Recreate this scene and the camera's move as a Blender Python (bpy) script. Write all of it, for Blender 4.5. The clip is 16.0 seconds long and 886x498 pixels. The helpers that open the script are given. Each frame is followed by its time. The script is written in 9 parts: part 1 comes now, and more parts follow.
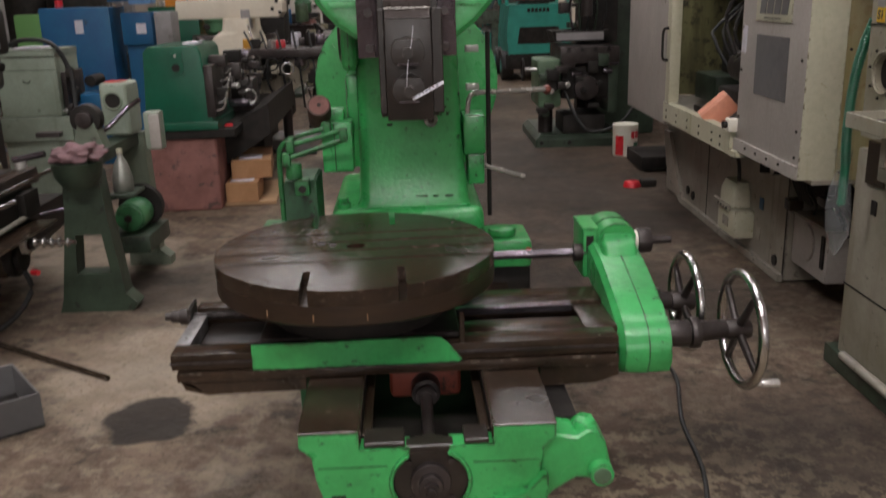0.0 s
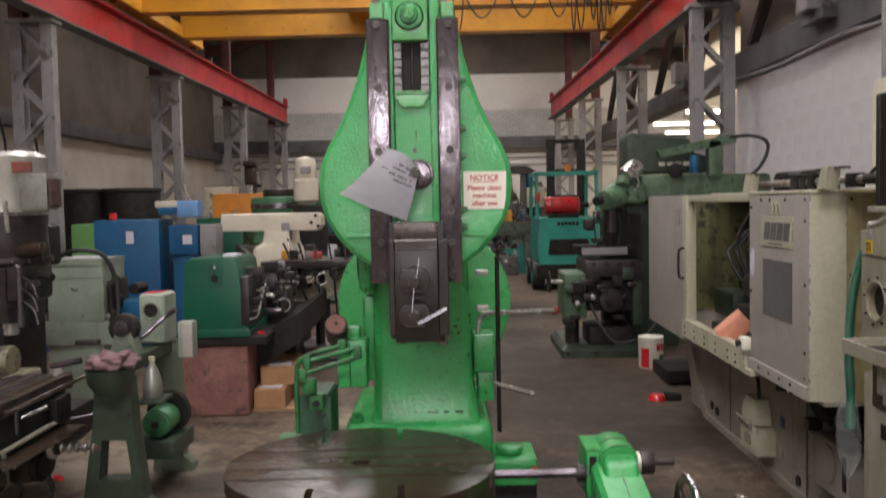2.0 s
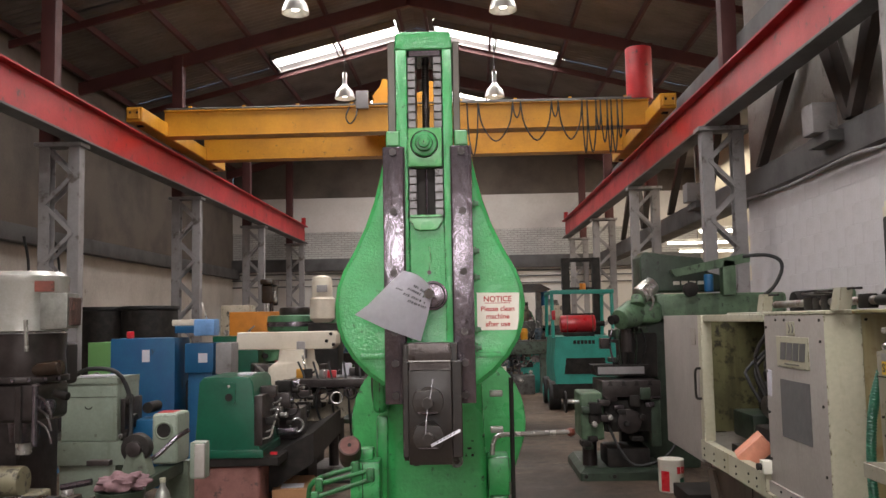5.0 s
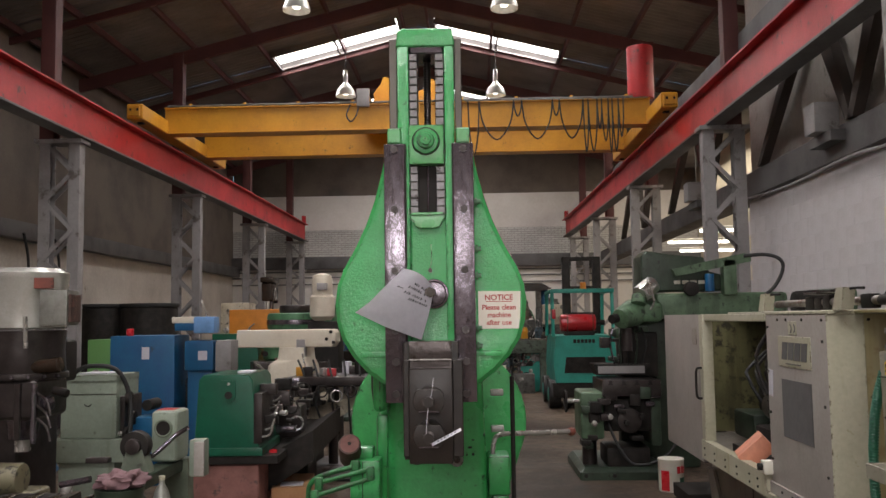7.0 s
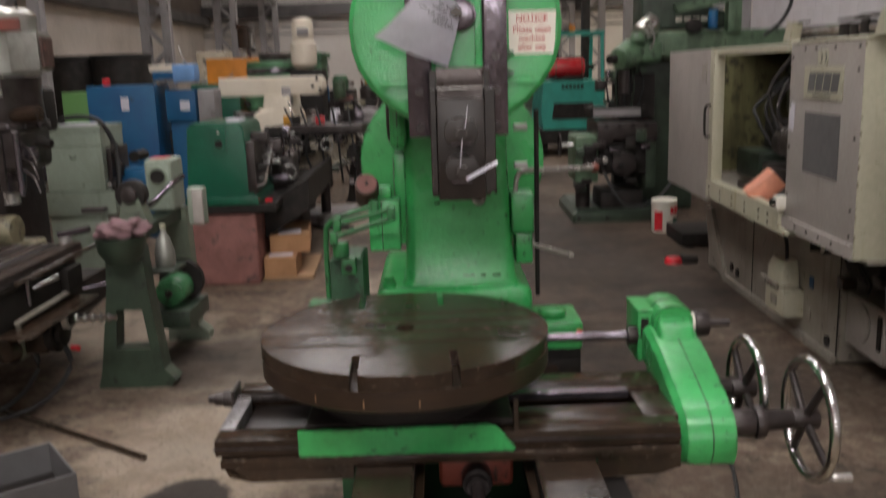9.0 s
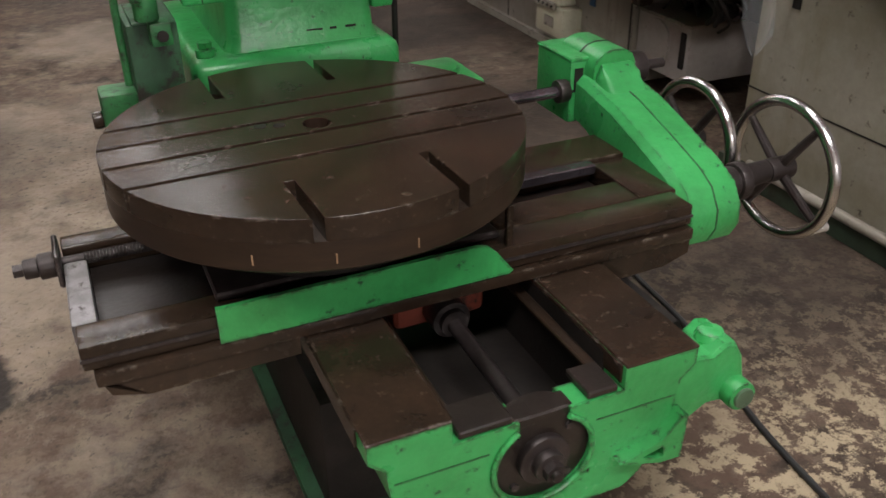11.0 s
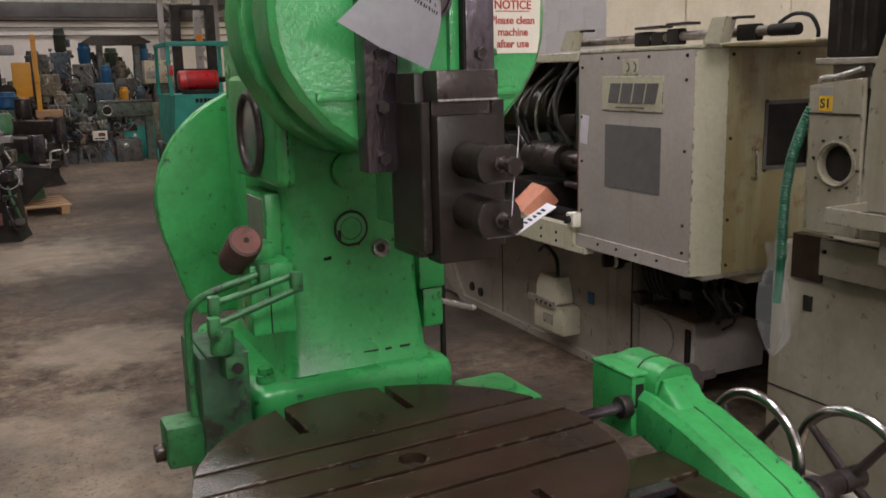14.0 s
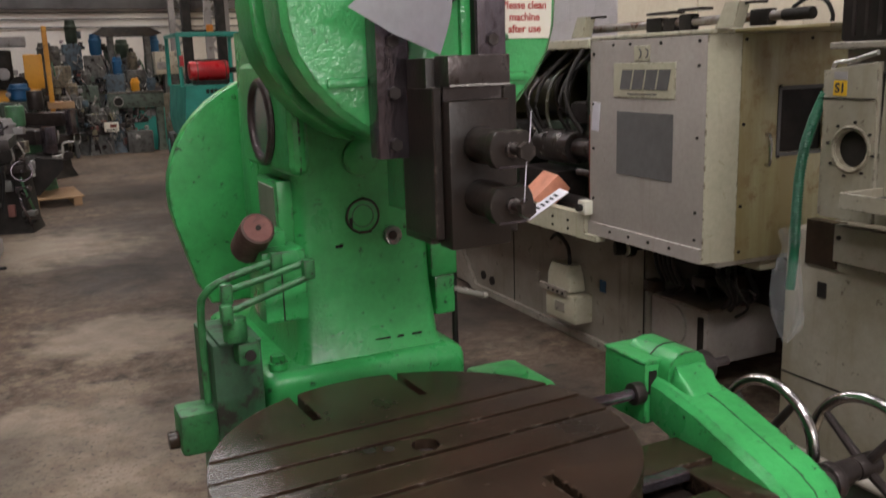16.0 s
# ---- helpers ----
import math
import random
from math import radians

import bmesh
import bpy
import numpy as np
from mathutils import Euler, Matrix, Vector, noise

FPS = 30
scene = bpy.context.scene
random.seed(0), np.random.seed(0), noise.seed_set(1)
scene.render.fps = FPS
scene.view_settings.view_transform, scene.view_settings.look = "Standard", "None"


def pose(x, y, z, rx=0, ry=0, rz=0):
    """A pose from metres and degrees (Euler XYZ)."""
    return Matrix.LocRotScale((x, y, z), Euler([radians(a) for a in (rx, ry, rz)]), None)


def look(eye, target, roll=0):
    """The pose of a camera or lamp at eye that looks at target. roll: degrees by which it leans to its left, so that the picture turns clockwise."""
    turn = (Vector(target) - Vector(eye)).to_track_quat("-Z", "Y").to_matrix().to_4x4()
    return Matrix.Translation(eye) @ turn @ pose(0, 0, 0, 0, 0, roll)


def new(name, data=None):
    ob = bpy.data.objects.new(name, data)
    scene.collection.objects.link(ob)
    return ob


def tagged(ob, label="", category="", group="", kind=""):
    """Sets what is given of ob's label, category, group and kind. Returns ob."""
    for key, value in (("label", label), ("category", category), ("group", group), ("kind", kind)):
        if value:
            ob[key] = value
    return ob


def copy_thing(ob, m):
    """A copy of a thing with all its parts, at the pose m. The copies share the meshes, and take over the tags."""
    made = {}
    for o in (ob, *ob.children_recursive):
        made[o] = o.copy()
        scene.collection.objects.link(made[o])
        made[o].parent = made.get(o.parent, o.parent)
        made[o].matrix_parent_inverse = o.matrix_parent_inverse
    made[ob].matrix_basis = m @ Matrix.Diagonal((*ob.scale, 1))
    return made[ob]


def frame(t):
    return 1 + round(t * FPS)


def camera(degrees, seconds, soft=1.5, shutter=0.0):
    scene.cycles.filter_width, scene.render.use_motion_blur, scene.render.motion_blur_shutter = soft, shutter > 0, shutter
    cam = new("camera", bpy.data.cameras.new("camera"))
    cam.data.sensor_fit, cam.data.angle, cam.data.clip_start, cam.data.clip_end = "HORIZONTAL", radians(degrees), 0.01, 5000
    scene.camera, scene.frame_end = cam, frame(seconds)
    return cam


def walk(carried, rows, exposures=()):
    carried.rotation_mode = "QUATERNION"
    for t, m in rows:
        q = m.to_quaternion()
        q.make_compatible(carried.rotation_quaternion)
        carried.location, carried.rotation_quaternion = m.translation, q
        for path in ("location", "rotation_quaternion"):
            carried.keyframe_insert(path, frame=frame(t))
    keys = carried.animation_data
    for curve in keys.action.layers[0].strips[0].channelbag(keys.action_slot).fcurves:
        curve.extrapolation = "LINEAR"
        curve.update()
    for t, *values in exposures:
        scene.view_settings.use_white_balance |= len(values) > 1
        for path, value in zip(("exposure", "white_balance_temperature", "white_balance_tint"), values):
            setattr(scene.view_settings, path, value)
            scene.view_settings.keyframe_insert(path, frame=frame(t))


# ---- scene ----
cam = camera(53.6, 16.0, shutter=0.5)
PATH = [
    (0, (0.177, 0.379, 1.644), (0.214, 2.298, 1.081), -1.7),
    (0.5, (0.223, 0.309, 1.651), (0.235, 2.195, 0.985), -0.8),
    (1, (0.253, 0.294, 1.661), (0.229, 2.216, 1.11), -1.2),
    (1.5, (0.268, 0.271, 1.692), (0.246, 2.246, 1.375), -1.5),
    (2, (0.277, 0.241, 1.719), (0.242, 2.238, 1.613), -1.1),
    (2.5, (0.282, 0.219, 1.727), (0.233, 2.218, 1.753), -1.2),
    (3, (0.287, 0.208, 1.729), (0.241, 2.204, 1.833), -1.2),
    (3.5, (0.285, 0.203, 1.729), (0.228, 2.198, 1.848), -1.2),
    (4, (0.285, 0.199, 1.729), (0.222, 2.193, 1.874), -1.2),
    (6.5, (0.282, 0.209, 1.73), (0.215, 2.201, 1.897), -0.8),
    (7, (0.28, 0.216, 1.729), (0.214, 2.209, 1.888), -0.8),
    (7.5, (0.267, 0.226, 1.727), (0.211, 2.22, 1.867), -0.7),
    (8, (0.22, 0.246, 1.72), (0.188, 2.245, 1.789), -0.7),
    (8.5, (0.15, 0.309, 1.696), (0.138, 2.305, 1.57), -0.8),
    (9, (0.118, 0.45, 1.655), (0.09, 2.41, 1.254), -1.8),
    (9.5, (0.09, 0.732, 1.594), (0.095, 2.601, 0.88), -1.7),
    (9.7, (0.057, 0.821, 1.567), (0.063, 2.653, 0.764), -0.9),
    (10, (-0.048, 0.938, 1.553), (0.069, 2.72, 0.653), 0.2),
    (10.2, (-0.14, 1.023, 1.554), (0.131, 2.769, 0.617), -0.1),
    (12.3, (-0.618, 1.471, 1.561), (0.199, 3.02, 0.595), -0.4),
    (12.5, (-0.625, 1.467, 1.572), (0.202, 3.052, 0.675), -0.7),
    (13, (-0.633, 1.454, 1.601), (0.199, 3.125, 0.882), -1.6),
    (13.5, (-0.64, 1.445, 1.64), (0.204, 3.184, 1.131), -1.8),
    (14, (-0.655, 1.436, 1.657), (0.193, 3.203, 1.261), -1.4),
    (14.5, (-0.65, 1.427, 1.659), (0.198, 3.202, 1.302), -1.2),
    (15, (-0.645, 1.422, 1.659), (0.202, 3.202, 1.322), -1.3),
    (15.5, (-0.646, 1.417, 1.652), (0.193, 3.201, 1.318), -1.8),
    (16, (-0.656, 1.44, 1.649), (0.167, 3.214, 1.231), -1.8),
]
walk(cam, [(t, look(eye, target, roll)) for t, eye, target, roll in PATH], [(0, -0.18), (0.5, -0.05), (1.5, 0.0), (3.0, 0.33), (4.0, 0.33), (6.3, -0.12), (7.5, -0.15), (9.0, -0.08), (12.3, -0.02), (16.0, -0.02)])

# ---- light ----
world = bpy.data.worlds.new("sky")
scene.world = world
world.use_nodes = True
wn = world.node_tree.nodes
sky = wn.new("ShaderNodeTexSky")
sky.sky_type, sky.sun_disc = "NISHITA", False
sky.sun_elevation, sky.sun_rotation = radians(40), radians(200)
world.node_tree.links.new(sky.outputs["Color"], wn["Background"].inputs["Color"])
wn["Background"].inputs["Strength"].default_value = 0.1

RIDGE_X, RIDGE_Z, SLOPE = -0.98, 8.86, 0.25
BAYS = (-2.05, 3.7, 9.45, 15.2, 20.95, 26.7)


def roof_z(x):
    return RIDGE_Z - SLOPE * abs(x - RIDGE_X)


def area_lamp(name, m, sx, sy, watts, color):
    data = bpy.data.lights.new(name, "AREA")
    data.shape, data.size, data.size_y, data.energy, data.color = "RECTANGLE", sx, sy, watts, color
    ob = new(name, data)
    ob.matrix_world = m
    return ob


for by in BAYS:
    for sx in (-1, 1):
        cx = RIDGE_X + sx * 1.95
        watts = {-2.05: 370.0, 3.7: 120.0}.get(by, 115.0)
        area_lamp("skylight_daylight", pose(cx, by, roof_z(cx) - 0.02, 0, sx * math.degrees(math.atan(SLOPE)), 0), 2.95, 1.0, watts, (1.0, 0.955, 0.945))
# fill lamp added under the neighbouring bay's closed roof, where the side wall ends
area_lamp("side_bay_fill_lamp", pose(6.9, 21.0, 6.75, 0, 12, 0), 2.0, 16.0, 620.0, (1.0, 0.90, 0.76))
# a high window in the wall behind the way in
area_lamp("window_daylight", pose(0.2, -8.02, 3.55, 90, 0, 0), 6.2, 0.75, 260.0, (1.0, 0.955, 0.945))


# ---- materials ----
def shade(name, color, rough=0.5, metal=0.0, second=None, patch=3.0, amount=0.5, fine=60.0, bump=0.05, dirt=None, dirt_scale=6.0, dirt_level=0.62, coat=0.0, coat_rough=0.15, rough_var=0.12, stretch=(1, 1, 1), streak=None, streak_level=0.5, streak_scale=7.0, edge=None, edge_level=0.5):
    """Paint, metal or stone with variation at two scales, patches of dirt and fine relief."""
    m = bpy.data.materials.new(name)
    m.use_nodes = True
    n, l = m.node_tree.nodes, m.node_tree.links
    b = n["Principled BSDF"]
    tc = n.new("ShaderNodeTexCoord")
    mp = n.new("ShaderNodeMapping")
    mp.inputs["Scale"].default_value = stretch
    l.new(tc.outputs["Object"], mp.inputs["Vector"])

    def noise_node(scale, detail=5.0, rough_n=0.6):
        t = n.new("ShaderNodeTexNoise")
        t.inputs["Scale"].default_value, t.inputs["Detail"].default_value, t.inputs["Roughness"].default_value = scale, detail, rough_n
        l.new(mp.outputs["Vector"], t.inputs["Vector"])
        return t

    def mix(fac, a, c, kind="MIX"):
        x = n.new("ShaderNodeMix")
        x.data_type, x.blend_type = "RGBA", kind
        for s, v in ((x.inputs[0], fac), (x.inputs[6], a), (x.inputs[7], c)):
            if isinstance(v, (int, float)):
                s.default_value = v
            elif isinstance(v, tuple):
                s.default_value = (*v[:3], 1)
            else:
                l.new(v, s)
        return x.outputs[2]

    def ramp(src, lo, hi):
        r = n.new("ShaderNodeMapRange")
        r.inputs["From Min"].default_value, r.inputs["From Max"].default_value = lo, hi
        l.new(src, r.inputs["Value"])
        return r.outputs["Result"]

    big, small = noise_node(patch), noise_node(fine, 3.0)
    second = second or tuple(c * 0.72 for c in color)
    col = mix(ramp(big.outputs["Fac"], 0.5 - 0.14 * amount - 0.02, 0.5 + 0.2), color, second)
    grain = mix(0.16, col, small.outputs["Fac"], "OVERLAY")
    if dirt:
        d = noise_node(dirt_scale, 8.0, 0.7)
        grain = mix(ramp(d.outputs["Fac"], dirt_level - 0.05, dirt_level + 0.03), grain, dirt)
    if streak:
        sm = n.new("ShaderNodeMapping")
        sm.inputs["Scale"].default_value = (1, 1, 0.09)
        l.new(tc.outputs["Object"], sm.inputs["Vector"])
        sn = n.new("ShaderNodeTexNoise")
        sn.inputs["Scale"].default_value, sn.inputs["Detail"].default_value, sn.inputs["Roughness"].default_value = streak_scale, 6.0, 0.65
        l.new(sm.outputs["Vector"], sn.inputs["Vector"])
        sr = n.new("ShaderNodeMapRange")
        sr.inputs["From Min"].default_value, sr.inputs["From Max"].default_value, sr.inputs["To Max"].default_value = streak_level, streak_level + 0.22, 0.85
        l.new(sn.outputs["Fac"], sr.inputs["Value"])
        grain = mix(sr.outputs["Result"], grain, streak)
    if edge:
        # paint worn off along the edges of the casting
        bv = n.new("ShaderNodeBevel")
        bv.samples = 4
        bv.inputs["Radius"].default_value = 0.012
        ge = n.new("ShaderNodeNewGeometry")
        dt = n.new("ShaderNodeVectorMath")
        dt.operation = "DOT_PRODUCT"
        l.new(bv.outputs["Normal"], dt.inputs[0])
        l.new(ge.outputs["Normal"], dt.inputs[1])
        en = noise_node(26.0, 6.0, 0.7)
        es = n.new("ShaderNodeMath")
        es.operation = "MULTIPLY"
        l.new(ramp(dt.outputs["Value"], 0.985, 0.90), es.inputs[0])
        l.new(ramp(en.outputs["Fac"], edge_level, edge_level + 0.08), es.inputs[1])
        grain = mix(es.outputs[0], grain, edge)
    l.new(grain, b.inputs["Base Color"])
    rr = n.new("ShaderNodeMapRange")
    rr.inputs["To Min"].default_value, rr.inputs["To Max"].default_value = max(0.03, rough - rough_var), min(1.0, rough + rough_var)
    l.new(big.outputs["Fac"], rr.inputs["Value"])
    l.new(rr.outputs["Result"], b.inputs["Roughness"])
    b.inputs["Metallic"].default_value = metal
    b.inputs["Coat Weight"].default_value = coat
    b.inputs["Coat Roughness"].default_value = coat_rough
    if bump:
        bp = n.new("ShaderNodeBump")
        bp.inputs["Strength"].default_value, bp.inputs["Distance"].default_value = bump, 0.02
        hs = n.new("ShaderNodeMath")
        hs.operation = "ADD"
        mid = noise_node(fine * 0.25, 4.0)
        l.new(mid.outputs["Fac"], hs.inputs[0])
        l.new(small.outputs["Fac"], hs.inputs[1])
        l.new(hs.outputs[0], bp.inputs["Height"])
        l.new(bp.outputs["Normal"], b.inputs["Normal"])
        l.new(bp.outputs["Normal"], b.inputs["Coat Normal"])
    return m


def brick_paint(name, color, mortar, w, h, joint, bump):
    """Painted masonry seen from afar: courses and joints in the surface."""
    m = shade(name, color, 0.8, patch=0.7, amount=0.8, fine=30)
    n, l = m.node_tree.nodes, m.node_tree.links
    b = n["Principled BSDF"]
    tc = n.new("ShaderNodeTexCoord")
    sep, com = n.new("ShaderNodeSeparateXYZ"), n.new("ShaderNodeCombineXYZ")
    l.new(tc.outputs["Object"], sep.inputs[0])
    add = n.new("ShaderNodeMath")
    l.new(sep.outputs["X"], add.inputs[0])
    l.new(sep.outputs["Y"], add.inputs[1])
    l.new(add.outputs[0], com.inputs["X"])
    l.new(sep.outputs["Z"], com.inputs["Y"])
    br = n.new("ShaderNodeTexBrick")
    br.inputs["Scale"].default_value, br.inputs["Brick Width"].default_value, br.inputs["Row Height"].default_value = 1.0, w, h
    br.inputs["Mortar Size"].default_value, br.inputs["Mortar Smooth"].default_value = joint, 0.3
    br.inputs["Color1"].default_value, br.inputs["Color2"].default_value = (1, 1, 1, 1), (0.86, 0.86, 0.86, 1)
    br.inputs["Mortar"].default_value = (*mortar, 1)
    l.new(com.outputs[0], br.inputs["Vector"])
    old = b.inputs["Base Color"].links[0].from_socket
    mx = n.new("ShaderNodeMix")
    mx.data_type, mx.blend_type = "RGBA", "MULTIPLY"
    mx.inputs[0].default_value = 1.0
    l.new(old, mx.inputs[6])
    l.new(br.outputs["Color"], mx.inputs[7])
    l.new(mx.outputs[2], b.inputs["Base Color"])
    bp = n.new("ShaderNodeBump")
    bp.inputs["Strength"].default_value, bp.inputs["Distance"].default_value, bp.invert = bump, 0.01, True
    l.new(br.outputs["Fac"], bp.inputs["Height"])
    l.new(bp.outputs["Normal"], b.inputs["Normal"])
    return m


def glow(name, color, strength):
    m = bpy.data.materials.new(name)
    m.use_nodes = True
    b = m.node_tree.nodes["Principled BSDF"]
    b.inputs["Base Color"].default_value = (*color, 1)
    b.inputs["Emission Color"].default_value = (*color, 1)
    b.inputs["Emission Strength"].default_value = strength
    return m


GREEN = shade("green_machine_paint", (0.050, 0.38, 0.105), 0.30, second=(0.032, 0.25, 0.065), patch=4, amount=0.35, fine=55, bump=0.08, dirt=(0.012, 0.03, 0.014), dirt_scale=26, dirt_level=0.655, coat=0.12, streak=(0.018, 0.11, 0.03), streak_level=0.62, edge=(0.02, 0.022, 0.014), edge_level=0.47)
GREEN_HEAD = shade("green_textured_paint", (0.056, 0.39, 0.115), 0.17, second=(0.04, 0.31, 0.085), patch=5, amount=0.3, fine=125, bump=0.16, coat_rough=0.07, dirt=(0.015, 0.05, 0.02), dirt_scale=22, dirt_level=0.69, coat=0.8, edge=(0.018, 0.03, 0.018), edge_level=0.5)
GREEN_PIPE = shade("oily_green_pipe_paint", (0.030, 0.19, 0.055), 0.48, second=(0.018, 0.10, 0.032), patch=14, amount=0.9, fine=70, bump=0.08, dirt=(0.015, 0.022, 0.012), dirt_scale=24, dirt_level=0.60, edge=(0.02, 0.022, 0.014), edge_level=0.45)
# oily green with the sump panel's shade put into the colour
SUMP_GREEN = shade("oily_shaded_green_paint", (0.028, 0.115, 0.045), 0.58, second=(0.016, 0.05, 0.024), patch=6, amount=0.9, fine=50, bump=0.05, dirt=(0.02, 0.018, 0.012), dirt_scale=14, dirt_level=0.58, streak=(0.012, 0.025, 0.013), streak_level=0.52)
STORE_GREY = shade("grimy_grey_paint", (0.12, 0.118, 0.112), 0.5, second=(0.06, 0.057, 0.053), patch=7, amount=0.9, fine=40, dirt=(0.035, 0.03, 0.026), dirt_scale=14, dirt_level=0.58)
STORE_BLUE = shade("grimy_blue_grey_paint", (0.075, 0.115, 0.15), 0.48, second=(0.045, 0.06, 0.075), patch=7, amount=0.9, fine=40, dirt=(0.03, 0.028, 0.026), dirt_scale=14, dirt_level=0.58)
STORE_GREEN = shade("grimy_grey_green_paint", (0.095, 0.125, 0.10), 0.48, second=(0.05, 0.065, 0.05), patch=7, amount=0.9, fine=40, dirt=(0.03, 0.028, 0.022), dirt_scale=14, dirt_level=0.58)
STORE_TAN = shade("grimy_tan_paint", (0.21, 0.175, 0.125), 0.5, second=(0.11, 0.09, 0.065), patch=7, amount=0.9, fine=40, dirt=(0.04, 0.032, 0.025), dirt_scale=14, dirt_level=0.58)
CHAMBER = shade("oil_stained_olive_paint", (0.15, 0.14, 0.065), 0.4, second=(0.075, 0.068, 0.03), patch=3, amount=0.9, fine=40, dirt=(0.025, 0.02, 0.012), dirt_scale=9, dirt_level=0.58, streak=(0.05, 0.045, 0.02), streak_level=0.5)
GREEN_OLD = shade("worn_green_paint", (0.07, 0.19, 0.09), 0.5, second=(0.045, 0.11, 0.06), patch=6, dirt=(0.03, 0.03, 0.02), dirt_scale=12, dirt_level=0.62)
BROWN = shade("oily_brown_steel", (0.037, 0.023, 0.015), 0.24, 0.0, second=(0.018, 0.012, 0.008), patch=9, amount=1.0, fine=110, bump=0.022, dirt=(0.075, 0.055, 0.04), dirt_scale=34, dirt_level=0.66, rough_var=0.09, edge=(0.14, 0.12, 0.10), edge_level=0.55)
BROWN.node_tree.nodes["Principled BSDF"].inputs["Specular IOR Level"].default_value = 0.38
BROWN_RIM = shade("brown_machined_rim", (0.042, 0.025, 0.015), 0.38, 0.3, second=(0.024, 0.015, 0.01), patch=7, amount=0.8, fine=120, bump=0.06, stretch=(1, 1, 6))
STEEL = shade("scraped_steel", (0.225, 0.20, 0.23), 0.2, 0.85, second=(0.085, 0.068, 0.075), patch=12, amount=0.9, fine=70, bump=0.13, dirt=(0.05, 0.036, 0.034), dirt_scale=16, dirt_level=0.64, stretch=(1, 1, 0.35))
GREEN_LIGHT = shade("light_green_machine_paint", (0.11, 0.40, 0.14), 0.3, second=(0.08, 0.32, 0.10), patch=9, amount=0.5, fine=70, bump=0.06, dirt=(0.03, 0.08, 0.03), dirt_scale=24, dirt_level=0.68, coat=0.3, edge=(0.03, 0.05, 0.03), edge_level=0.5)
RAM_TOOTH = shade("dull_rack_steel", (0.24, 0.23, 0.235), 0.4, 0.6, second=(0.14, 0.13, 0.13), patch=20, amount=0.9, fine=90, bump=0.05, dirt=(0.05, 0.04, 0.036), dirt_scale=30, dirt_level=0.62)
RAM_EDGE = shade("dull_grey_brown_steel", (0.15, 0.135, 0.12), 0.36, 0.6, second=(0.09, 0.08, 0.068), patch=6, amount=0.8, fine=70, bump=0.05, stretch=(1, 1, 0.3))
GROOVE = shade("rusty_black_groove_coat", (0.032, 0.018, 0.012), 0.5, second=(0.012, 0.008, 0.007), patch=9, amount=0.9, fine=60, bump=0.1, dirt=(0.10, 0.035, 0.02), dirt_scale=10, dirt_level=0.66)
TOOL_DARK = shade("oily_brown_black_steel", (0.026, 0.019, 0.016), 0.36, 0.1, second=(0.013, 0.010, 0.008), patch=9, amount=0.9, fine=90, bump=0.05, dirt=(0.018, 0.013, 0.010), dirt_scale=16, dirt_level=0.6, edge=(0.11, 0.09, 0.08), edge_level=0.54)
TOOL_STEEL = shade("worn_brown_grey_steel", (0.10, 0.085, 0.082), 0.30, 0.7, second=(0.07, 0.058, 0.055), patch=12, amount=0.9, fine=80, bump=0.07, dirt=(0.04, 0.028, 0.022), dirt_scale=18, dirt_level=0.6, edge=(0.25, 0.23, 0.22), edge_level=0.53)
DARK_STEEL = shade("dark_tool_steel", (0.06, 0.049, 0.048), 0.36, 0.5, second=(0.028, 0.022, 0.02), patch=9, amount=0.9, fine=100, bump=0.06, edge=(0.14, 0.125, 0.12), edge_level=0.54)
BRIGHT = shade("bright_steel", (0.55, 0.53, 0.50), 0.26, 0.6, patch=12, fine=140, bump=0.02)
CHROME = shade("chrome", (0.60, 0.585, 0.57), 0.24, 1.0, patch=10, fine=200, bump=0.0, rough_var=0.08)
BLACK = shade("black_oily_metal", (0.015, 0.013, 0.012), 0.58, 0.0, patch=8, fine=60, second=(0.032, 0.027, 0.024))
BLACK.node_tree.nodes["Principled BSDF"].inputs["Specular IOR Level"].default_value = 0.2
RUBBER = shade("black_rubber", (0.018, 0.018, 0.018), 0.6, patch=10, bump=0.03)
RED_PRIMER = shade("red_primer", (0.22, 0.05, 0.03), 0.5, patch=8, second=(0.10, 0.026, 0.018), dirt=(0.03, 0.018, 0.012), dirt_scale=18, dirt_level=0.6)
RED = shade("red_paint", (0.55, 0.02, 0.03), 0.3, patch=5, coat=0.3)
RAIL_RED = shade("crane_rail_red", (0.43, 0.014, 0.018), 0.5, patch=1.2, second=(0.27, 0.012, 0.014), fine=25, dirt=(0.10, 0.02, 0.02), dirt_scale=6, dirt_level=0.63)
RAFTER = shade("rafter_red_brown", (0.085, 0.022, 0.02), 0.6, patch=1.5, fine=25)
YELLOW = shade("crane_yellow", (0.62, 0.29, 0.02), 0.45, patch=1.3, second=(0.46, 0.20, 0.015), fine=22, dirt=(0.18, 0.09, 0.02), dirt_scale=7, dirt_level=0.66)
COLUMN = shade("column_grey_paint", (0.28, 0.262, 0.262), 0.6, patch=2.0, second=(0.20, 0.185, 0.185), fine=30, dirt=(0.11, 0.09, 0.08), dirt_scale=4, dirt_level=0.62)
DARK_BEAM = shade("dark_grey_beam", (0.12, 0.115, 0.115), 0.65, patch=1.5, second=(0.07, 0.065, 0.065), fine=25)
STRUT = shade("dark_brown_strut", (0.055, 0.042, 0.036), 0.7, patch=1.5, second=(0.03, 0.024, 0.02), fine=25)
WALL_WHITE = brick_paint("white_painted_brick", (0.62, 0.60, 0.57), (0.55, 0.53, 0.51), 0.235, 0.078, 0.010, 0.5)
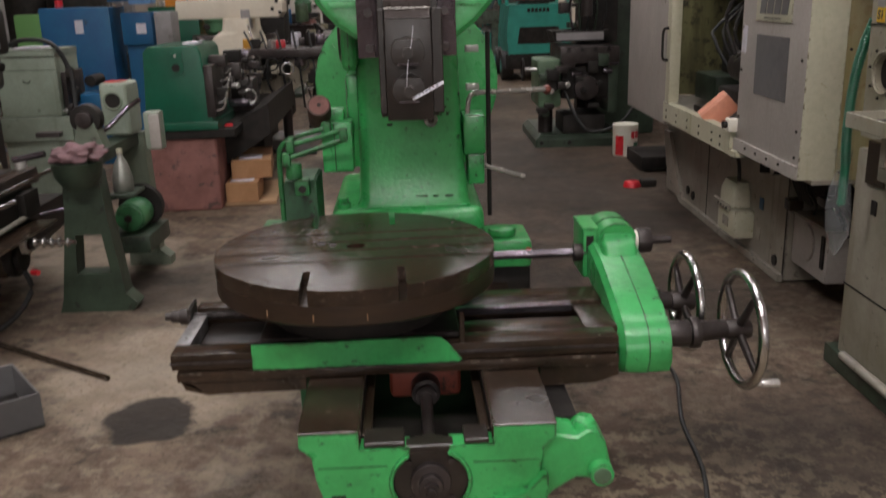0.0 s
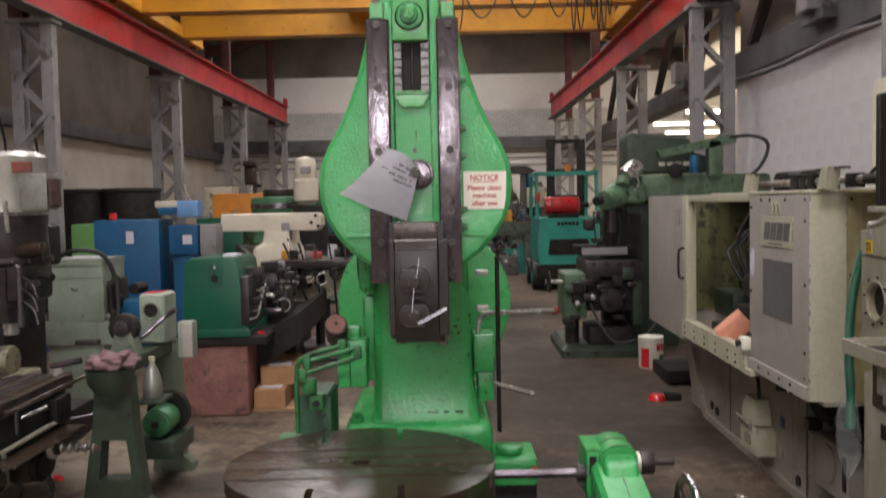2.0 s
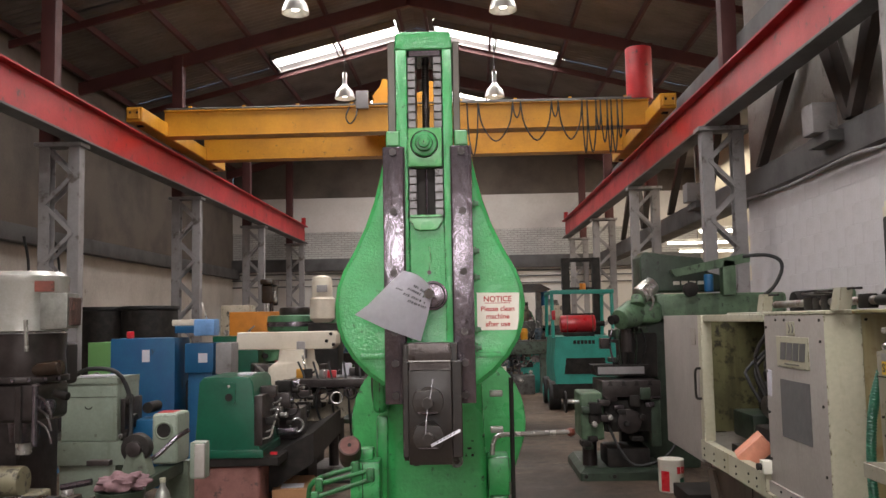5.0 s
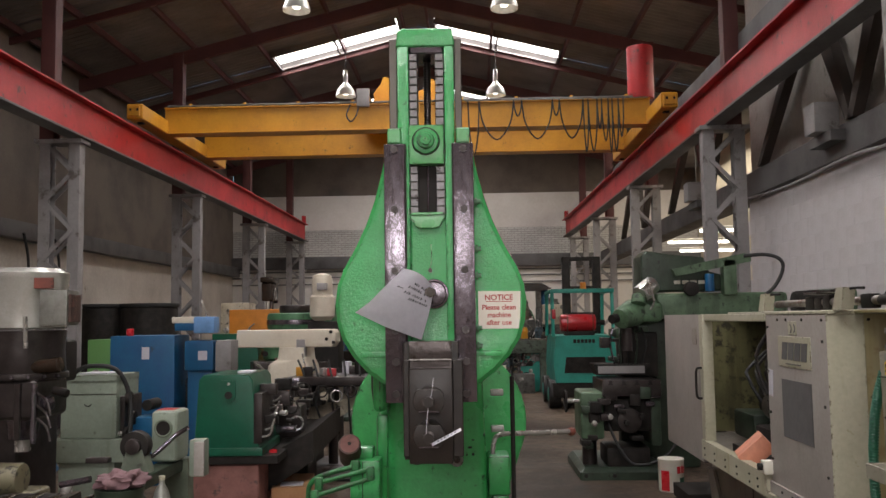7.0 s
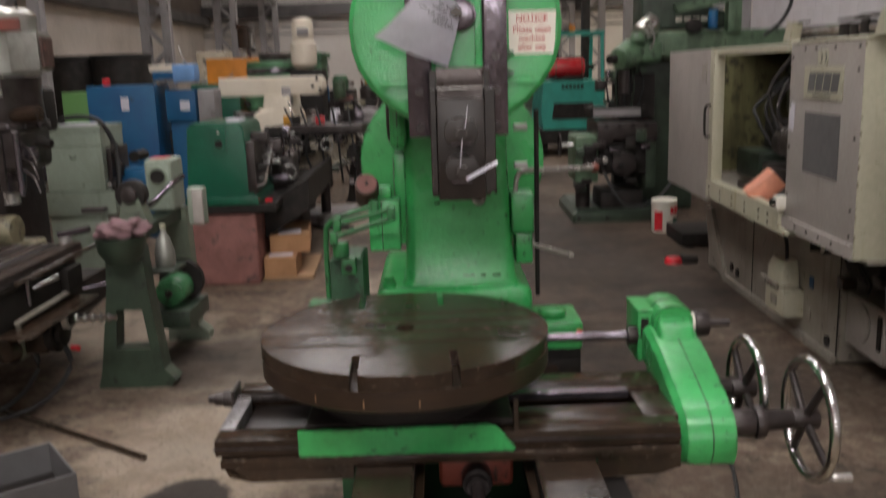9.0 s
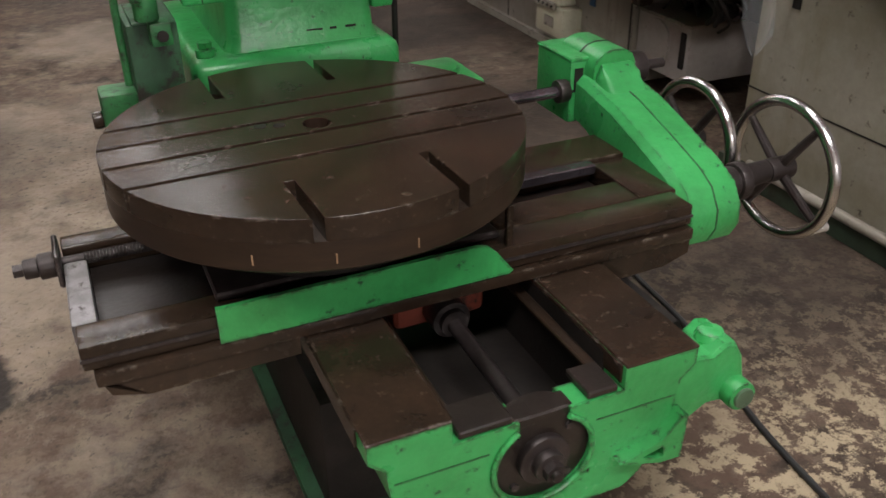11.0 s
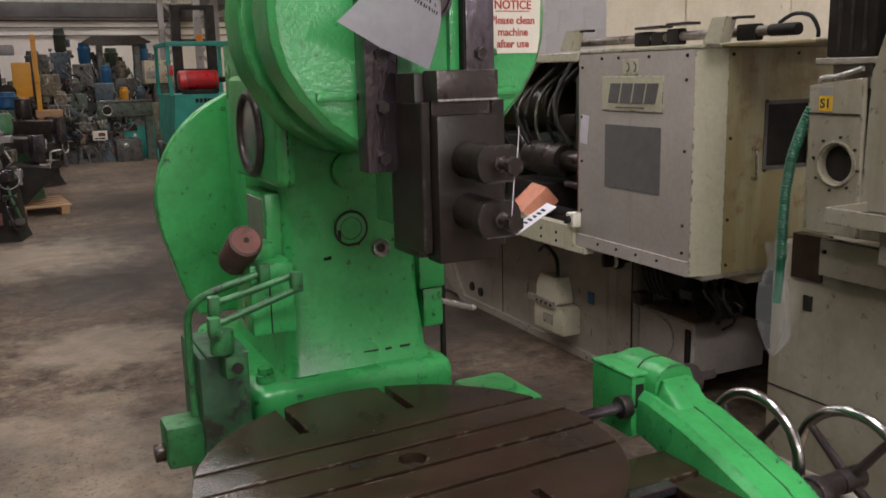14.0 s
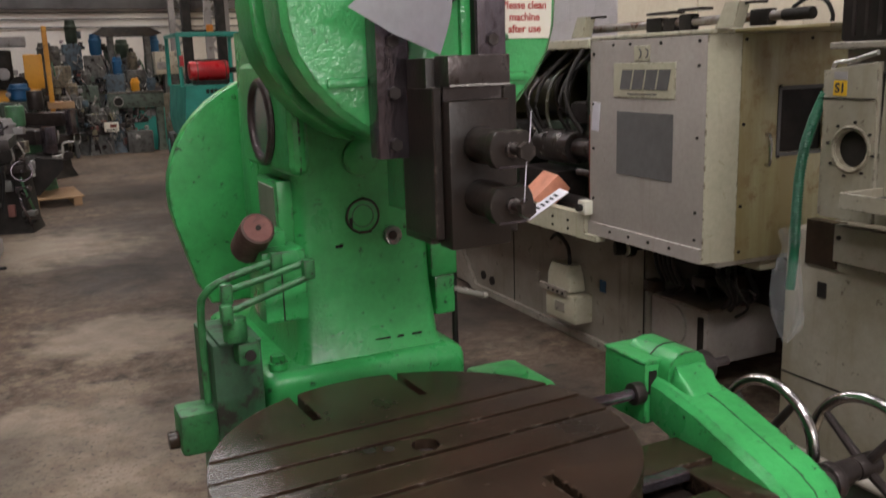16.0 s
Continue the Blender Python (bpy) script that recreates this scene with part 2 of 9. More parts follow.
WALL_PLAIN = shade("white_wall_paint", (0.56, 0.505, 0.45), 0.85, patch=0.6, second=(0.40, 0.355, 0.31), amount=0.8, fine=14, bump=0.1, dirt=(0.27, 0.235, 0.20), dirt_scale=2.5, dirt_level=0.68)
# white wall paint with the upper wall's shade put into the colour
WALL_SHADED = shade("shaded_white_wall_paint", (0.36, 0.33, 0.30), 0.85, patch=0.7, second=(0.25, 0.225, 0.20), amount=0.8, fine=14, bump=0.1, dirt=(0.16, 0.14, 0.12), dirt_scale=2.5, dirt_level=0.66)
CLADDING = shade("brown_plaster", (0.14, 0.11, 0.088), 0.8, patch=0.8, second=(0.075, 0.061, 0.053), fine=20)
WALL_BRIGHT = shade("white_plaster", (0.68, 0.64, 0.60), 0.85, patch=0.6, second=(0.58, 0.54, 0.50), fine=14)
BLOCK = shade("white_painted_block", (0.60, 0.57, 0.58), 0.8, patch=1.4, second=(0.52, 0.49, 0.49), fine=40, bump=0.25)
CREAM_WALL = shade("cream_wall", (0.62, 0.55, 0.42), 0.85, patch=0.6, fine=14)
ROOF = shade("grey_corrugated_sheet", (0.20, 0.18, 0.172), 0.75, patch=0.9, second=(0.12, 0.106, 0.10), fine=20, bump=0.1)
CREAM = shade("cream_enclosure_paint", (0.48, 0.455, 0.35), 0.42, patch=2.2, second=(0.42, 0.40, 0.29), amount=0.7, fine=40, bump=0.03, dirt=(0.26, 0.22, 0.12), dirt_scale=16, dirt_level=0.68, streak=(0.30, 0.27, 0.13), streak_level=0.60, edge=(0.10, 0.075, 0.045), edge_level=0.5)
GREY_PANEL = shade("grey_enclosure_paint", (0.36, 0.325, 0.30), 0.45, patch=2.0, second=(0.30, 0.27, 0.245), fine=40, bump=0.03, dirt=(0.20, 0.16, 0.13), dirt_scale=18, dirt_level=0.7, streak=(0.25, 0.21, 0.17), streak_level=0.60, edge=(0.09, 0.065, 0.045), edge_level=0.52)
BODY_GREY = shade("oil_streaked_grey_paint", (0.30, 0.27, 0.232), 0.48, patch=2.5, second=(0.20, 0.175, 0.14), amount=0.6, fine=40, bump=0.05, dirt=(0.045, 0.034, 0.025), dirt_scale=14, dirt_level=0.65, streak=(0.09, 0.07, 0.05), streak_level=0.56, edge=(0.05, 0.036, 0.025), edge_level=0.48)
STREAK = shade("yellow_stained_cream_paint", (0.50, 0.48, 0.34), 0.38, patch=2.8, second=(0.40, 0.38, 0.17), amount=0.9, fine=40, bump=0.03, dirt=(0.24, 0.16, 0.085), dirt_scale=5, dirt_level=0.575, streak=(0.26, 0.20, 0.085), streak_level=0.42, streak_scale=3.0)
STREAK_GREY = shade("yellow_stained_grey_paint", (0.31, 0.285, 0.235), 0.42, patch=3.0, second=(0.22, 0.195, 0.14), amount=0.6, fine=40, bump=0.03, dirt=(0.06, 0.045, 0.03), dirt_scale=18, dirt_level=0.66, streak=(0.15, 0.12, 0.06), streak_level=0.53, streak_scale=4.5, edge=(0.06, 0.045, 0.03), edge_level=0.5)
OILY_GREEN = shade("dark_oily_green", (0.032, 0.030, 0.015), 0.35, patch=4, second=(0.018, 0.016, 0.009), amount=0.6, fine=40, dirt=(0.025, 0.018, 0.01), dirt_scale=16, dirt_level=0.62, streak=(0.12, 0.10, 0.04), streak_level=0.6)
PALE_GREEN = shade("pale_grey_green_paint", (0.27, 0.315, 0.255), 0.46, patch=3, second=(0.20, 0.235, 0.185), fine=40, dirt=(0.08, 0.075, 0.055), dirt_scale=16, dirt_level=0.67, streak=(0.12, 0.12, 0.085), streak_level=0.57, edge=(0.05, 0.045, 0.035), edge_level=0.5)
PALE_GREEN2 = shade("grey_green_paint", (0.17, 0.20, 0.15), 0.46, patch=4, second=(0.11, 0.125, 0.095), fine=40, dirt=(0.045, 0.04, 0.03), dirt_scale=16, dirt_level=0.64)
LATHE_GREEN = shade("deep_green_paint", (0.008, 0.10, 0.055), 0.32, patch=3, second=(0.006, 0.07, 0.04), fine=40, coat=0.2, dirt=(0.012, 0.03, 0.02), dirt_scale=8, dirt_level=0.68, edge=(0.03, 0.035, 0.025), edge_level=0.53)
ROLLER = shade("dark_red_brown_rubber", (0.085, 0.045, 0.035), 0.62, patch=9, second=(0.045, 0.026, 0.02), amount=0.9, fine=40, bump=0.2, dirt=(0.16, 0.07, 0.055), dirt_scale=14, dirt_level=0.62)
PINK_BROWN = shade("faded_red_brown_paint", (0.26, 0.115, 0.10), 0.7, patch=4, second=(0.15, 0.06, 0.05), amount=0.9, fine=25, bump=0.25, dirt=(0.09, 0.05, 0.045), dirt_scale=12, dirt_level=0.6)
BLUE = shade("blue_paint", (0.008, 0.095, 0.21), 0.45, patch=2.5, second=(0.01, 0.065, 0.18), fine=40, dirt=(0.02, 0.03, 0.05), dirt_scale=6, dirt_level=0.66, streak=(0.012, 0.04, 0.09), streak_level=0.6)
LIGHT_BLUE = shade("light_blue_plastic", (0.16, 0.33, 0.62), 0.5, patch=6)
CREAM_MILL = shade("chipped_cream_paint", (0.52, 0.46, 0.36), 0.42, patch=3, second=(0.38, 0.33, 0.24), fine=40, dirt=(0.06, 0.055, 0.05), dirt_scale=11, dirt_level=0.6, streak=(0.14, 0.11, 0.08), streak_level=0.55)
OLD_CREAM = shade("dull_old_cream_paint", (0.26, 0.235, 0.15), 0.42, patch=5, second=(0.15, 0.13, 0.08), fine=40, dirt=(0.035, 0.03, 0.025), dirt_scale=14, dirt_level=0.58, streak=(0.06, 0.05, 0.035), streak_level=0.5)
MOTOR_GREEN = shade("motor_green_paint", (0.05, 0.20, 0.08), 0.4, patch=6, second=(0.035, 0.13, 0.055), fine=50, dirt=(0.02, 0.04, 0.02), dirt_scale=10, dirt_level=0.6)
DULL_CAN = shade("dull_tin", (0.33, 0.33, 0.30), 0.42, 0.6, patch=8, second=(0.2, 0.2, 0.18), fine=70)
RUSTY = shade("rust_spotted_steel", (0.30, 0.29, 0.28), 0.35, 0.7, patch=8, second=(0.14, 0.09, 0.06), amount=0.8, fine=80, dirt=(0.10, 0.045, 0.025), dirt_scale=14, dirt_level=0.58)
CREAM_CLEAN = shade("cream_paint", (0.68, 0.61, 0.50), 0.45, patch=3, second=(0.58, 0.51, 0.41), fine=40, dirt=(0.2, 0.17, 0.14), dirt_scale=9, dirt_level=0.72)
TEAL = shade("teal_paint", (0.03, 0.30, 0.24), 0.45, patch=3, second=(0.022, 0.22, 0.18), fine=30, dirt=(0.03, 0.09, 0.08), dirt_scale=6, dirt_level=0.66)
MID_GREEN = shade("mid_green_paint", (0.105, 0.17, 0.10), 0.42, patch=5, second=(0.05, 0.085, 0.048), fine=35, dirt=(0.022, 0.024, 0.018), dirt_scale=15, dirt_level=0.62, streak=(0.025, 0.032, 0.022), streak_level=0.52)
KNEE_GREEN = shade("worn_light_green_paint", (0.12, 0.21, 0.12), 0.4, patch=7, second=(0.06, 0.105, 0.06), amount=0.8, fine=40, dirt=(0.02, 0.024, 0.018), dirt_scale=14, dirt_level=0.60, streak=(0.03, 0.04, 0.025), streak_level=0.52, edge=(0.03, 0.03, 0.022), edge_level=0.48)
MOSS = shade("dull_green_paint", (0.036, 0.056, 0.036), 0.42, patch=6, second=(0.018, 0.027, 0.018), fine=35, dirt=(0.015, 0.015, 0.012), dirt_scale=15, dirt_level=0.62, streak=(0.02, 0.022, 0.016), streak_level=0.54)
LIME = shade("light_green_paint", (0.12, 0.27, 0.08), 0.55, patch=3, second=(0.12, 0.28, 0.09))
ORANGE = shade("orange_paint", (0.60, 0.21, 0.02), 0.5, patch=4)
CARTON = shade("brown_cardboard", (0.36, 0.19, 0.09), 0.8, patch=5, second=(0.29, 0.15, 0.07), fine=60)
WOOD = shade("rough_wood", (0.36, 0.22, 0.12), 0.75, patch=3, fine=50, stretch=(1, 8, 8))
PAPER = shade("white_paper", (0.62, 0.60, 0.66), 0.5, patch=8, second=(0.55, 0.53, 0.58), fine=60, bump=0.03)
WHITE = shade("white_label", (0.74, 0.71, 0.62), 0.45, patch=10, second=(0.70, 0.66, 0.55), bump=0.0)
INK_RED = shade("red_ink", (0.42, 0.03, 0.025), 0.6, bump=0.0)
INK = shade("dark_ink", (0.03, 0.03, 0.035), 0.6, bump=0.0)
YELLOW_LABEL = shade("yellow_label", (0.75, 0.45, 0.02), 0.5, bump=0.0)
PINK_RAG = shade("pink_rag", (0.21, 0.12, 0.13), 0.9, patch=18, second=(0.12, 0.07, 0.075), fine=80)
PEACH = shade("orange_plastic_box", (0.75, 0.30, 0.19), 0.45, patch=6)
HOSE_GREEN = shade("green_hose_plastic", (0.012, 0.12, 0.062), 0.35, patch=8)
ALU = shade("cast_aluminium", (0.62, 0.60, 0.56), 0.28, 0.9, patch=5, fine=70, bump=0.03)
POLISHED = shade("polished_grey_aluminium", (0.55, 0.54, 0.50), 0.22, 0.45, second=(0.42, 0.41, 0.37), patch=6, fine=80, bump=0.01, dirt=(0.22, 0.20, 0.17), dirt_scale=20, dirt_level=0.68)
LAMP_SHELL = shade("white_lamp_shell", (0.75, 0.73, 0.68), 0.35, 0.3, patch=6)
PLASTIC_FILM = bpy.data.materials.new("clear_plastic_film")
PLASTIC_FILM.use_nodes = True
film_shader = PLASTIC_FILM.node_tree.nodes["Principled BSDF"]
film_shader.inputs["Base Color"].default_value, film_shader.inputs["Roughness"].default_value = (0.7, 0.72, 0.74, 1), 0.07
film_shader.inputs["Alpha"].default_value = 0.08
SKY_GLOW = glow("bright_overcast_sky", (1.0, 0.99, 0.98), 6.0)
TUBE_GLOW = glow("lit_tube", (1.0, 0.93, 0.8), 9.0)
BULB_GLOW = glow("lit_bulb", (1.0, 0.93, 0.82), 4.0)


def make_floor_material():
    m = shade("worn_concrete", (0.096, 0.064, 0.048), 0.66, patch=1.0, second=(0.036, 0.026, 0.020), amount=0.2, fine=45, bump=0.2, dirt=(0.045, 0.033, 0.026), dirt_scale=3.2, dirt_level=0.545, rough_var=0.25)
    n, l = m.node_tree.nodes, m.node_tree.links
    b = n["Principled BSDF"]
    b.inputs["Specular IOR Level"].default_value = 0.18
    tc = n.new("ShaderNodeTexCoord")
    old = b.inputs["Base Color"].links[0].from_socket
    # pale flaking in two sizes, gathered in worn areas
    area = n.new("ShaderNodeTexNoise")
    area.inputs["Scale"].default_value, area.inputs["Detail"].default_value = 0.75, 3.0
    l.new(tc.outputs["Object"], area.inputs["Vector"])
    ar = n.new("ShaderNodeMapRange")
    ar.inputs["From Min"].default_value, ar.inputs["From Max"].default_value, ar.inputs["To Min"].default_value = 0.40, 0.54, 0.3
    l.new(area.outputs["Fac"], ar.inputs["Value"])
    # broad pale areas: worn patches, plus the lit zone before the bed as colour
    wn2 = n.new("ShaderNodeTexNoise")
    wn2.inputs["Scale"].default_value, wn2.inputs["Detail"].default_value, wn2.inputs["Roughness"].default_value = 3.0, 9.0, 0.7
    l.new(tc.outputs["Object"], wn2.inputs["Vector"])
    for x, y, r in ((-0.75, 2.1, 1.15), (-0.15, 1.3, 1.0), (-1.05, 4.2, 0.75), (-2.0, 6.0, 0.7), (-0.65, 5.4, 0.95), (-0.3, 7.2, 0.6), (-0.6, 10.5, 1.3)):
        d = n.new("ShaderNodeVectorMath")
        d.operation = "DISTANCE"
        d.inputs[1].default_value = (x, y, 0)
        l.new(tc.outputs["Object"], d.inputs[0])
        sm2 = n.new("ShaderNodeMath")
        sm2.operation = "MULTIPLY_ADD"
        sm2.inputs[1].default_value = -2.6 * r
        l.new(wn2.outputs["Fac"], sm2.inputs[0])
        l.new(d.outputs["Value"], sm2.inputs[2])
        pr = n.new("ShaderNodeMapRange")
        pr.inputs["From Min"].default_value, pr.inputs["From Max"].default_value = -0.75 * r, -0.25 * r
        pr.inputs["To Min"].default_value, pr.inputs["To Max"].default_value = 0.6, 0.0
        l.new(sm2.outputs[0], pr.inputs["Value"])
        xp = n.new("ShaderNodeMix")
        xp.data_type = "RGBA"
        xp.inputs[7].default_value = (0.37, 0.305, 0.24, 1)
        l.new(pr.outputs["Result"], xp.inputs[0])
        l.new(old, xp.inputs[6])
        old = xp.outputs[2]
    # sharp flaking only beside the lower bed
    gd = n.new("ShaderNodeVectorMath")
    gd.operation = "DISTANCE"
    gd.inputs[1].default_value = (1.2, 1.7, 0)
    l.new(tc.outputs["Object"], gd.inputs[0])
    gate = n.new("ShaderNodeMapRange")
    gate.inputs["From Min"].default_value, gate.inputs["From Max"].default_value = 0.6, 1.6
    gate.inputs["To Min"].default_value, gate.inputs["To Max"].default_value = 1.0, 0.12
    gw = n.new("ShaderNodeMath")
    gw.operation = "MULTIPLY_ADD"
    gw.inputs[1].default_value = -2.4
    l.new(wn2.outputs["Fac"], gw.inputs[0])
    gs = n.new("ShaderNodeMath")
    gs.operation = "ADD"
    gs.inputs[1].default_value = 1.0
    l.new(gd.outputs["Value"], gw.inputs[2])
    l.new(gw.outputs[0], gs.inputs[0])
    l.new(gs.outputs[0], gate.inputs["Value"])
    for scale, lo, hi, top, tint in ((4.0, 0.46, 0.58, 0.75, (0.175, 0.125, 0.092)), (10.0, 0.52, 0.58, 0.62, (0.235, 0.187, 0.138)), (13.0, 0.49, 0.535, 1.0, (0.38, 0.31, 0.21)), (24.0, 0.57, 0.63, 0.45, (0.05, 0.037, 0.03)), (40.0, 0.56, 0.60, 0.7, (0.028, 0.021, 0.017))):
        fl = n.new("ShaderNodeTexNoise")
        fl.inputs["Scale"].default_value, fl.inputs["Detail"].default_value, fl.inputs["Roughness"].default_value = scale, 10.0, 0.75
        l.new(tc.outputs["Object"], fl.inputs["Vector"])
        fr = n.new("ShaderNodeMapRange")
        fr.inputs["From Min"].default_value, fr.inputs["From Max"].default_value, fr.inputs["To Max"].default_value = lo, hi, top
        l.new(fl.outputs["Fac"], fr.inputs["Value"])
        am = n.new("ShaderNodeMath")
        am.operation = "MULTIPLY"
        l.new(fr.outputs["Result"], am.inputs[0])
        l.new(gate.outputs["Result"] if scale == 13.0 else ar.outputs["Result"], am.inputs[1])
        x3 = n.new("ShaderNodeMix")
        x3.data_type = "RGBA"
        x3.inputs[7].default_value = (*tint, 1)
        l.new(am.outputs[0], x3.inputs[0])
        l.new(old, x3.inputs[6])
        old = x3.outputs[2]
    # one round oil stain, then broad soft-edged spots that darken the floor
    spots = ((-0.98, 3.66, 0.19), (1.6, 3.2, 0.5), (-1.3, 5.4, 0.55), (1.75, 6.5, 0.6), (-0.2, 9.0, 0.7), (0.6, 11.5, 0.9), (1.1, 7.7, 1.2), (0.9, 9.6, 1.1), (0.5, 5.6, 0.8), (1.5, 4.9, 0.6), (0.9, 14.0, 1.3))
    ns = n.new("ShaderNodeTexNoise")
    ns.inputs["Scale"].default_value, ns.inputs["Detail"].default_value = 5.0, 6.0
    l.new(tc.outputs["Object"], ns.inputs["Vector"])
    for k, (x, y, r) in enumerate(spots):
        d = n.new("ShaderNodeVectorMath")
        d.operation = "DISTANCE"
        d.inputs[1].default_value = (x, y, 0)
        l.new(tc.outputs["Object"], d.inputs[0])
        s = n.new("ShaderNodeMath")
        s.operation = "MULTIPLY_ADD"
        s.inputs[1].default_value = -r * 1.1
        l.new(ns.outputs["Fac"], s.inputs[0])
        l.new(d.outputs["Value"], s.inputs[2])
        r2 = n.new("ShaderNodeMapRange")
        edge = 0.06 if k == 0 else 0.5
        r2.inputs["From Min"].default_value, r2.inputs["From Max"].default_value = r * 0.45 - edge * r, r * 0.45 + edge * r
        r2.inputs["To Min"].default_value, r2.inputs["To Max"].default_value = (0.92 if k == 0 else 0.72), 0.0
        l.new(s.outputs[0], r2.inputs["Value"])
        x2 = n.new("ShaderNodeMix")
        x2.data_type = "RGBA"
        x2.inputs[7].default_value = (0.022, 0.018, 0.016, 1)
        l.new(r2.outputs["Result"], x2.inputs[0])
        l.new(old, x2.inputs[6])
        old = x2.outputs[2]
    l.new(old, b.inputs["Base Color"])
    return m


FLOOR = make_floor_material()


# ---- mesh tools ----
def box(bm, x0, x1, y0, y1, z0, z1, bevel=0.0, seg=2, m=None):
    r = bmesh.ops.create_cube(bm, size=1.0)
    vs = r["verts"]
    bmesh.ops.scale(bm, vec=(abs(x1 - x0), abs(y1 - y0), abs(z1 - z0)), verts=vs)
    bmesh.ops.translate(bm, vec=((x0 + x1) / 2, (y0 + y1) / 2, (z0 + z1) / 2), verts=vs)
    if bevel:
        es = list({e for v in vs for e in v.link_edges})
        g = bmesh.ops.bevel(bm, geom=es, offset=bevel, segments=seg, affect="EDGES", profile=0.6)
        vs = list({v for f in g["faces"] for v in f.verts} | {v for v in vs if v.is_valid})
    if m is not None:
        bmesh.ops.transform(bm, matrix=m, verts=vs)
    return bm


def rod(bm, a, b, r0, r1=None, seg=20, bevel=0.0):
    a, b = Vector(a), Vector(b)
    d = b - a
    r = bmesh.ops.create_cone(bm, cap_ends=True, cap_tris=False, segments=seg, radius1=r0, radius2=r0 if r1 is None else r1, depth=d.length)
    m = Matrix.Translation((a + b) / 2) @ d.to_track_quat("Z", "Y").to_matrix().to_4x4()
    vs = r["verts"]
    bmesh.ops.transform(bm, matrix=m, verts=vs)
    if bevel:
        es = [e for e in {e for v in vs for e in v.link_edges} if len(e.link_faces) == 2 and any(len(f.verts) > 4 for f in e.link_faces)]
        bmesh.ops.bevel(bm, geom=es, offset=bevel, segments=2, affect="EDGES", profile=0.6)
    return bm


def slab(bm, outer, holes, axis, a, b, bevel=0.0):
    """A plate of any outline, with holes, from a to b along an axis. Outline points are the other two axes, in order."""
    def place(p, h):
        return {"x": (h, p[0], p[1]), "y": (p[0], h, p[1]), "z": (p[0], p[1], h)}[axis]
    loops = [outer, *holes]
    if not holes:
        face = bm.faces.new([bm.verts.new(place(p, a)) for p in outer])
        faces = [face]
    else:
        edges = []
        for lp in loops:
            vs = [bm.verts.new(place(p, a)) for p in lp]
            edges += [bm.edges.new((vs[i], vs[(i + 1) % len(vs)])) for i in range(len(vs))]
        g = bmesh.ops.triangle_fill(bm, use_beauty=True, use_dissolve=False, edges=edges)
        faces = [x for x in g["geom"] if isinstance(x, bmesh.types.BMFace)]
    g = bmesh.ops.extrude_face_region(bm, geom=faces)
    top = [x for x in g["geom"] if isinstance(x, bmesh.types.BMVert)]
    off = {"x": (b - a, 0, 0), "y": (0, b - a, 0), "z": (0, 0, b - a)}[axis]
    bmesh.ops.translate(bm, vec=off, verts=top)
    if bevel:
        tops = set(top)
        es = [e for e in bm.edges if e.verts[0] in tops and e.verts[1] in tops and len(e.link_faces) == 2 and abs(e.link_faces[0].normal.dot(e.link_faces[1].normal)) < 2 and (e.calc_face_angle(0) > 0.5)]
        bmesh.ops.bevel(bm, geom=es, offset=bevel, segments=3, affect="EDGES", profile=0.6)
    bmesh.ops.recalc_face_normals(bm, faces=bm.faces[:])
    return bm


def tube(bm, pts, r, seg=10, smooth=4):
    """A round bar or hose along a smooth line of points."""
    P = [Vector(p) for p in pts]
    line = []
    for i in range(len(P) - 1):
        p0, p1, p2, p3 = P[max(i - 1, 0)], P[i], P[i + 1], P[min(i + 2, len(P) - 1)]
        for k in range(smooth):
            t = k / smooth
            line.append(0.5 * ((2 * p1) + (p2 - p0) * t + (2 * p0 - 5 * p1 + 4 * p2 - p3) * t * t + (3 * p1 - p0 - 3 * p2 + p3) * t ** 3))
    line.append(P[-1])
    rings = []
    up = Vector((0.13, 0.21, 0.97))
    for i, p in enumerate(line):
        d = (line[min(i + 1, len(line) - 1)] - line[max(i - 1, 0)]).normalized()
        s = d.cross(up)
        s = s.normalized() if s.length > 1e-4 else Vector((1, 0, 0))
        u = s.cross(d)
        rings.append([bm.verts.new(p + r * (math.cos(2 * math.pi * k / seg) * s + math.sin(2 * math.pi * k / seg) * u)) for k in range(seg)])
    for a, b in zip(rings, rings[1:]):
        for k in range(seg):
            bm.faces.new((a[k], a[(k + 1) % seg], b[(k + 1) % seg], b[k]))
    bm.faces.new(rings[0][::-1])
    bm.faces.new(rings[-1])
    return bm


def spin(bm, profile, seg=32, m=None):
    """A turned body about z from (radius, height) pairs."""
    rings = []
    for r, z in profile:
        rings.append([bm.verts.new((r * math.cos(2 * math.pi * k / seg), r * math.sin(2 * math.pi * k / seg), z)) for k in range(seg)])
    for a, b in zip(rings, rings[1:]):
        for k in range(seg):
            bm.faces.new((a[k], a[(k + 1) % seg], b[(k + 1) % seg], b[k]))
    bm.faces.new(rings[0][::-1])
    bm.faces.new(rings[-1])
    if m is not None:
        bmesh.ops.transform(bm, matrix=m, verts=[v for ring in rings for v in ring])
    bmesh.ops.recalc_face_normals(bm, faces=bm.faces[:])
    return bm


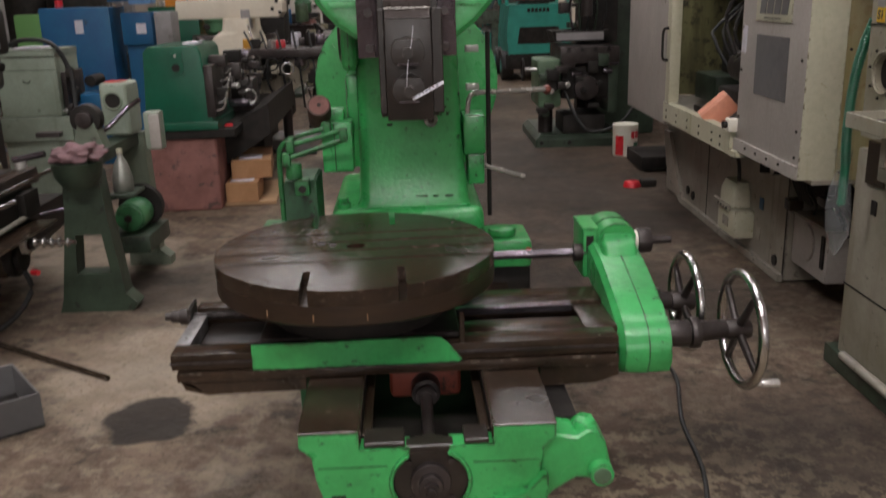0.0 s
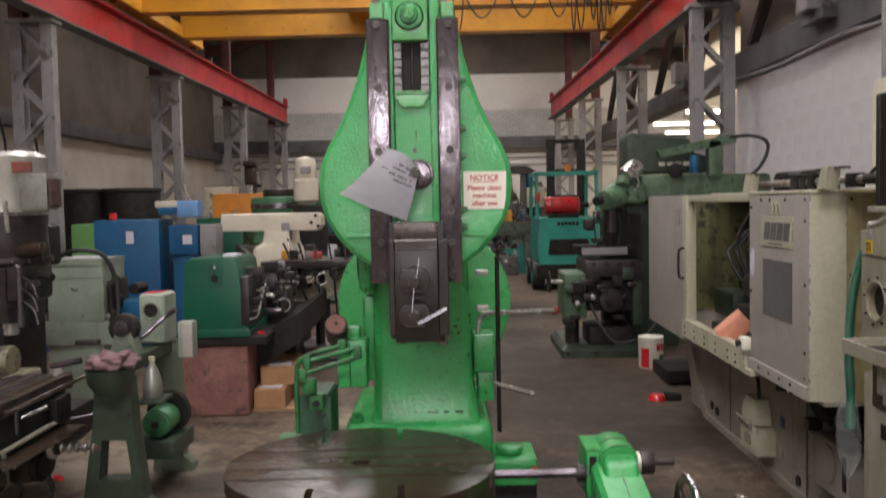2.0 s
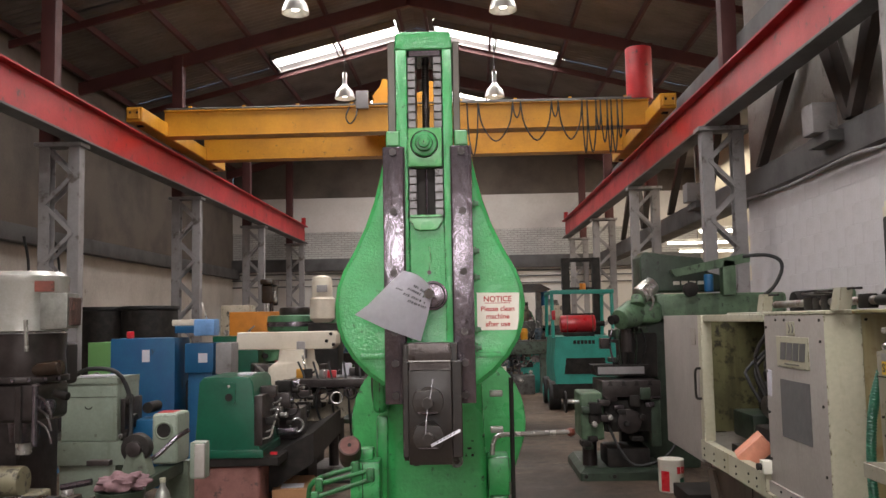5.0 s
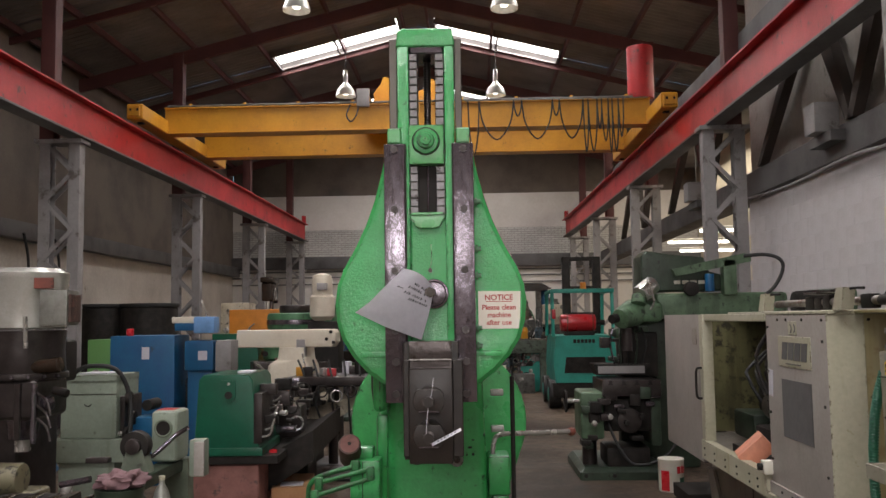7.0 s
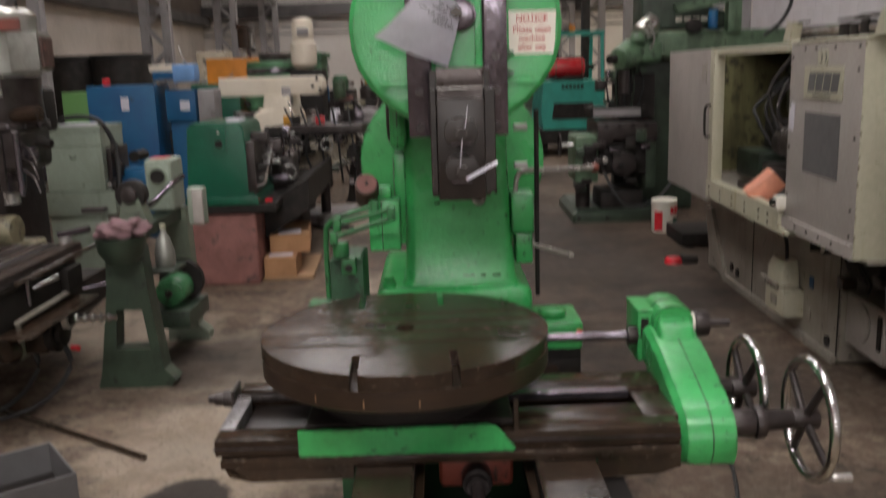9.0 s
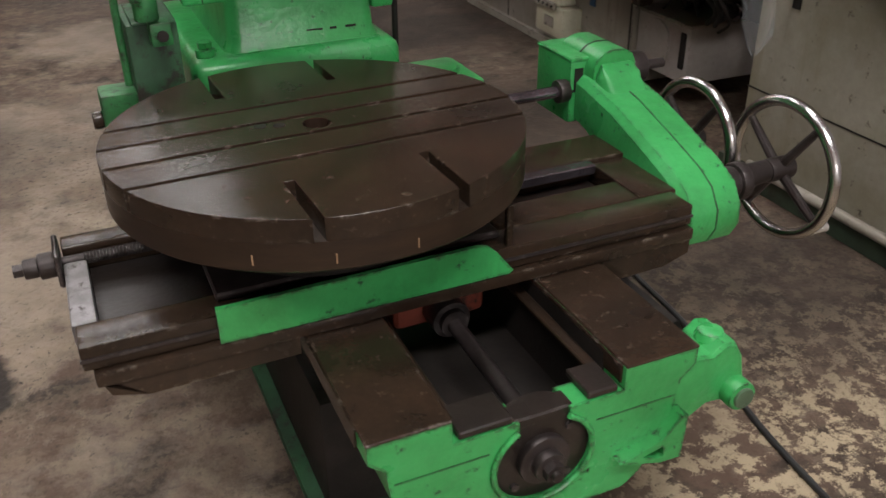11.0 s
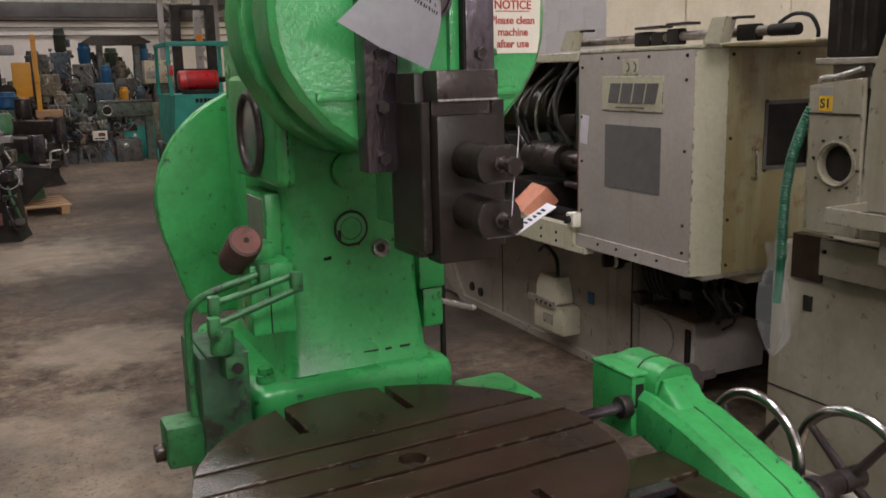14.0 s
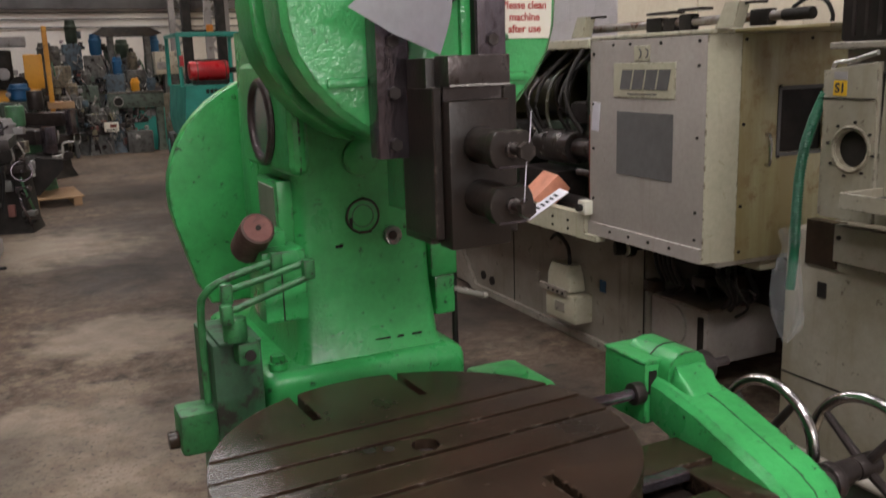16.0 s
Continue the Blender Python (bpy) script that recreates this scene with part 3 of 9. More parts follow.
def ring(bm, centre, normal, R, r, seg=40, tseg=10):
    q = Vector(normal).to_track_quat("Z", "Y").to_matrix().to_4x4()
    m = Matrix.Translation(centre) @ q
    rows = []
    for i in range(seg):
        a = 2 * math.pi * i / seg
        rows.append([bm.verts.new(m @ Vector(((R + r * math.cos(2 * math.pi * k / tseg)) * math.cos(a), (R + r * math.cos(2 * math.pi * k / tseg)) * math.sin(a), r * math.sin(2 * math.pi * k / tseg)))) for k in range(tseg)])
    for i in range(seg):
        a, b = rows[i], rows[(i + 1) % seg]
        for k in range(tseg):
            bm.faces.new((a[k], b[k], b[(k + 1) % tseg], a[(k + 1) % tseg]))
    return bm


def B():
    return bmesh.new()


def part(name, bm, material, parent=None, label="", smooth=35):
    """Links a bmesh as one mesh object, under a thing or a part."""
    me = bpy.data.meshes.new(name)
    bmesh.ops.recalc_face_normals(bm, faces=bm.faces[:])
    for f in bm.faces:
        f.smooth = True
    for e in bm.edges:
        e.smooth = len(e.link_faces) == 2 and e.calc_face_angle(0) < radians(smooth)
    bm.to_mesh(me)
    bm.free()
    me.materials.append(material)
    ob = new(name, me)
    if parent is not None:
        ob.parent = parent
    if label:
        ob["label"] = label
    return ob


def thing(name, label, category, m, group="", kind=""):
    ob = new(name)
    ob.empty_display_size = 0.2
    ob.matrix_world = m
    return tagged(ob, label, category, group, kind)


def words(text, size, material, parent, m, name="lettering", depth=0.0006, align="CENTER", bold=0.0):
    cu = bpy.data.curves.new(name, "FONT")
    cu.body, cu.size, cu.extrude, cu.align_x, cu.align_y = text, size, depth, align, "CENTER"
    cu.offset = bold * size
    tmp = bpy.data.objects.new(name, cu)
    scene.collection.objects.link(tmp)
    bpy.context.view_layer.update()
    me = bpy.data.meshes.new_from_object(tmp.evaluated_get(bpy.context.evaluated_depsgraph_get()))
    bpy.data.objects.remove(tmp)
    bpy.data.curves.remove(cu)
    me.name = name
    me.materials.clear()
    me.materials.append(material)
    ob = new(name, me)
    ob.parent, ob.matrix_local = parent, m
    return ob


def circle(cx, cy, r, n=40, a0=0.0, a1=360.0):
    full = abs(a1 - a0) >= 360
    return [(cx + r * math.cos(radians(a0 + (a1 - a0) * k / (n if full else n - 1))), cy + r * math.sin(radians(a0 + (a1 - a0) * k / (n if full else n - 1)))) for k in range(n)]


def hexbolt(bm, c, axis, r, h):
    c = Vector(c)
    rod(bm, c, c + Vector(axis) * h, r, seg=6)
    return bm


# ---- the hall ----
X_LEFT, X_RIGHT, Y_NEAR, Y_FAR, Y_SIDE_END = -8.2, 4.5, -8.0, 31.0, 13.6
COL_Y = (-4.3, 1.45, 7.2, 12.95, 18.7, 24.45, 30.2)

floor = tagged(part("floor", box(B(), X_LEFT - 0.3, 12.0, Y_NEAR - 0.3, Y_FAR + 0.3, -0.2, 0.0), FLOOR), "worn, oil-stained concrete workshop floor", "floor", kind="structure")


def wall(name, x0, x1, y0, y1, z0, z1, mat, label):
    return tagged(part(name, box(B(), x0, x1, y0, y1, z0, z1), mat), label, "wall", kind="structure")


wall("wall_west", X_LEFT - 0.3, X_LEFT, Y_NEAR, Y_FAR, 0, 3.45, WALL_PLAIN, "white painted side wall, stained and scuffed")
wall("wall_west_upper", X_LEFT - 0.3, X_LEFT, Y_NEAR, Y_FAR, 3.45, 7.2, CLADDING, "dark sheet cladding above the white side wall")
wall("wall_north", X_LEFT, 12.0, Y_FAR, Y_FAR + 0.3, 3.96, 4.91, WALL_WHITE, "white painted brick end wall")
wall("wall_north_plaster", X_LEFT, 12.0, Y_FAR - 0.03, Y_FAR + 0.3, 4.91, 6.13, WALL_BRIGHT, "white plastered band of the end wall")
# paler white here puts the side bay's light into the wall colour
wall("wall_north_lower", X_LEFT, 12.0, Y_FAR, Y_FAR + 0.3, 0, 3.53, WALL_BRIGHT, "white painted lower end wall with pipes")
wall("wall_north_upper", X_LEFT, 12.0, Y_FAR + 0.05, Y_FAR + 0.3, 6.13, 9.3, CLADDING, "dull beige upper end wall under the roof")
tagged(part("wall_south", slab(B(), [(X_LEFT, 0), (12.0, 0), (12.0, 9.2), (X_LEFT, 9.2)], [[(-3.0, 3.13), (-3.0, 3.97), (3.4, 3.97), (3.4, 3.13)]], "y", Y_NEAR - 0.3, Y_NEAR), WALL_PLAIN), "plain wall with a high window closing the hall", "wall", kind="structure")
wall("wall_east", X_RIGHT + 0.006, X_RIGHT + 0.3, Y_NEAR, Y_SIDE_END, 0, 3.45, BLOCK, "white painted concrete block side wall")
wall("wall_east_upper", X_RIGHT + 0.06, X_RIGHT + 0.3, Y_NEAR, Y_SIDE_END, 3.81, 7.0, WALL_SHADED, "white upper side wall behind raking struts")
wall("wall_east_bay", 8.2, 8.5, Y_NEAR, Y_FAR, 0, 7.0, CREAM_WALL, "cream wall of the neighbouring bay")
tagged(part("beam_north", box(B(), X_LEFT, 12.0, Y_FAR - 0.2, Y_FAR + 0.3, 3.53, 3.96, 0.02), DARK_BEAM), "dark steel beam across the end wall", "beam", kind="structure")
tagged(part("beam_east", box(B(), X_RIGHT - 0.12, X_RIGHT + 0.28, Y_NEAR, Y_FAR, 3.45, 3.81, 0.015), DARK_BEAM), "dark steel beam along the side wall", "beam", kind="structure")
tagged(part("beam_west", box(B(), X_LEFT, X_LEFT + 0.25, Y_NEAR, Y_FAR, 3.3, 3.62, 0.015), DARK_BEAM), "dark steel beam along the side wall", "beam", kind="structure")


def make_roof():
    """Corrugated sheets on both slopes, with real gaps at the skylight strips."""
    bm = B()
    half = 7.4
    for sx in (-1, 1):
        for y0, y1, xs in [(Y_NEAR, BAYS[0] - 0.5, None)] + [(BAYS[i] + 0.5, (BAYS[i + 1] - 0.5) if i + 1 < len(BAYS) else Y_FAR + 0.2, None) for i in range(len(BAYS))] + [(b - 0.6, b - 0.44, "gap") for b in BAYS] + [(b + 0.44, b + 0.6, "gap") for b in BAYS] + [(b - 0.5, b + 0.5, "gap") for b in BAYS]:
            spans = ((0, half),) if xs is None else ((0, 0.45), (3.43, half))
            for u0, u1 in spans:
                n = max(2, int((y1 - y0) / 0.09))
                rows = []
                for k in range(n + 1):
                    y = y0 + (y1 - y0) * k / n
                    dz = 0.025 if k % 2 else 0.0
                    rows.append([bm.verts.new((RIDGE_X + sx * u, y, RIDGE_Z - SLOPE * u + 0.1 + dz)) for u in (u0, u1)])
                for a, b in zip(rows, rows[1:]):
                    bm.faces.new((a[0], a[1], b[1], b[0]))
    return tagged(part("ceiling", bm, ROOF, smooth=10), "dark corrugated sheet roof with skylight strips", "roof", kind="structure")


make_roof()
tagged(part("ceiling_side_bay", box(B(), 5.8, 12.0, Y_NEAR, Y_FAR, 6.9, 7.0), ROOF), "dark roof of the neighbouring bay", "roof", kind="structure")

# rafters and purlins
for cy in COL_Y + (15.8, 21.6, 27.3, 10.1, 4.3):
    bm = B()
    big = cy in COL_Y
    d, w = (0.28, 0.09) if big else (0.14, 0.06)
    for sx in (-1, 1):
        ang = sx * math.atan(SLOPE)
        cx = RIDGE_X + sx * 3.6
        box(bm, -3.75, 3.75, -w / 2, w / 2, -d / 2, d / 2, 0.01, 1, Matrix.Translation((cx, cy, roof_z(cx) - d / 2 - 0.03)) @ Matrix.Rotation(ang, 4, "Y"))
    tagged(part("rafter", bm, RAFTER), "red-brown steel rafter under the roof", "rafter", "roof rafters", "structure")
for u in (0.3, 1.8, 3.5, 4.7, 5.9, 7.0):
    for sx in (-1, 1):
        x = RIDGE_X + sx * u
        tagged(part("purlin", box(B(), x - 0.03, x + 0.03, Y_NEAR, Y_FAR, roof_z(x) - 0.06, roof_z(x) + 0.07), RAFTER), "red-brown purlin under the roof sheets", "purlin", "roof purlins", "structure")
# skylight frames
for by in BAYS:
    for sx in (-1, 1):
        bm = B()
        ang = sx * math.atan(SLOPE)
        cx = RIDGE_X + sx * 1.95
        mm = Matrix.Translation((cx, by, roof_z(cx) + 0.03)) @ Matrix.Rotation(ang, 4, "Y")
        for y in (-0.52, 0.52):
            box(bm, -1.52, 1.52, y - 0.02, y + 0.02, -0.09, 0.06, 0, 1, mm)
        for x in (-1.52, 0.0, 1.52):
            box(bm, x - 0.02, x + 0.02, -0.54, 0.54, -0.09, 0.06, 0, 1, mm)
        tagged(part("backdrop_sky", box(B(), -1.75, 1.75, -1.2, 1.2, 0.098, 0.118, 0, 1, mm), SKY_GLOW), "bright overcast sky over the roof skylight", "sky", "sky", "structure")
        tagged(part("skylight_frame", bm, ROOF), "grey frame of a bright roof skylight", "skylight", "roof skylights", "structure")


def make_column(x_in, side):
    """Two channel flanges joined by zigzag lacing bars, standing on the line of the crane rail."""
    c = thing("lattice_column", "grey painted lattice steel column with zigzag lacing", "column", pose(x_in, 0, 0), "crane columns", "structure")
    for x in (0.0, 0.44):
        a, b = sorted((side * x, side * (x + 0.17)))
        bm = B()
        box(bm, a, b, -0.09, -0.075, 0, 4.44, 0.004, 1)
        box(bm, a, b, 0.075, 0.09, 0, 4.44, 0.004, 1)
        box(bm, (a if x == 0 else b - 0.015) if side > 0 else (b - 0.015 if x == 0 else a), (a + 0.015 if x == 0 else b) if side > 0 else (b if x == 0 else a + 0.015), -0.075, 0.075, 0, 4.44)
        part("flange", bm, COLUMN, c)
    n = 10
    for k in range(n):
        z0, z1 = 0.1 + k * 0.43, 0.1 + (k + 1) * 0.43
        a, b = (side * 0.10, side * 0.52) if k % 2 else (side * 0.52, side * 0.10)
        bm = B()
        d = Vector((b - a, 0, z1 - z0))
        mm = Matrix.Translation(((a + b) / 2, -0.1, (z0 + z1) / 2)) @ d.to_track_quat("X", "Z").to_matrix().to_4x4()
        box(bm, -d.length / 2, d.length / 2, -0.008, 0.008, -0.028, 0.028, 0, 1, mm)
        box(bm, -d.length / 2, d.length / 2, -0.008, 0.008, -0.028, 0.028, 0, 1, Matrix.Translation((0, 0.2, 0)) @ mm)
        part("lacing_bar", bm, COLUMN, c)
    bm = B()
    box(bm, min(side * -0.05, side * 0.66), max(side * -0.05, side * 0.66), -0.16, 0.16, 4.40, 4.46, 0.005)
    box(bm, min(side * -0.05, side * 0.66), max(side * -0.05, side * 0.66), -0.16, 0.16, 0.0, 0.03, 0.005)
    part("cap_plate", bm, COLUMN, c)
    return c


col_w, col_e = make_column(-5.5, -1), make_column(3.64, 1)
for k, cy in enumerate(COL_Y):
    for src, x in ((col_w, -5.5), (col_e, 3.64)):
        if k == 0:
            src.matrix_world = pose(x, cy, 0)
        else:
            copy_thing(src, pose(x, cy, 0))


def make_rail(name, x0, x1, side):
    r = thing(name, "red painted crane runway girder with grey bottom flange", "crane rail", pose(0, 0, 0), "crane rails", "structure")
    xc = (x0 + x1) / 2
    bm = B()
    box(bm, xc - 0.012, xc + 0.012, Y_NEAR, 30.4, 4.50, 5.04)
    box(bm, x0, x1, Y_NEAR, 30.4, 5.04, 5.07, 0.004, 1)
    part("web", bm, RAIL_RED, r)
    part("bottom_flange", box(B(), x0, x1, Y_NEAR, 30.4, 4.465, 4.498, 0.004, 1), DARK_BEAM, r, "grey bottom flange")
    part("rail_bar", box(B(), xc - 0.03, xc + 0.03, Y_NEAR, 30.4, 5.072, 5.13, 0.006, 1), DARK_BEAM, r)
    part("end_stop", box(B(), xc - 0.06, xc + 0.06, 30.2, 30.4, 5.07, 5.36, 0.01), RAIL_RED, r)
    return r


make_rail("crane_rail_west", -5.66, -5.40, 1)
make_rail("crane_rail_east", 3.60, 3.86, -1).matrix_world = Matrix.Translation((3.73, 18.0, 0)) @ Matrix.Rotation(radians(0.9), 4, "Z") @ Matrix.Translation((-3.73, -18.0, 0))

# stub posts and roof legs in red above the columns
for cy in COL_Y:
    for x in (-6.0, 4.1):
        tagged(part("roof_post", box(B(), x - 0.11, x + 0.11, cy - 0.11, cy + 0.11, 4.46, roof_z(x) - 0.05, 0.01), RAFTER), "red-brown steel post between column and roof", "post", "roof posts", "structure")
tagged(part("red_cylinder_tank", rod(B(), (3.42, 16.13, 5.686), (3.42, 16.13, 6.66), 0.24, bevel=0.03), RAIL_RED), "red upright drum standing on the crane girder", "tank")
# tapered raking struts above the side beam
for apex in (-6.7, -0.95, 4.8, 10.55, 16.3, 22.05):
    for y0, y1 in ((apex - 0.9, apex), (apex + 2.05, apex + 0.1), (apex - 0.95, apex - 2.0)):
        bm = slab(B(), [(y0 - 0.07, 3.82), (y0 + 0.07, 3.82), (y1 + 0.19, 5.5), (y1 - 0.19, 5.5)], [], "x", 4.34, 4.46)
        tagged(part("raking_strut", bm, STRUT), "dark brown tapered strut above the side beam", "strut", "raking struts", "structure")
tagged(part("eaves_beam", box(B(), 4.2, 4.55, Y_NEAR, Y_FAR, 5.5, 5.8, 0.01), DARK_BEAM), "dark eaves beam over the raking struts", "beam", kind="structure")
for y, z in ((10.1, 3.72), (15.85, 3.72)):
    c = thing("wall_light_box", "grey rectangular floodlight housing fixed above the wall beam", "light fitting", pose(4.24, y, z))
    part("housing", box(B(), -0.14, 0.14, -0.16, 0.16, 0.02, 0.36, 0.02), COLUMN, c)
    part("bracket", box(B(), -0.03, 0.138, -0.3, 0.3, -0.1, 0.02, 0.004, 1), DARK_BEAM, c)

# cables and pipes on the walls
bm = B()
tube(bm, [(4.36, 5.5, 3.44), (4.36, 8.5, 3.36), (4.36, 9.6, 3.41), (4.36, 11.5, 3.37), (4.36, 13.2, 3.43)], 0.022, 8)
tagged(part("wall_cable", bm, COLUMN), "pale cable sagging under the wall beam", "cable")
for z in (3.0, 3.24, 3.44):
    tagged(part("wall_pipe", rod(B(), (X_LEFT, Y_FAR - 0.06, z), (8, Y_FAR - 0.06, z), 0.022, seg=8), DARK_BEAM), "dark pipe along the end wall", "pipe", "end wall pipes")
for x, y, z0 in ((-7.9, 15.9, 1.9), (-7.9, 16.5, 1.9), (-7.9, 17.1, 2.0)):
    tagged(part("wall_cable", tube(B(), [(x, y, 3.4), (x + 0.05, y + 0.1, 2.8), (x + 0.02, y - 0.05, z0)], 0.025, 8), RUBBER), "dark cable hanging down the side wall", "cable", "hanging cables")


# ---- overhead crane ----
def make_crane():
    c = thing("overhead_crane", "yellow double-girder overhead travelling crane resting on red rails", "crane", pose(0, 0, 0))
    for y in (16.13, 18.53):
        gd = part("girder", box(B(), -5.35, 3.55, y - 0.13, y + 0.13, 5.22, 5.66, 0.008, 1), YELLOW, c)
        part("top_flange", box(B(), -5.35, 3.55, y - 0.17, y + 0.17, 5.66, 5.685, 0.003, 1), YELLOW, gd)
        part("bottom_flange", box(B(), -5.35, 3.55, y - 0.17, y + 0.17, 5.195, 5.22, 0.003, 1), YELLOW, gd)
        part("walkway_edge", rod(B(), (-5.3, y - 0.14, 5.71), (3.55, y - 0.14, 5.71), 0.022, seg=8), DARK_BEAM, c)
        for k in range(9):
            part("clip", box(B(), -4.9 + k * 1.0, -4.84 + k * 1.0, y - 0.15, y - 0.1, 5.685, 5.76, 0.004, 1), YELLOW, c)
    for x in (-5.43, 3.62):
        part("end_carriage", box(B(), x - 0.14, x + 0.14, 14.75, 19.8, 5.20, 5.46, 0.015, 1), YELLOW, c)
        part("buffer", box(B(), x - 0.10, x + 0.10, 14.70, 14.75, 5.24, 5.42, 0.01, 1), YELLOW, c)
        for dx in (-0.07, 0.05):
            part("buffer_hole", box(B(), x + dx, x + dx + 0.035, 14.695, 14.70, 5.33, 5.37), BLACK, c)
        for y in (15.05, 19.5):
            part("wheel", rod(B(), (x - 0.05, y, 5.245), (x + 0.05, y, 5.245), 0.075, seg=18), BLACK, c)
    part("trolley", box(B(), -1.95, -0.25, 16.4, 18.3, 5.69, 5.80, 0.02), YELLOW, c, "yellow hoist trolley")
    part("hoist_frame", slab(B(), [(-1.55, 5.80), (-1.20, 5.80), (-1.18, 6.12), (-1.26, 6.34), (-1.36, 6.36), (-1.42, 6.20), (-1.55, 6.05)], [], "y", 16.9, 16.6, 0.04), YELLOW, c)
    part("hoist_frame", slab(B(), [(-0.75, 5.80), (-0.30, 5.80), (-0.32, 6.25), (-0.45, 6.30), (-0.60, 6.10), (-0.75, 6.05)], [], "y", 16.9, 16.6, 0.04), YELLOW, c)
    part("hoist_drum", rod(B(), (-1.3, 17.0, 6.0), (-1.3, 18.1, 6.0), 0.14, seg=20, bevel=0.03), ORANGE, c)
    part("hoist_motor", rod(B(), (-1.75, 16.7, 5.98), (-1.75, 17.3, 5.98), 0.12, seg=20, bevel=0.03), YELLOW, c)
    part("junction_box", box(B(), -1.78, -1.55, 15.9, 15.98, 5.62, 5.95, 0.01), COLUMN, c)
    # festoon of looped cable on the front girder
    xs = [0.25, 0.45, 1.08, 1.22, 1.78, 1.9, 2.33, 2.42, 2.58, 2.66, 2.78, 2.85, 2.96, 3.05]
    for a, b in zip(xs, xs[1:]):
        w = b - a
        drop = 0.72 if w > 0.3 else 0.30 if w < 0.2 and a < 2.0 else 0.55 + 0.45 * abs(math.sin(7.3 * a))
        part("festoon_cable", tube(B(), [(a, 15.88, 5.66), (a + 0.12 * w, 15.86, 5.66 - drop * 0.6), (a + w * 0.5, 15.86, 5.66 - drop), (b - 0.12 * w, 15.86, 5.66 - drop * 0.6), (b, 15.88, 5.66)], 0.014, 6), RUBBER, c, "black looped festoon cable")
    part("cable_bar", rod(B(), (0.2, 15.9, 5.67), (3.5, 15.9, 5.67), 0.01, seg=8), DARK_BEAM, c)
    part("hoist_cable", tube(B(), [(-1.75, 15.95, 5.66), (-1.78, 15.86, 5.45), (-1.88, 15.86, 5.33), (-1.96, 15.86, 5.45), (-1.9, 15.93, 5.66)], 0.015, 6), RUBBER, c)
    return c


make_crane()


def make_lamp():
    c = thing("high_bay_lamp", "white dome high-bay lamp hanging on a rod from the roof", "lamp", pose(0, 0, 0), "high-bay lamps")
    part("shade", spin(B(), [(0.06, 0.34), (0.075, 0.30), (0.11, 0.26), (0.19, 0.17), (0.225, 0.06), (0.235, 0.0), (0.225, 0.0), (0.18, 0.15), (0.10, 0.24), (0.05, 0.25)], 28), LAMP_SHELL, c)
    part("ballast", rod(B(), (0, 0, 0.34), (0, 0, 0.62), 0.055, seg=14, bevel=0.008), ALU, c)
    part("rod", rod(B(), (0, 0, 0.62), (0, 0, 1.53), 0.012, seg=8), DARK_BEAM, c)
    part("bulb", spin(B(), [(0.02, 0.24), (0.06, 0.17), (0.075, 0.10), (0.06, 0.05), (0.01, 0.03)], 16), BULB_GLOW, c, "lit bulb")
    return c


lamp0 = make_lamp()
first = True
for y in (3.1, 8.85, 14.6, 20.35):
    for x in (-2.62, 0.89):
        z = roof_z(x) - 1.49
        if first:
            lamp0.matrix_world = pose(x, y, z)
            first = False
        else:
            copy_thing(lamp0, pose(x, y, z))

# strip lights of the neighbouring bay
for x, y, z in ((5.9, 19.0, 3.55), (6.0, 22.5, 3.6), (7.0, 25.5, 3.6), (6.6, 17.0, 3.7), (6.3, 14.9, 3.7)):
    c = thing("strip_light", "lit white fluorescent strip light under a ceiling", "light", pose(x, y, z), "strip lights")
    part("tube", box(B(), -0.75, 0.75, -0.06, 0.06, -0.05, 0.0, 0.01, 1), TUBE_GLOW, c)
    part("housing", box(B(), -0.8, 0.8, -0.09, 0.09, 0.003, 0.07, 0.01, 1), LAMP_SHELL, c)
    part("rod", rod(B(), (0, 0, 0.07), (0, 0, 6.9 - z), 0.01, seg=6), DARK_BEAM, c)


# ---- the slotting machine ----
slotter = thing("slotting_machine", "bright green vertical slotting machine with brown steel ways and slides", "machine tool", pose(0, 2.7, 0, 0, 0, 1.0))
RAM_DZ = 0.03


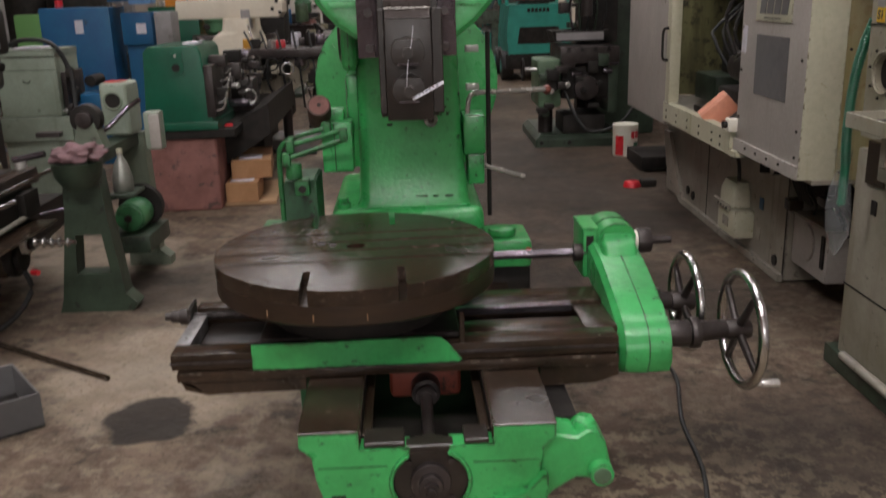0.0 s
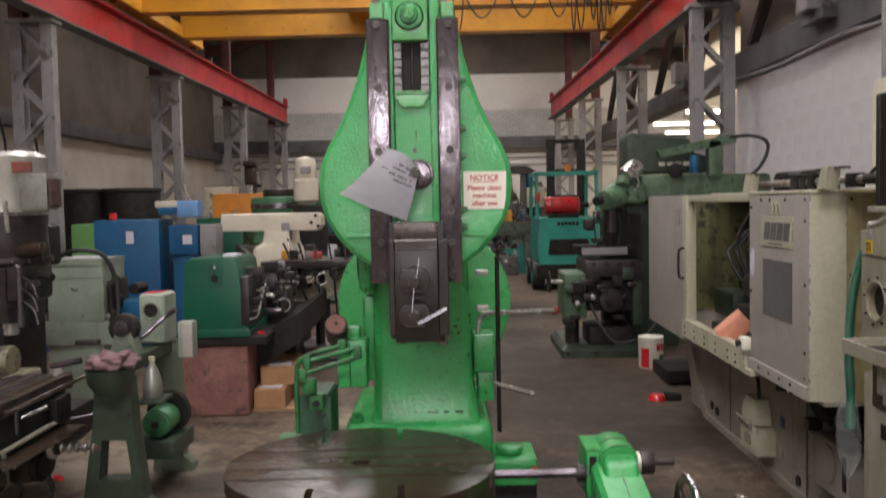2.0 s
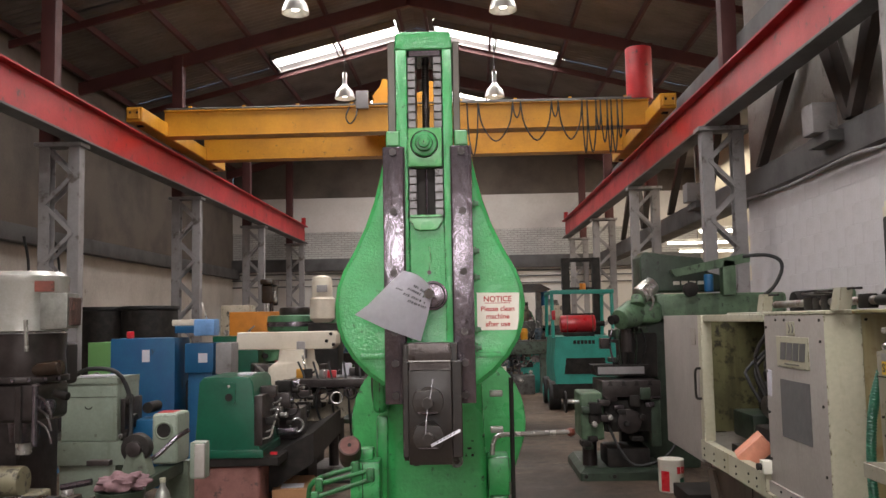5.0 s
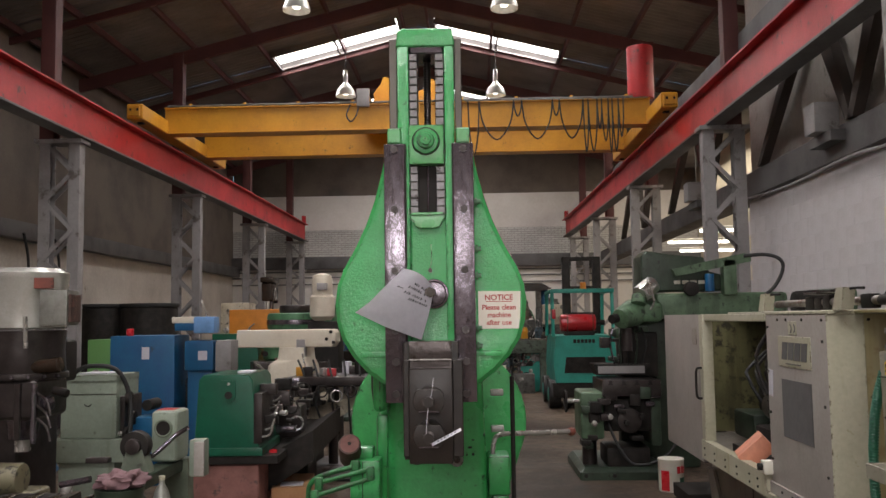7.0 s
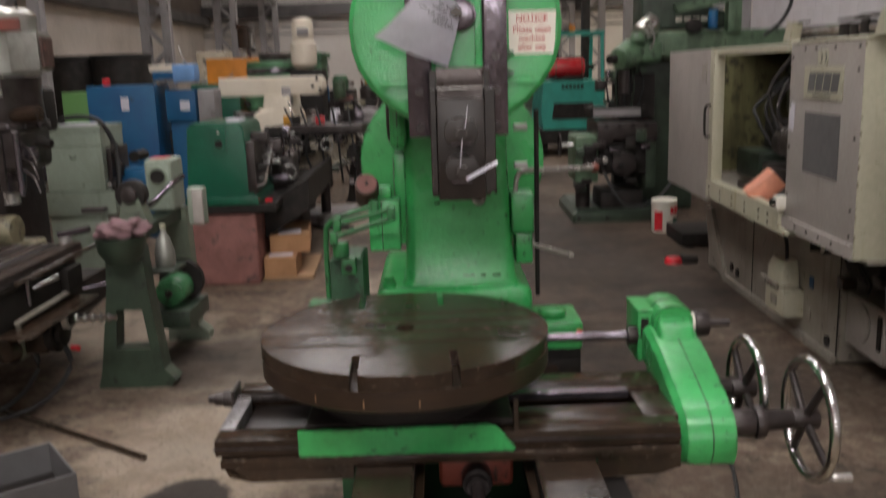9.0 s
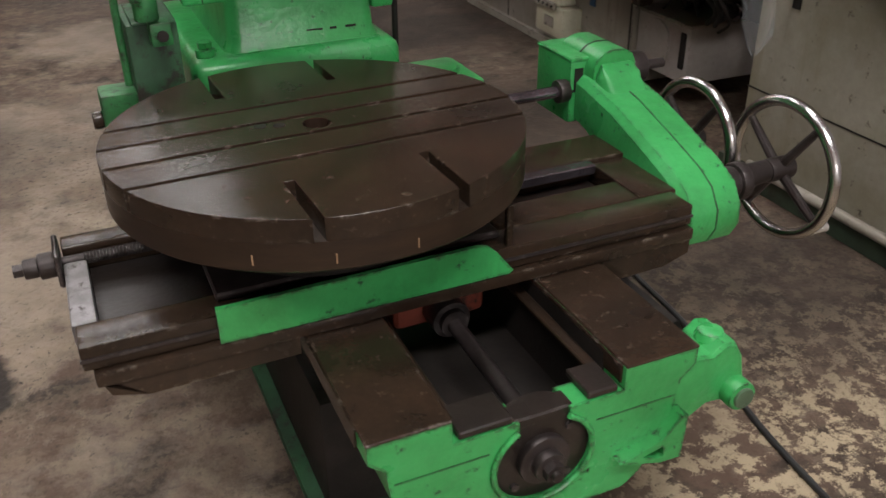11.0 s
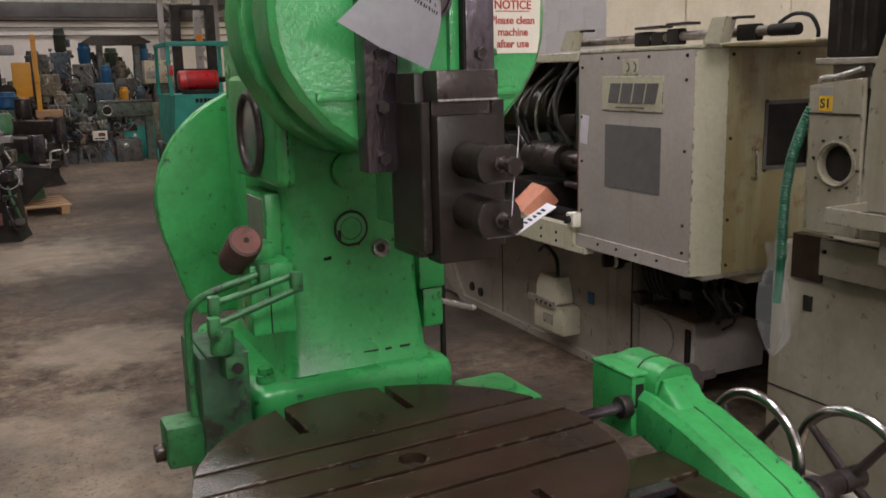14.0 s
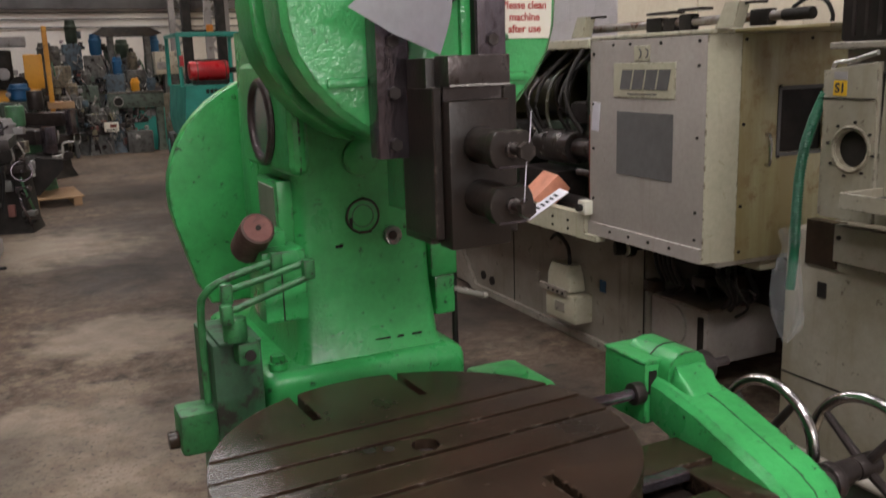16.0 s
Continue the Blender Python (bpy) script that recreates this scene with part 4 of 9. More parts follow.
def make_bed():
    out = [(-0.157, 0.628), (-0.157, 0.592), (-0.128, 0.566), (-0.12, 0.50), (-0.098, 0.43), (-0.07, 0.375), (-0.035, 0.348), (0.335, 0.348), (0.372, 0.375), (0.40, 0.43), (0.43, 0.50), (0.44, 0.566), (0.47, 0.592), (0.47, 0.628)]
    ch = [(0.318, 0.628), (0.318, 0.44), (-0.012, 0.44), (-0.012, 0.628)]
    arc = [(0.16 + 0.097 * math.cos(radians(a)), 0.487 + 0.090 * math.sin(radians(a))) for a in range(60, -241, -12)]
    front = [(0.318, 0.628), (0.318, 0.582), (arc[0][0], 0.582)] + arc + [(arc[-1][0], 0.582), (-0.012, 0.582), (-0.012, 0.628)]
    bm = B()
    slab(bm, out + front, [], "y", -0.41, -0.35)
    slab(bm, out + ch, [], "y", -0.35, 1.0)
    bed = part("bed", bm, GREEN, slotter, "bright green cast bed with sloping flanks")
    bm = B()
    box(bm, -0.159, -0.012, -0.412, 0.90, 0.628, 0.634, 0.002, 1)
    part("way", bm, BROWN, slotter, "oily brown flat way")
    part("way_edge", slab(B(), [(-0.157, 0.628), (-0.157, 0.592), (-0.128, 0.566), (-0.132, 0.563), (-0.161, 0.590), (-0.161, 0.628)], [], "y", -0.36, 0.90), BROWN, slotter, "oily brown way edge")
    part("way", box(B(), 0.318, 0.472, -0.412, 0.90, 0.628, 0.634, 0.002, 1), BROWN, slotter, "oily brown flat way")
    for x0, x1 in ((-0.010, 0.085), (0.235, 0.316)):
        edge = (0.289, 0.3135) if x0 > 0 else (-0.0075, 0.017)
        part("ledge", box(B(), edge[0], edge[1], -0.345, 0.88, 0.578, 0.590, 0.003, 1), BROWN_RIM, slotter, "dark oily inner ledge")
        # added black sheets put the dark of the open channel into the colour
        part("channel_dark_sheet", box(B(), 0.3135 if x0 > 0 else -0.012, 0.318 if x0 > 0 else -0.0075, -0.345, 0.88, 0.443, 0.622), BLACK, slotter, "black sheet along the channel side")
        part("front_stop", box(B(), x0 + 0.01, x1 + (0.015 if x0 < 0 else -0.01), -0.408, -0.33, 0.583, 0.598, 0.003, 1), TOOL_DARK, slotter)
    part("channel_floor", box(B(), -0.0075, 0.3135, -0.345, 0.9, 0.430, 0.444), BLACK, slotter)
    ring_rim = B()
    tube(ring_rim, [(0.16 + 0.098 * math.cos(radians(a)), -0.413, 0.487 + 0.091 * math.sin(radians(a))) for a in range(62, -243, -20)], 0.006, 8, 2)
    part("recess_rim", ring_rim, GREEN, slotter)
    part("bearing_plate", rod(B(), (0.16, -0.402, 0.487), (0.16, -0.35, 0.487), 0.0985, seg=40), TOOL_DARK, slotter, "dark oily bearing plate")
    part("bearing_bridge", box(B(), 0.10, 0.22, -0.405, -0.36, 0.56, 0.584, 0.004, 1), TOOL_DARK, slotter)
    bm = B()
    rod(bm, (0.16, -0.42, 0.487), (0.16, -0.40, 0.487), 0.050, seg=28, bevel=0.005)
    rod(bm, (0.16, -0.44, 0.487), (0.16, -0.42, 0.487), 0.03, seg=24, bevel=0.004)
    hexbolt(bm, (0.16, -0.44, 0.487), (0, -1, 0), 0.02, 0.016)
    rod(bm, (0.16, -0.466, 0.487), (0.16, -0.452, 0.487), 0.011, seg=16, bevel=0.003)
    part("screw_nut", bm, DARK_STEEL, slotter)
    for k in range(4):
        a = radians(45 + 90 * k)
        part("bearing_bolt", rod(B(), (0.16 + 0.074 * math.cos(a), -0.409, 0.487 + 0.074 * math.sin(a)), (0.16 + 0.074 * math.cos(a), -0.401, 0.487 + 0.074 * math.sin(a)), 0.008, seg=6), DARK_STEEL, slotter)
    part("feed_screw", rod(B(), (0.16, -0.36, 0.53), (0.16, 0.1, 0.54), 0.017, seg=20), DARK_STEEL, slotter, "grey steel cross-feed screw")
    bm = B()
    rod(bm, (0.16, -0.03, 0.54), (0.16, 0.05, 0.54), 0.042, seg=24, bevel=0.006)
    rod(bm, (0.16, -0.045, 0.54), (0.16, -0.03, 0.54), 0.03, seg=24)
    part("screw_collar", bm, DARK_STEEL, slotter)
    part("nut_block", box(B(), 0.055, 0.265, 0.03, 0.16, 0.50, 0.595, 0.022, 3), RED_PRIMER, slotter, "dull red primed nut housing")
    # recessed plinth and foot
    part("plinth", box(B(), -0.115, 0.365, 0.05, 1.0, 0.03, 0.352, 0.01), BLACK, slotter, "dark recessed plinth")
    part("foot", box(B(), -0.15, 0.20, 0.015, 1.0, 0.0, 0.032, 0.008), SUMP_GREEN, slotter)
    # lug and bracket on the flank
    lug = [(0.44, 0.60), (0.472, 0.592), (0.525, 0.582), (0.55, 0.60), (0.578, 0.594), (0.598, 0.56), (0.612, 0.50), (0.605, 0.465), (0.583, 0.456), (0.557, 0.463), (0.525, 0.466), (0.468, 0.431), (0.444, 0.405), (0.425, 0.41), (0.43, 0.5)]
    lug_part = part("lug", slab(B(), lug, [], "y", -0.30, -0.395, 0.014), GREEN, slotter, "green cast lug with a bolt eye")
    part("knob", spin(B(), [(0.012, 0.0), (0.026, 0.004), (0.03, 0.02), (0.024, 0.034), (0.008, 0.04)], 20, Matrix.Translation((0.553, -0.345, 0.568))), GREEN, lug_part)
    part("boss", rod(B(), (0.583, -0.425, 0.488), (0.583, -0.28, 0.488), 0.031, seg=24, bevel=0.005), GREEN, lug_part)
    bm = B()
    rod(bm, (0.583, -0.432, 0.488), (0.583, -0.424, 0.488), 0.022, seg=20, bevel=0.003)
    part("bolt", bm, MID_GREEN, lug_part)
    part("bracket", slab(B(), [(0.308, 0.433), (0.395, 0.458), (0.435, 0.50), (0.449, 0.50), (0.443, 0.403), (0.397, 0.405)], [[(0.355, 0.432), (0.40, 0.443), (0.405, 0.418), (0.39, 0.417)]], "y", -0.435, -0.40), GREEN, slotter)
    for x0, x1 in ((-0.115, 0.055), (0.265, 0.432)):
        part("groove_line", box(B(), x0, x1, -0.4115, -0.409, 0.534, 0.537), GREEN_PIPE, slotter)
    part("paint_chip", box(B(), -0.085, -0.05, -0.412, -0.409, 0.452, 0.459, 0, 1, Matrix.Rotation(0.0, 4, "Y")), BLACK, slotter)
    bm = B()
    slab(bm, [(0.475, 0.57), (0.55, 0.57), (0.57, 0.52), (0.54, 0.49), (0.475, 0.48)], [], "y", -0.26, 0.25, 0.02)
    part("drive_housing", bm, BLACK, slotter, "dark oily drive housing beside the bed")
    part("way_flank", box(B(), -0.0118, -0.008, -0.40, 0.9, 0.593, 0.629), BROWN, slotter)
    part("way_flank", box(B(), 0.314, 0.3178, -0.40, 0.9, 0.593, 0.629), BROWN, slotter)


make_bed()


def make_saddle():
    bm = B()
    box(bm, -0.52, 0.70, -0.095, 0.33, 0.636, 0.664, 0.006)
    s = part("saddle", bm, BROWN, slotter, "oily brown cross slide")
    bm = B()
    slab(bm, [(-0.52, 0.66), (-0.50, 0.612), (-0.44, 0.595), (-0.17, 0.598), (-0.17, 0.634), (-0.52, 0.64)], [], "y", -0.088, 0.32, 0.004)
    part("skirt", bm, BROWN, s)
    bm = B()
    slab(bm, [(0.48, 0.634), (0.48, 0.575), (0.64, 0.58), (0.70, 0.60), (0.70, 0.634)], [], "y", -0.085, 0.32, 0.004)
    part("skirt", bm, BROWN, s)
    part("front_way", box(B(), -0.535, 0.70, -0.082, -0.005, 0.667, 0.714, 0.005), BROWN, s)
    part("front_way_lip", box(B(), -0.537, 0.70, -0.086, -0.08, 0.686, 0.692), DARK_STEEL, s)
    part("rear_way", box(B(), -0.30, 0.72, 0.20, 0.33, 0.667, 0.722, 0.005), BROWN, s)
    part("rear_way", box(B(), -0.54, -0.302, 0.275, 0.33, 0.667, 0.722, 0.005), BROWN, s)
    part("top_plate", box(B(), 0.276, 0.618, -0.003, 0.092, 0.669, 0.7125, 0.004), BROWN, s)
    part("cross_bar", box(B(), -0.541, -0.498, -0.003, 0.232, 0.667, 0.712, 0.005), RAM_TOOTH, s, "pale worn steel cross bar")
    part("cross_bar", box(B(), 0.62, 0.715, -0.003, 0.198, 0.667, 0.714, 0.005), BROWN, s)
    part("way_strip", box(B(), 0.22, 0.615, 0.165, 0.197, 0.70, 0.724, 0.003, 1), STEEL, s, "bright worn steel strip")
    part("recess", box(B(), -0.497, 0.618, 0.0, 0.274, 0.664, 0.668), TOOL_DARK, s, "black oily recess between the ways")
    bm = B()
    rod(bm, (-0.60, 0.25, 0.705), (-0.28, 0.25, 0.705), 0.0105, seg=16)
    for k in range(26):
        ring(bm, (-0.50 + k * 0.0062, 0.25, 0.705), (1, 0, 0), 0.0108, 0.0022, 14, 5)
    part("lead_screw", bm, DARK_STEEL, s, "threaded dark steel lead screw")
    bm = B()
    rod(bm, (-0.585, 0.25, 0.705), (-0.552, 0.25, 0.705), 0.026, seg=20, bevel=0.004)
    rod(bm, (-0.612, 0.25, 0.705), (-0.585, 0.25, 0.705), 0.020, seg=20, bevel=0.004)
    hexbolt(bm, (-0.612, 0.25, 0.705), (-1, 0, 0), 0.014, 0.018)
    part("screw_nut", bm, DARK_STEEL, s)
    part("screw_bracket", box(B(), -0.554, -0.543, 0.205, 0.30, 0.672, 0.745, 0.004, 1), DARK_STEEL, s)
    bm = B()
    slab(bm, [(-0.310, 0.667), (0.252, 0.667), (0.262, 0.673), (0.245, 0.695), (0.226, 0.720), (0.208, 0.736), (0.185, 0.742), (-0.310, 0.738)], [], "y", -0.098, -0.088)
    part("cover_strip", bm, GREEN, slotter, "bright green sheet cover along the slide")
    part("scale_arm", box(B(), 0.258, 0.272, -0.075, -0.06, 0.68, 0.80, 0.002, 1), BROWN, s)
    bm = B()
    box(bm, 0.03, 0.18, -0.03, 0.2, 0.716, 0.728)
    box(bm, -0.30, 0.26, -0.04, 0.18, 0.7165, 0.732, 0.004, 1)
    part("table_slide", bm, DARK_STEEL, s)


make_saddle()


def make_table():
    t = part("rotary_table", spin(B(), [(0.355, 0.824), (0.405, 0.827), (0.410, 0.832), (0.410, 0.884)], 96, Matrix.Translation((-0.03, 0.19, 0))), BROWN_RIM, slotter, "large round brown steel rotary table with slots")
    part("turntable_base", spin(B(), [(0.262, 0.733), (0.265, 0.74), (0.265, 0.775), (0.285, 0.790), (0.285, 0.826)], 64, Matrix.Translation((-0.03, 0.19, 0))), BLACK, t)
    R, w = 0.4105, 0.0055
    grooves = (-0.143, -0.043, 0.050, 0.142)
    tilt = Matrix.Translation((-0.03, 0.19, 0)) @ Matrix.Rotation(radians(2.0), 4, "Z")
    edges = [-R] + [g for g in grooves] + [R]
    notch = {0: ((-0.129, -0.235), (0.126, -0.228)), 4: ((-0.136, 0.228), (0.115, 0.235))}
    bm = B()
    for k in range(5):
        lo = edges[k] + (w if k else 0.0)
        hi = edges[k + 1] - (w if k < 4 else 0.0)
        pts = []

        def xr(y):
            return math.sqrt(max(R * R - y * y, 0))
        n = 30
        if k == 0:
            a0, a1 = math.atan2(hi, -xr(hi)), math.atan2(hi, xr(hi))
            a0 = a0 if a0 > 0 else a0 + 2 * math.pi
            a1 = a1 + 2 * math.pi if a1 <= 0 else a1
            for i in range(n * 2 + 1):
                a = a0 + (a1 - a0) * i / (n * 2)
                p = (R * math.cos(a), R * math.sin(a))
                hit = [s for s in notch[0] if abs(p[0] - s[0]) < 0.012]
                if hit:
                    s = hit[0]
                    if not pts or pts[-1] != ("n", s):
                        for q in ((s[0] - 0.010, -xr(s[0])), (s[0] - 0.010, s[1]), (s[0] + 0.010, s[1]), (s[0] + 0.010, -xr(s[0]))):
                            pts.append(q)
                        pts.append(("n", s))
                else:
                    pts.append(p)
        elif k == 4:
            a0, a1 = math.atan2(lo, xr(lo)), math.atan2(lo, -xr(lo))
            for i in range(n * 2 + 1):
                a = a0 + (a1 - a0) * i / (n * 2)
                p = (R * math.cos(a), R * math.sin(a))
                hit = [s for s in notch[4] if abs(p[0] - s[0]) < 0.012]
                if hit:
                    s = hit[0]
                    if not pts or pts[-1] != ("n", s):
                        for q in ((s[0] + 0.010, xr(s[0])), (s[0] + 0.010, s[1]), (s[0] - 0.010, s[1]), (s[0] - 0.010, xr(s[0]))):
                            pts.append(q)
                        pts.append(("n", s))
                else:
                    pts.append(p)
        else:
            for i in range(13):
                y = lo + (hi - lo) * i / 12
                pts.append((xr(y), y))
            for i in range(13):
                y = hi + (lo - hi) * i / 12
                pts.append((-xr(y), y))
        pts = [p for p in pts if p[0] != "n"]
        holes = [circle(0.0, 0.0, 0.028, 24)] if k == 2 else []
        before = set(bm.verts)
        slab(bm, pts, holes, "z", 0.884, 0.927, 0.0015 if not holes else 0.0)
        bmesh.ops.transform(bm, matrix=tilt, verts=[v for v in bm.verts if v not in before])
    part("tabletop", bm, BROWN, t, "oily brown slotted table surface")
    bm = B()
    rod(bm, (0, 0, 0.885), (0, 0, 0.906), 0.0275, seg=24)
    bmesh.ops.transform(bm, matrix=tilt, verts=bm.verts[:])
    part("centre_plug", bm, DARK_STEEL, t)
    bm = B()
    for s in ((-0.07, 0.018), (-0.105, 0.028)):
        rod(bm, (s[0] - 0.03, 0.19 + s[1], 0.9255), (s[0] - 0.03, 0.19 + s[1], 0.9275), 0.012, seg=16)
    part("plug", bm, DARK_STEEL, t)
    for a in (-122, -103, -83.5):
        ca, sa = math.cos(radians(a)), math.sin(radians(a))
        mm = Matrix.Translation((-0.03 + 0.4105 * ca, 0.19 + 0.4105 * sa, 0.852)) @ Matrix.Rotation(radians(a), 4, "Z")
        part("index_mark", box(B(), -0.001, 0.0009, -0.0013, 0.0013, -0.009, 0.009, 0, 1, mm), WOOD, t, "yellow painted index mark")


make_table()


def wheel(name, c, R, parent, handle_angle=None):
    w = part(name, ring(B(), c, (1, 0, 0), R, 0.015, 48, 12), CHROME, parent, "chromed handwheel rim with dark spokes")
    c = Vector(c)
    part("hub", rod(B(), c + Vector((-0.05, 0, 0)), c + Vector((0.025, 0, 0)), 0.03, seg=20, bevel=0.005), DARK_STEEL, w)
    for k in range(4):
        a = radians(35 + 90 * k)
        d = Vector((0, math.cos(a), math.sin(a)))
        part("spoke", rod(B(), c + d * 0.02 + Vector((-0.01, 0, 0)), c + d * (R - 0.008), 0.013, 0.010, seg=10), DARK_STEEL, w)
    if handle_angle is not None:
        a = radians(handle_angle)
        d = Vector((0, math.cos(a), math.sin(a)))
        bm = B()
        p = c + d * R
        rod(bm, p, p + Vector((0.03, 0, 0)), 0.008, seg=12)
        rod(bm, p + Vector((0.03, 0, 0)), p + Vector((0.085, 0, 0)), 0.011, 0.014, seg=14, bevel=0.004)
        part("handle", bm, BRIGHT, w, "bright steel turning handle")
    return w


def tapered(bm, y0, y1, rows, bevel=0.03):
    """A casting whose width changes with height: rows of z, x0, x1, front y."""
    rings = []
    for z, x0, x1, yf in rows:
        rings.append([bm.verts.new(p) for p in ((x0, yf, z), (x1, yf, z), (x1, y1, z), (x0, y1, z))])
    for a, b in zip(rings, rings[1:]):
        for k in range(4):
            bm.faces.new((a[k], a[(k + 1) % 4], b[(k + 1) % 4], b[k]))
    bm.faces.new(rings[0][::-1])
    bm.faces.new(rings[-1])
    bmesh.ops.recalc_face_normals(bm, faces=bm.faces[:])
    if bevel:
        es = [e for e in bm.edges if abs((e.verts[0].co - e.verts[1].co).normalized().z) > 0.6]
        bmesh.ops.bevel(bm, geom=es, offset=bevel, segments=4, affect="EDGES", profile=0.5)
    return bm


def make_feed():
    arm = [(0.45, 0.842), (0.40, 0.84), (0.27, 0.815), (0.14, 0.775), (0.03, 0.738), (-0.02, 0.71), (-0.05, 0.665), (-0.052, 0.62), (-0.03, 0.578), (0.02, 0.556), (0.07, 0.565), (0.20, 0.625), (0.38, 0.70), (0.45, 0.715)]
    g = part("feed_gearbox", slab(B(), arm[::-1], [], "x", 0.862, 0.712, 0.042), GREEN, slotter, "bright green cast feed gearbox arm")
    part("arm_flange", slab(B(), [(0.2 + (y - 0.2) * 1.006, 0.69 + (z - 0.69) * 1.014) for y, z in arm[::-1]], [], "x", 0.800, 0.796), GREEN_PIPE, g, "thin seam between the two arm castings")
    part("rear_block", box(B(), 0.70, 0.795, 0.435, 0.605, 0.715, 0.882, 0.008), GREEN, g)
    part("block_lid", box(B(), 0.698, 0.80, 0.432, 0.607, 0.876, 0.886, 0.003, 1), GREEN, g)
    hump = [(0.742, 0.74), (0.742, 0.862), (0.750, 0.885), (0.770, 0.902), (0.795, 0.908), (0.83, 0.906), (0.853, 0.893), (0.865, 0.868), (0.865, 0.74)]
    part("hump", slab(B(), hump, [], "y", 0.395, 0.575, 0.016), GREEN, g, "rounded green bearing housing")
    part("hump_root", tapered(B(), 0, 0.40, [(0.78, 0.738, 0.860, 0.26), (0.845, 0.744, 0.858, 0.34), (0.875, 0.758, 0.848, 0.385)], 0.02), GREEN, g)
    part("gasket", slab(B(), [(0.80 + (x - 0.80) * 1.012, 0.80 + (z - 0.80) * 1.012) for x, z in hump[1:-1]], [], "y", 0.474, 0.479), BLACK, g)
    part("slot", box(B(), 0.711, 0.7345, 0.4305, 0.4325, 0.80, 0.86), BLACK, g)
    for y, z in ((0.40, 0.74), (0.25, 0.67), (0.10, 0.61), (0.02, 0.69), (0.16, 0.735), (0.34, 0.79)):
        part("cover_bolt", rod(B(), (0.86, y, z), (0.868, y, z), 0.009, seg=6), GREEN, g)
    bm = B()
    rod(bm, (0.30, 0.45, 0.80), (0.73, 0.45, 0.80), 0.0155, seg=18)
    part("feed_shaft", bm, STEEL, slotter, "long bare steel feed shaft")
    part("shaft_collar", rod(B(), (0.67, 0.45, 0.80), (0.70, 0.45, 0.80), 0.03, seg=22, bevel=0.004), DARK_STEEL, slotter)
    bm = B()
    rod(bm, (0.86, 0.46, 0.83), (0.885, 0.46, 0.83), 0.035, seg=22, bevel=0.004)
    part("shaft_bush", bm, WHITE, slotter, "pale bush around the shaft end")
    bm = B()
    rod(bm, (0.885, 0.46, 0.83), (0.93, 0.46, 0.83), 0.042, seg=22, bevel=0.006)
    rod(bm, (0.93, 0.46, 0.83), (1.00, 0.46, 0.83), 0.013, seg=14)
    part("shaft_end", bm, DARK_STEEL, slotter)
    bm = B()
    rod(bm, (0.862, 0.06, 0.645), (0.878, 0.06, 0.645), 0.052, seg=28, bevel=0.006)
    part("brass_collar", bm, WOOD, slotter, "yellowed collar on the gearbox")
    bm = B()
    rod(bm, (0.88, 0.08, 0.648), (0.95, 0.08, 0.648), 0.04, seg=24, bevel=0.008)
    rod(bm, (0.95, 0.08, 0.648), (0.98, 0.08, 0.648), 0.047, seg=24, bevel=0.008)
    rod(bm, (0.98, 0.09, 0.648), (1.10, 0.10, 0.648), 0.032, 0.026, seg=24)
    part("wheel_shaft", bm, DARK_STEEL, slotter)
    wheel("handwheel", (1.115, 0.095, 0.648), 0.168, slotter, 235)
    bm = B()
    rod(bm, (0.70, 0.33, 0.66), (0.99, 0.33, 0.66), 0.03, seg=20, bevel=0.005)
    rod(bm, (0.88, 0.33, 0.66), (0.93, 0.33, 0.66), 0.045, seg=20, bevel=0.005)
    part("wheel_shaft", bm, DARK_STEEL, slotter)
    wheel("handwheel", (1.015, 0.32, 0.66), 0.150, slotter, None)
    # feed drive behind the table
    f = part("feed_drive", box(B(), 0.40, 0.56, 0.62, 0.86, 0.70, 0.80, 0.02), GREEN, slotter, "green feed drive block behind the table")
    part("dome", rod(B(), (0.46, 0.70, 0.80), (0.46, 0.70, 0.83), 0.05, seg=20, bevel=0.012), GREEN, f)
    part("red_knob", rod(B(), (0.545, 0.60, 0.76), (0.545, 0.62, 0.76), 0.014, seg=14), RED, f)
    part("pedestal", box(B(), 0.39, 0.56, 0.66, 0.95, 0.40, 0.70, 0.02), BLACK, f)


make_feed()


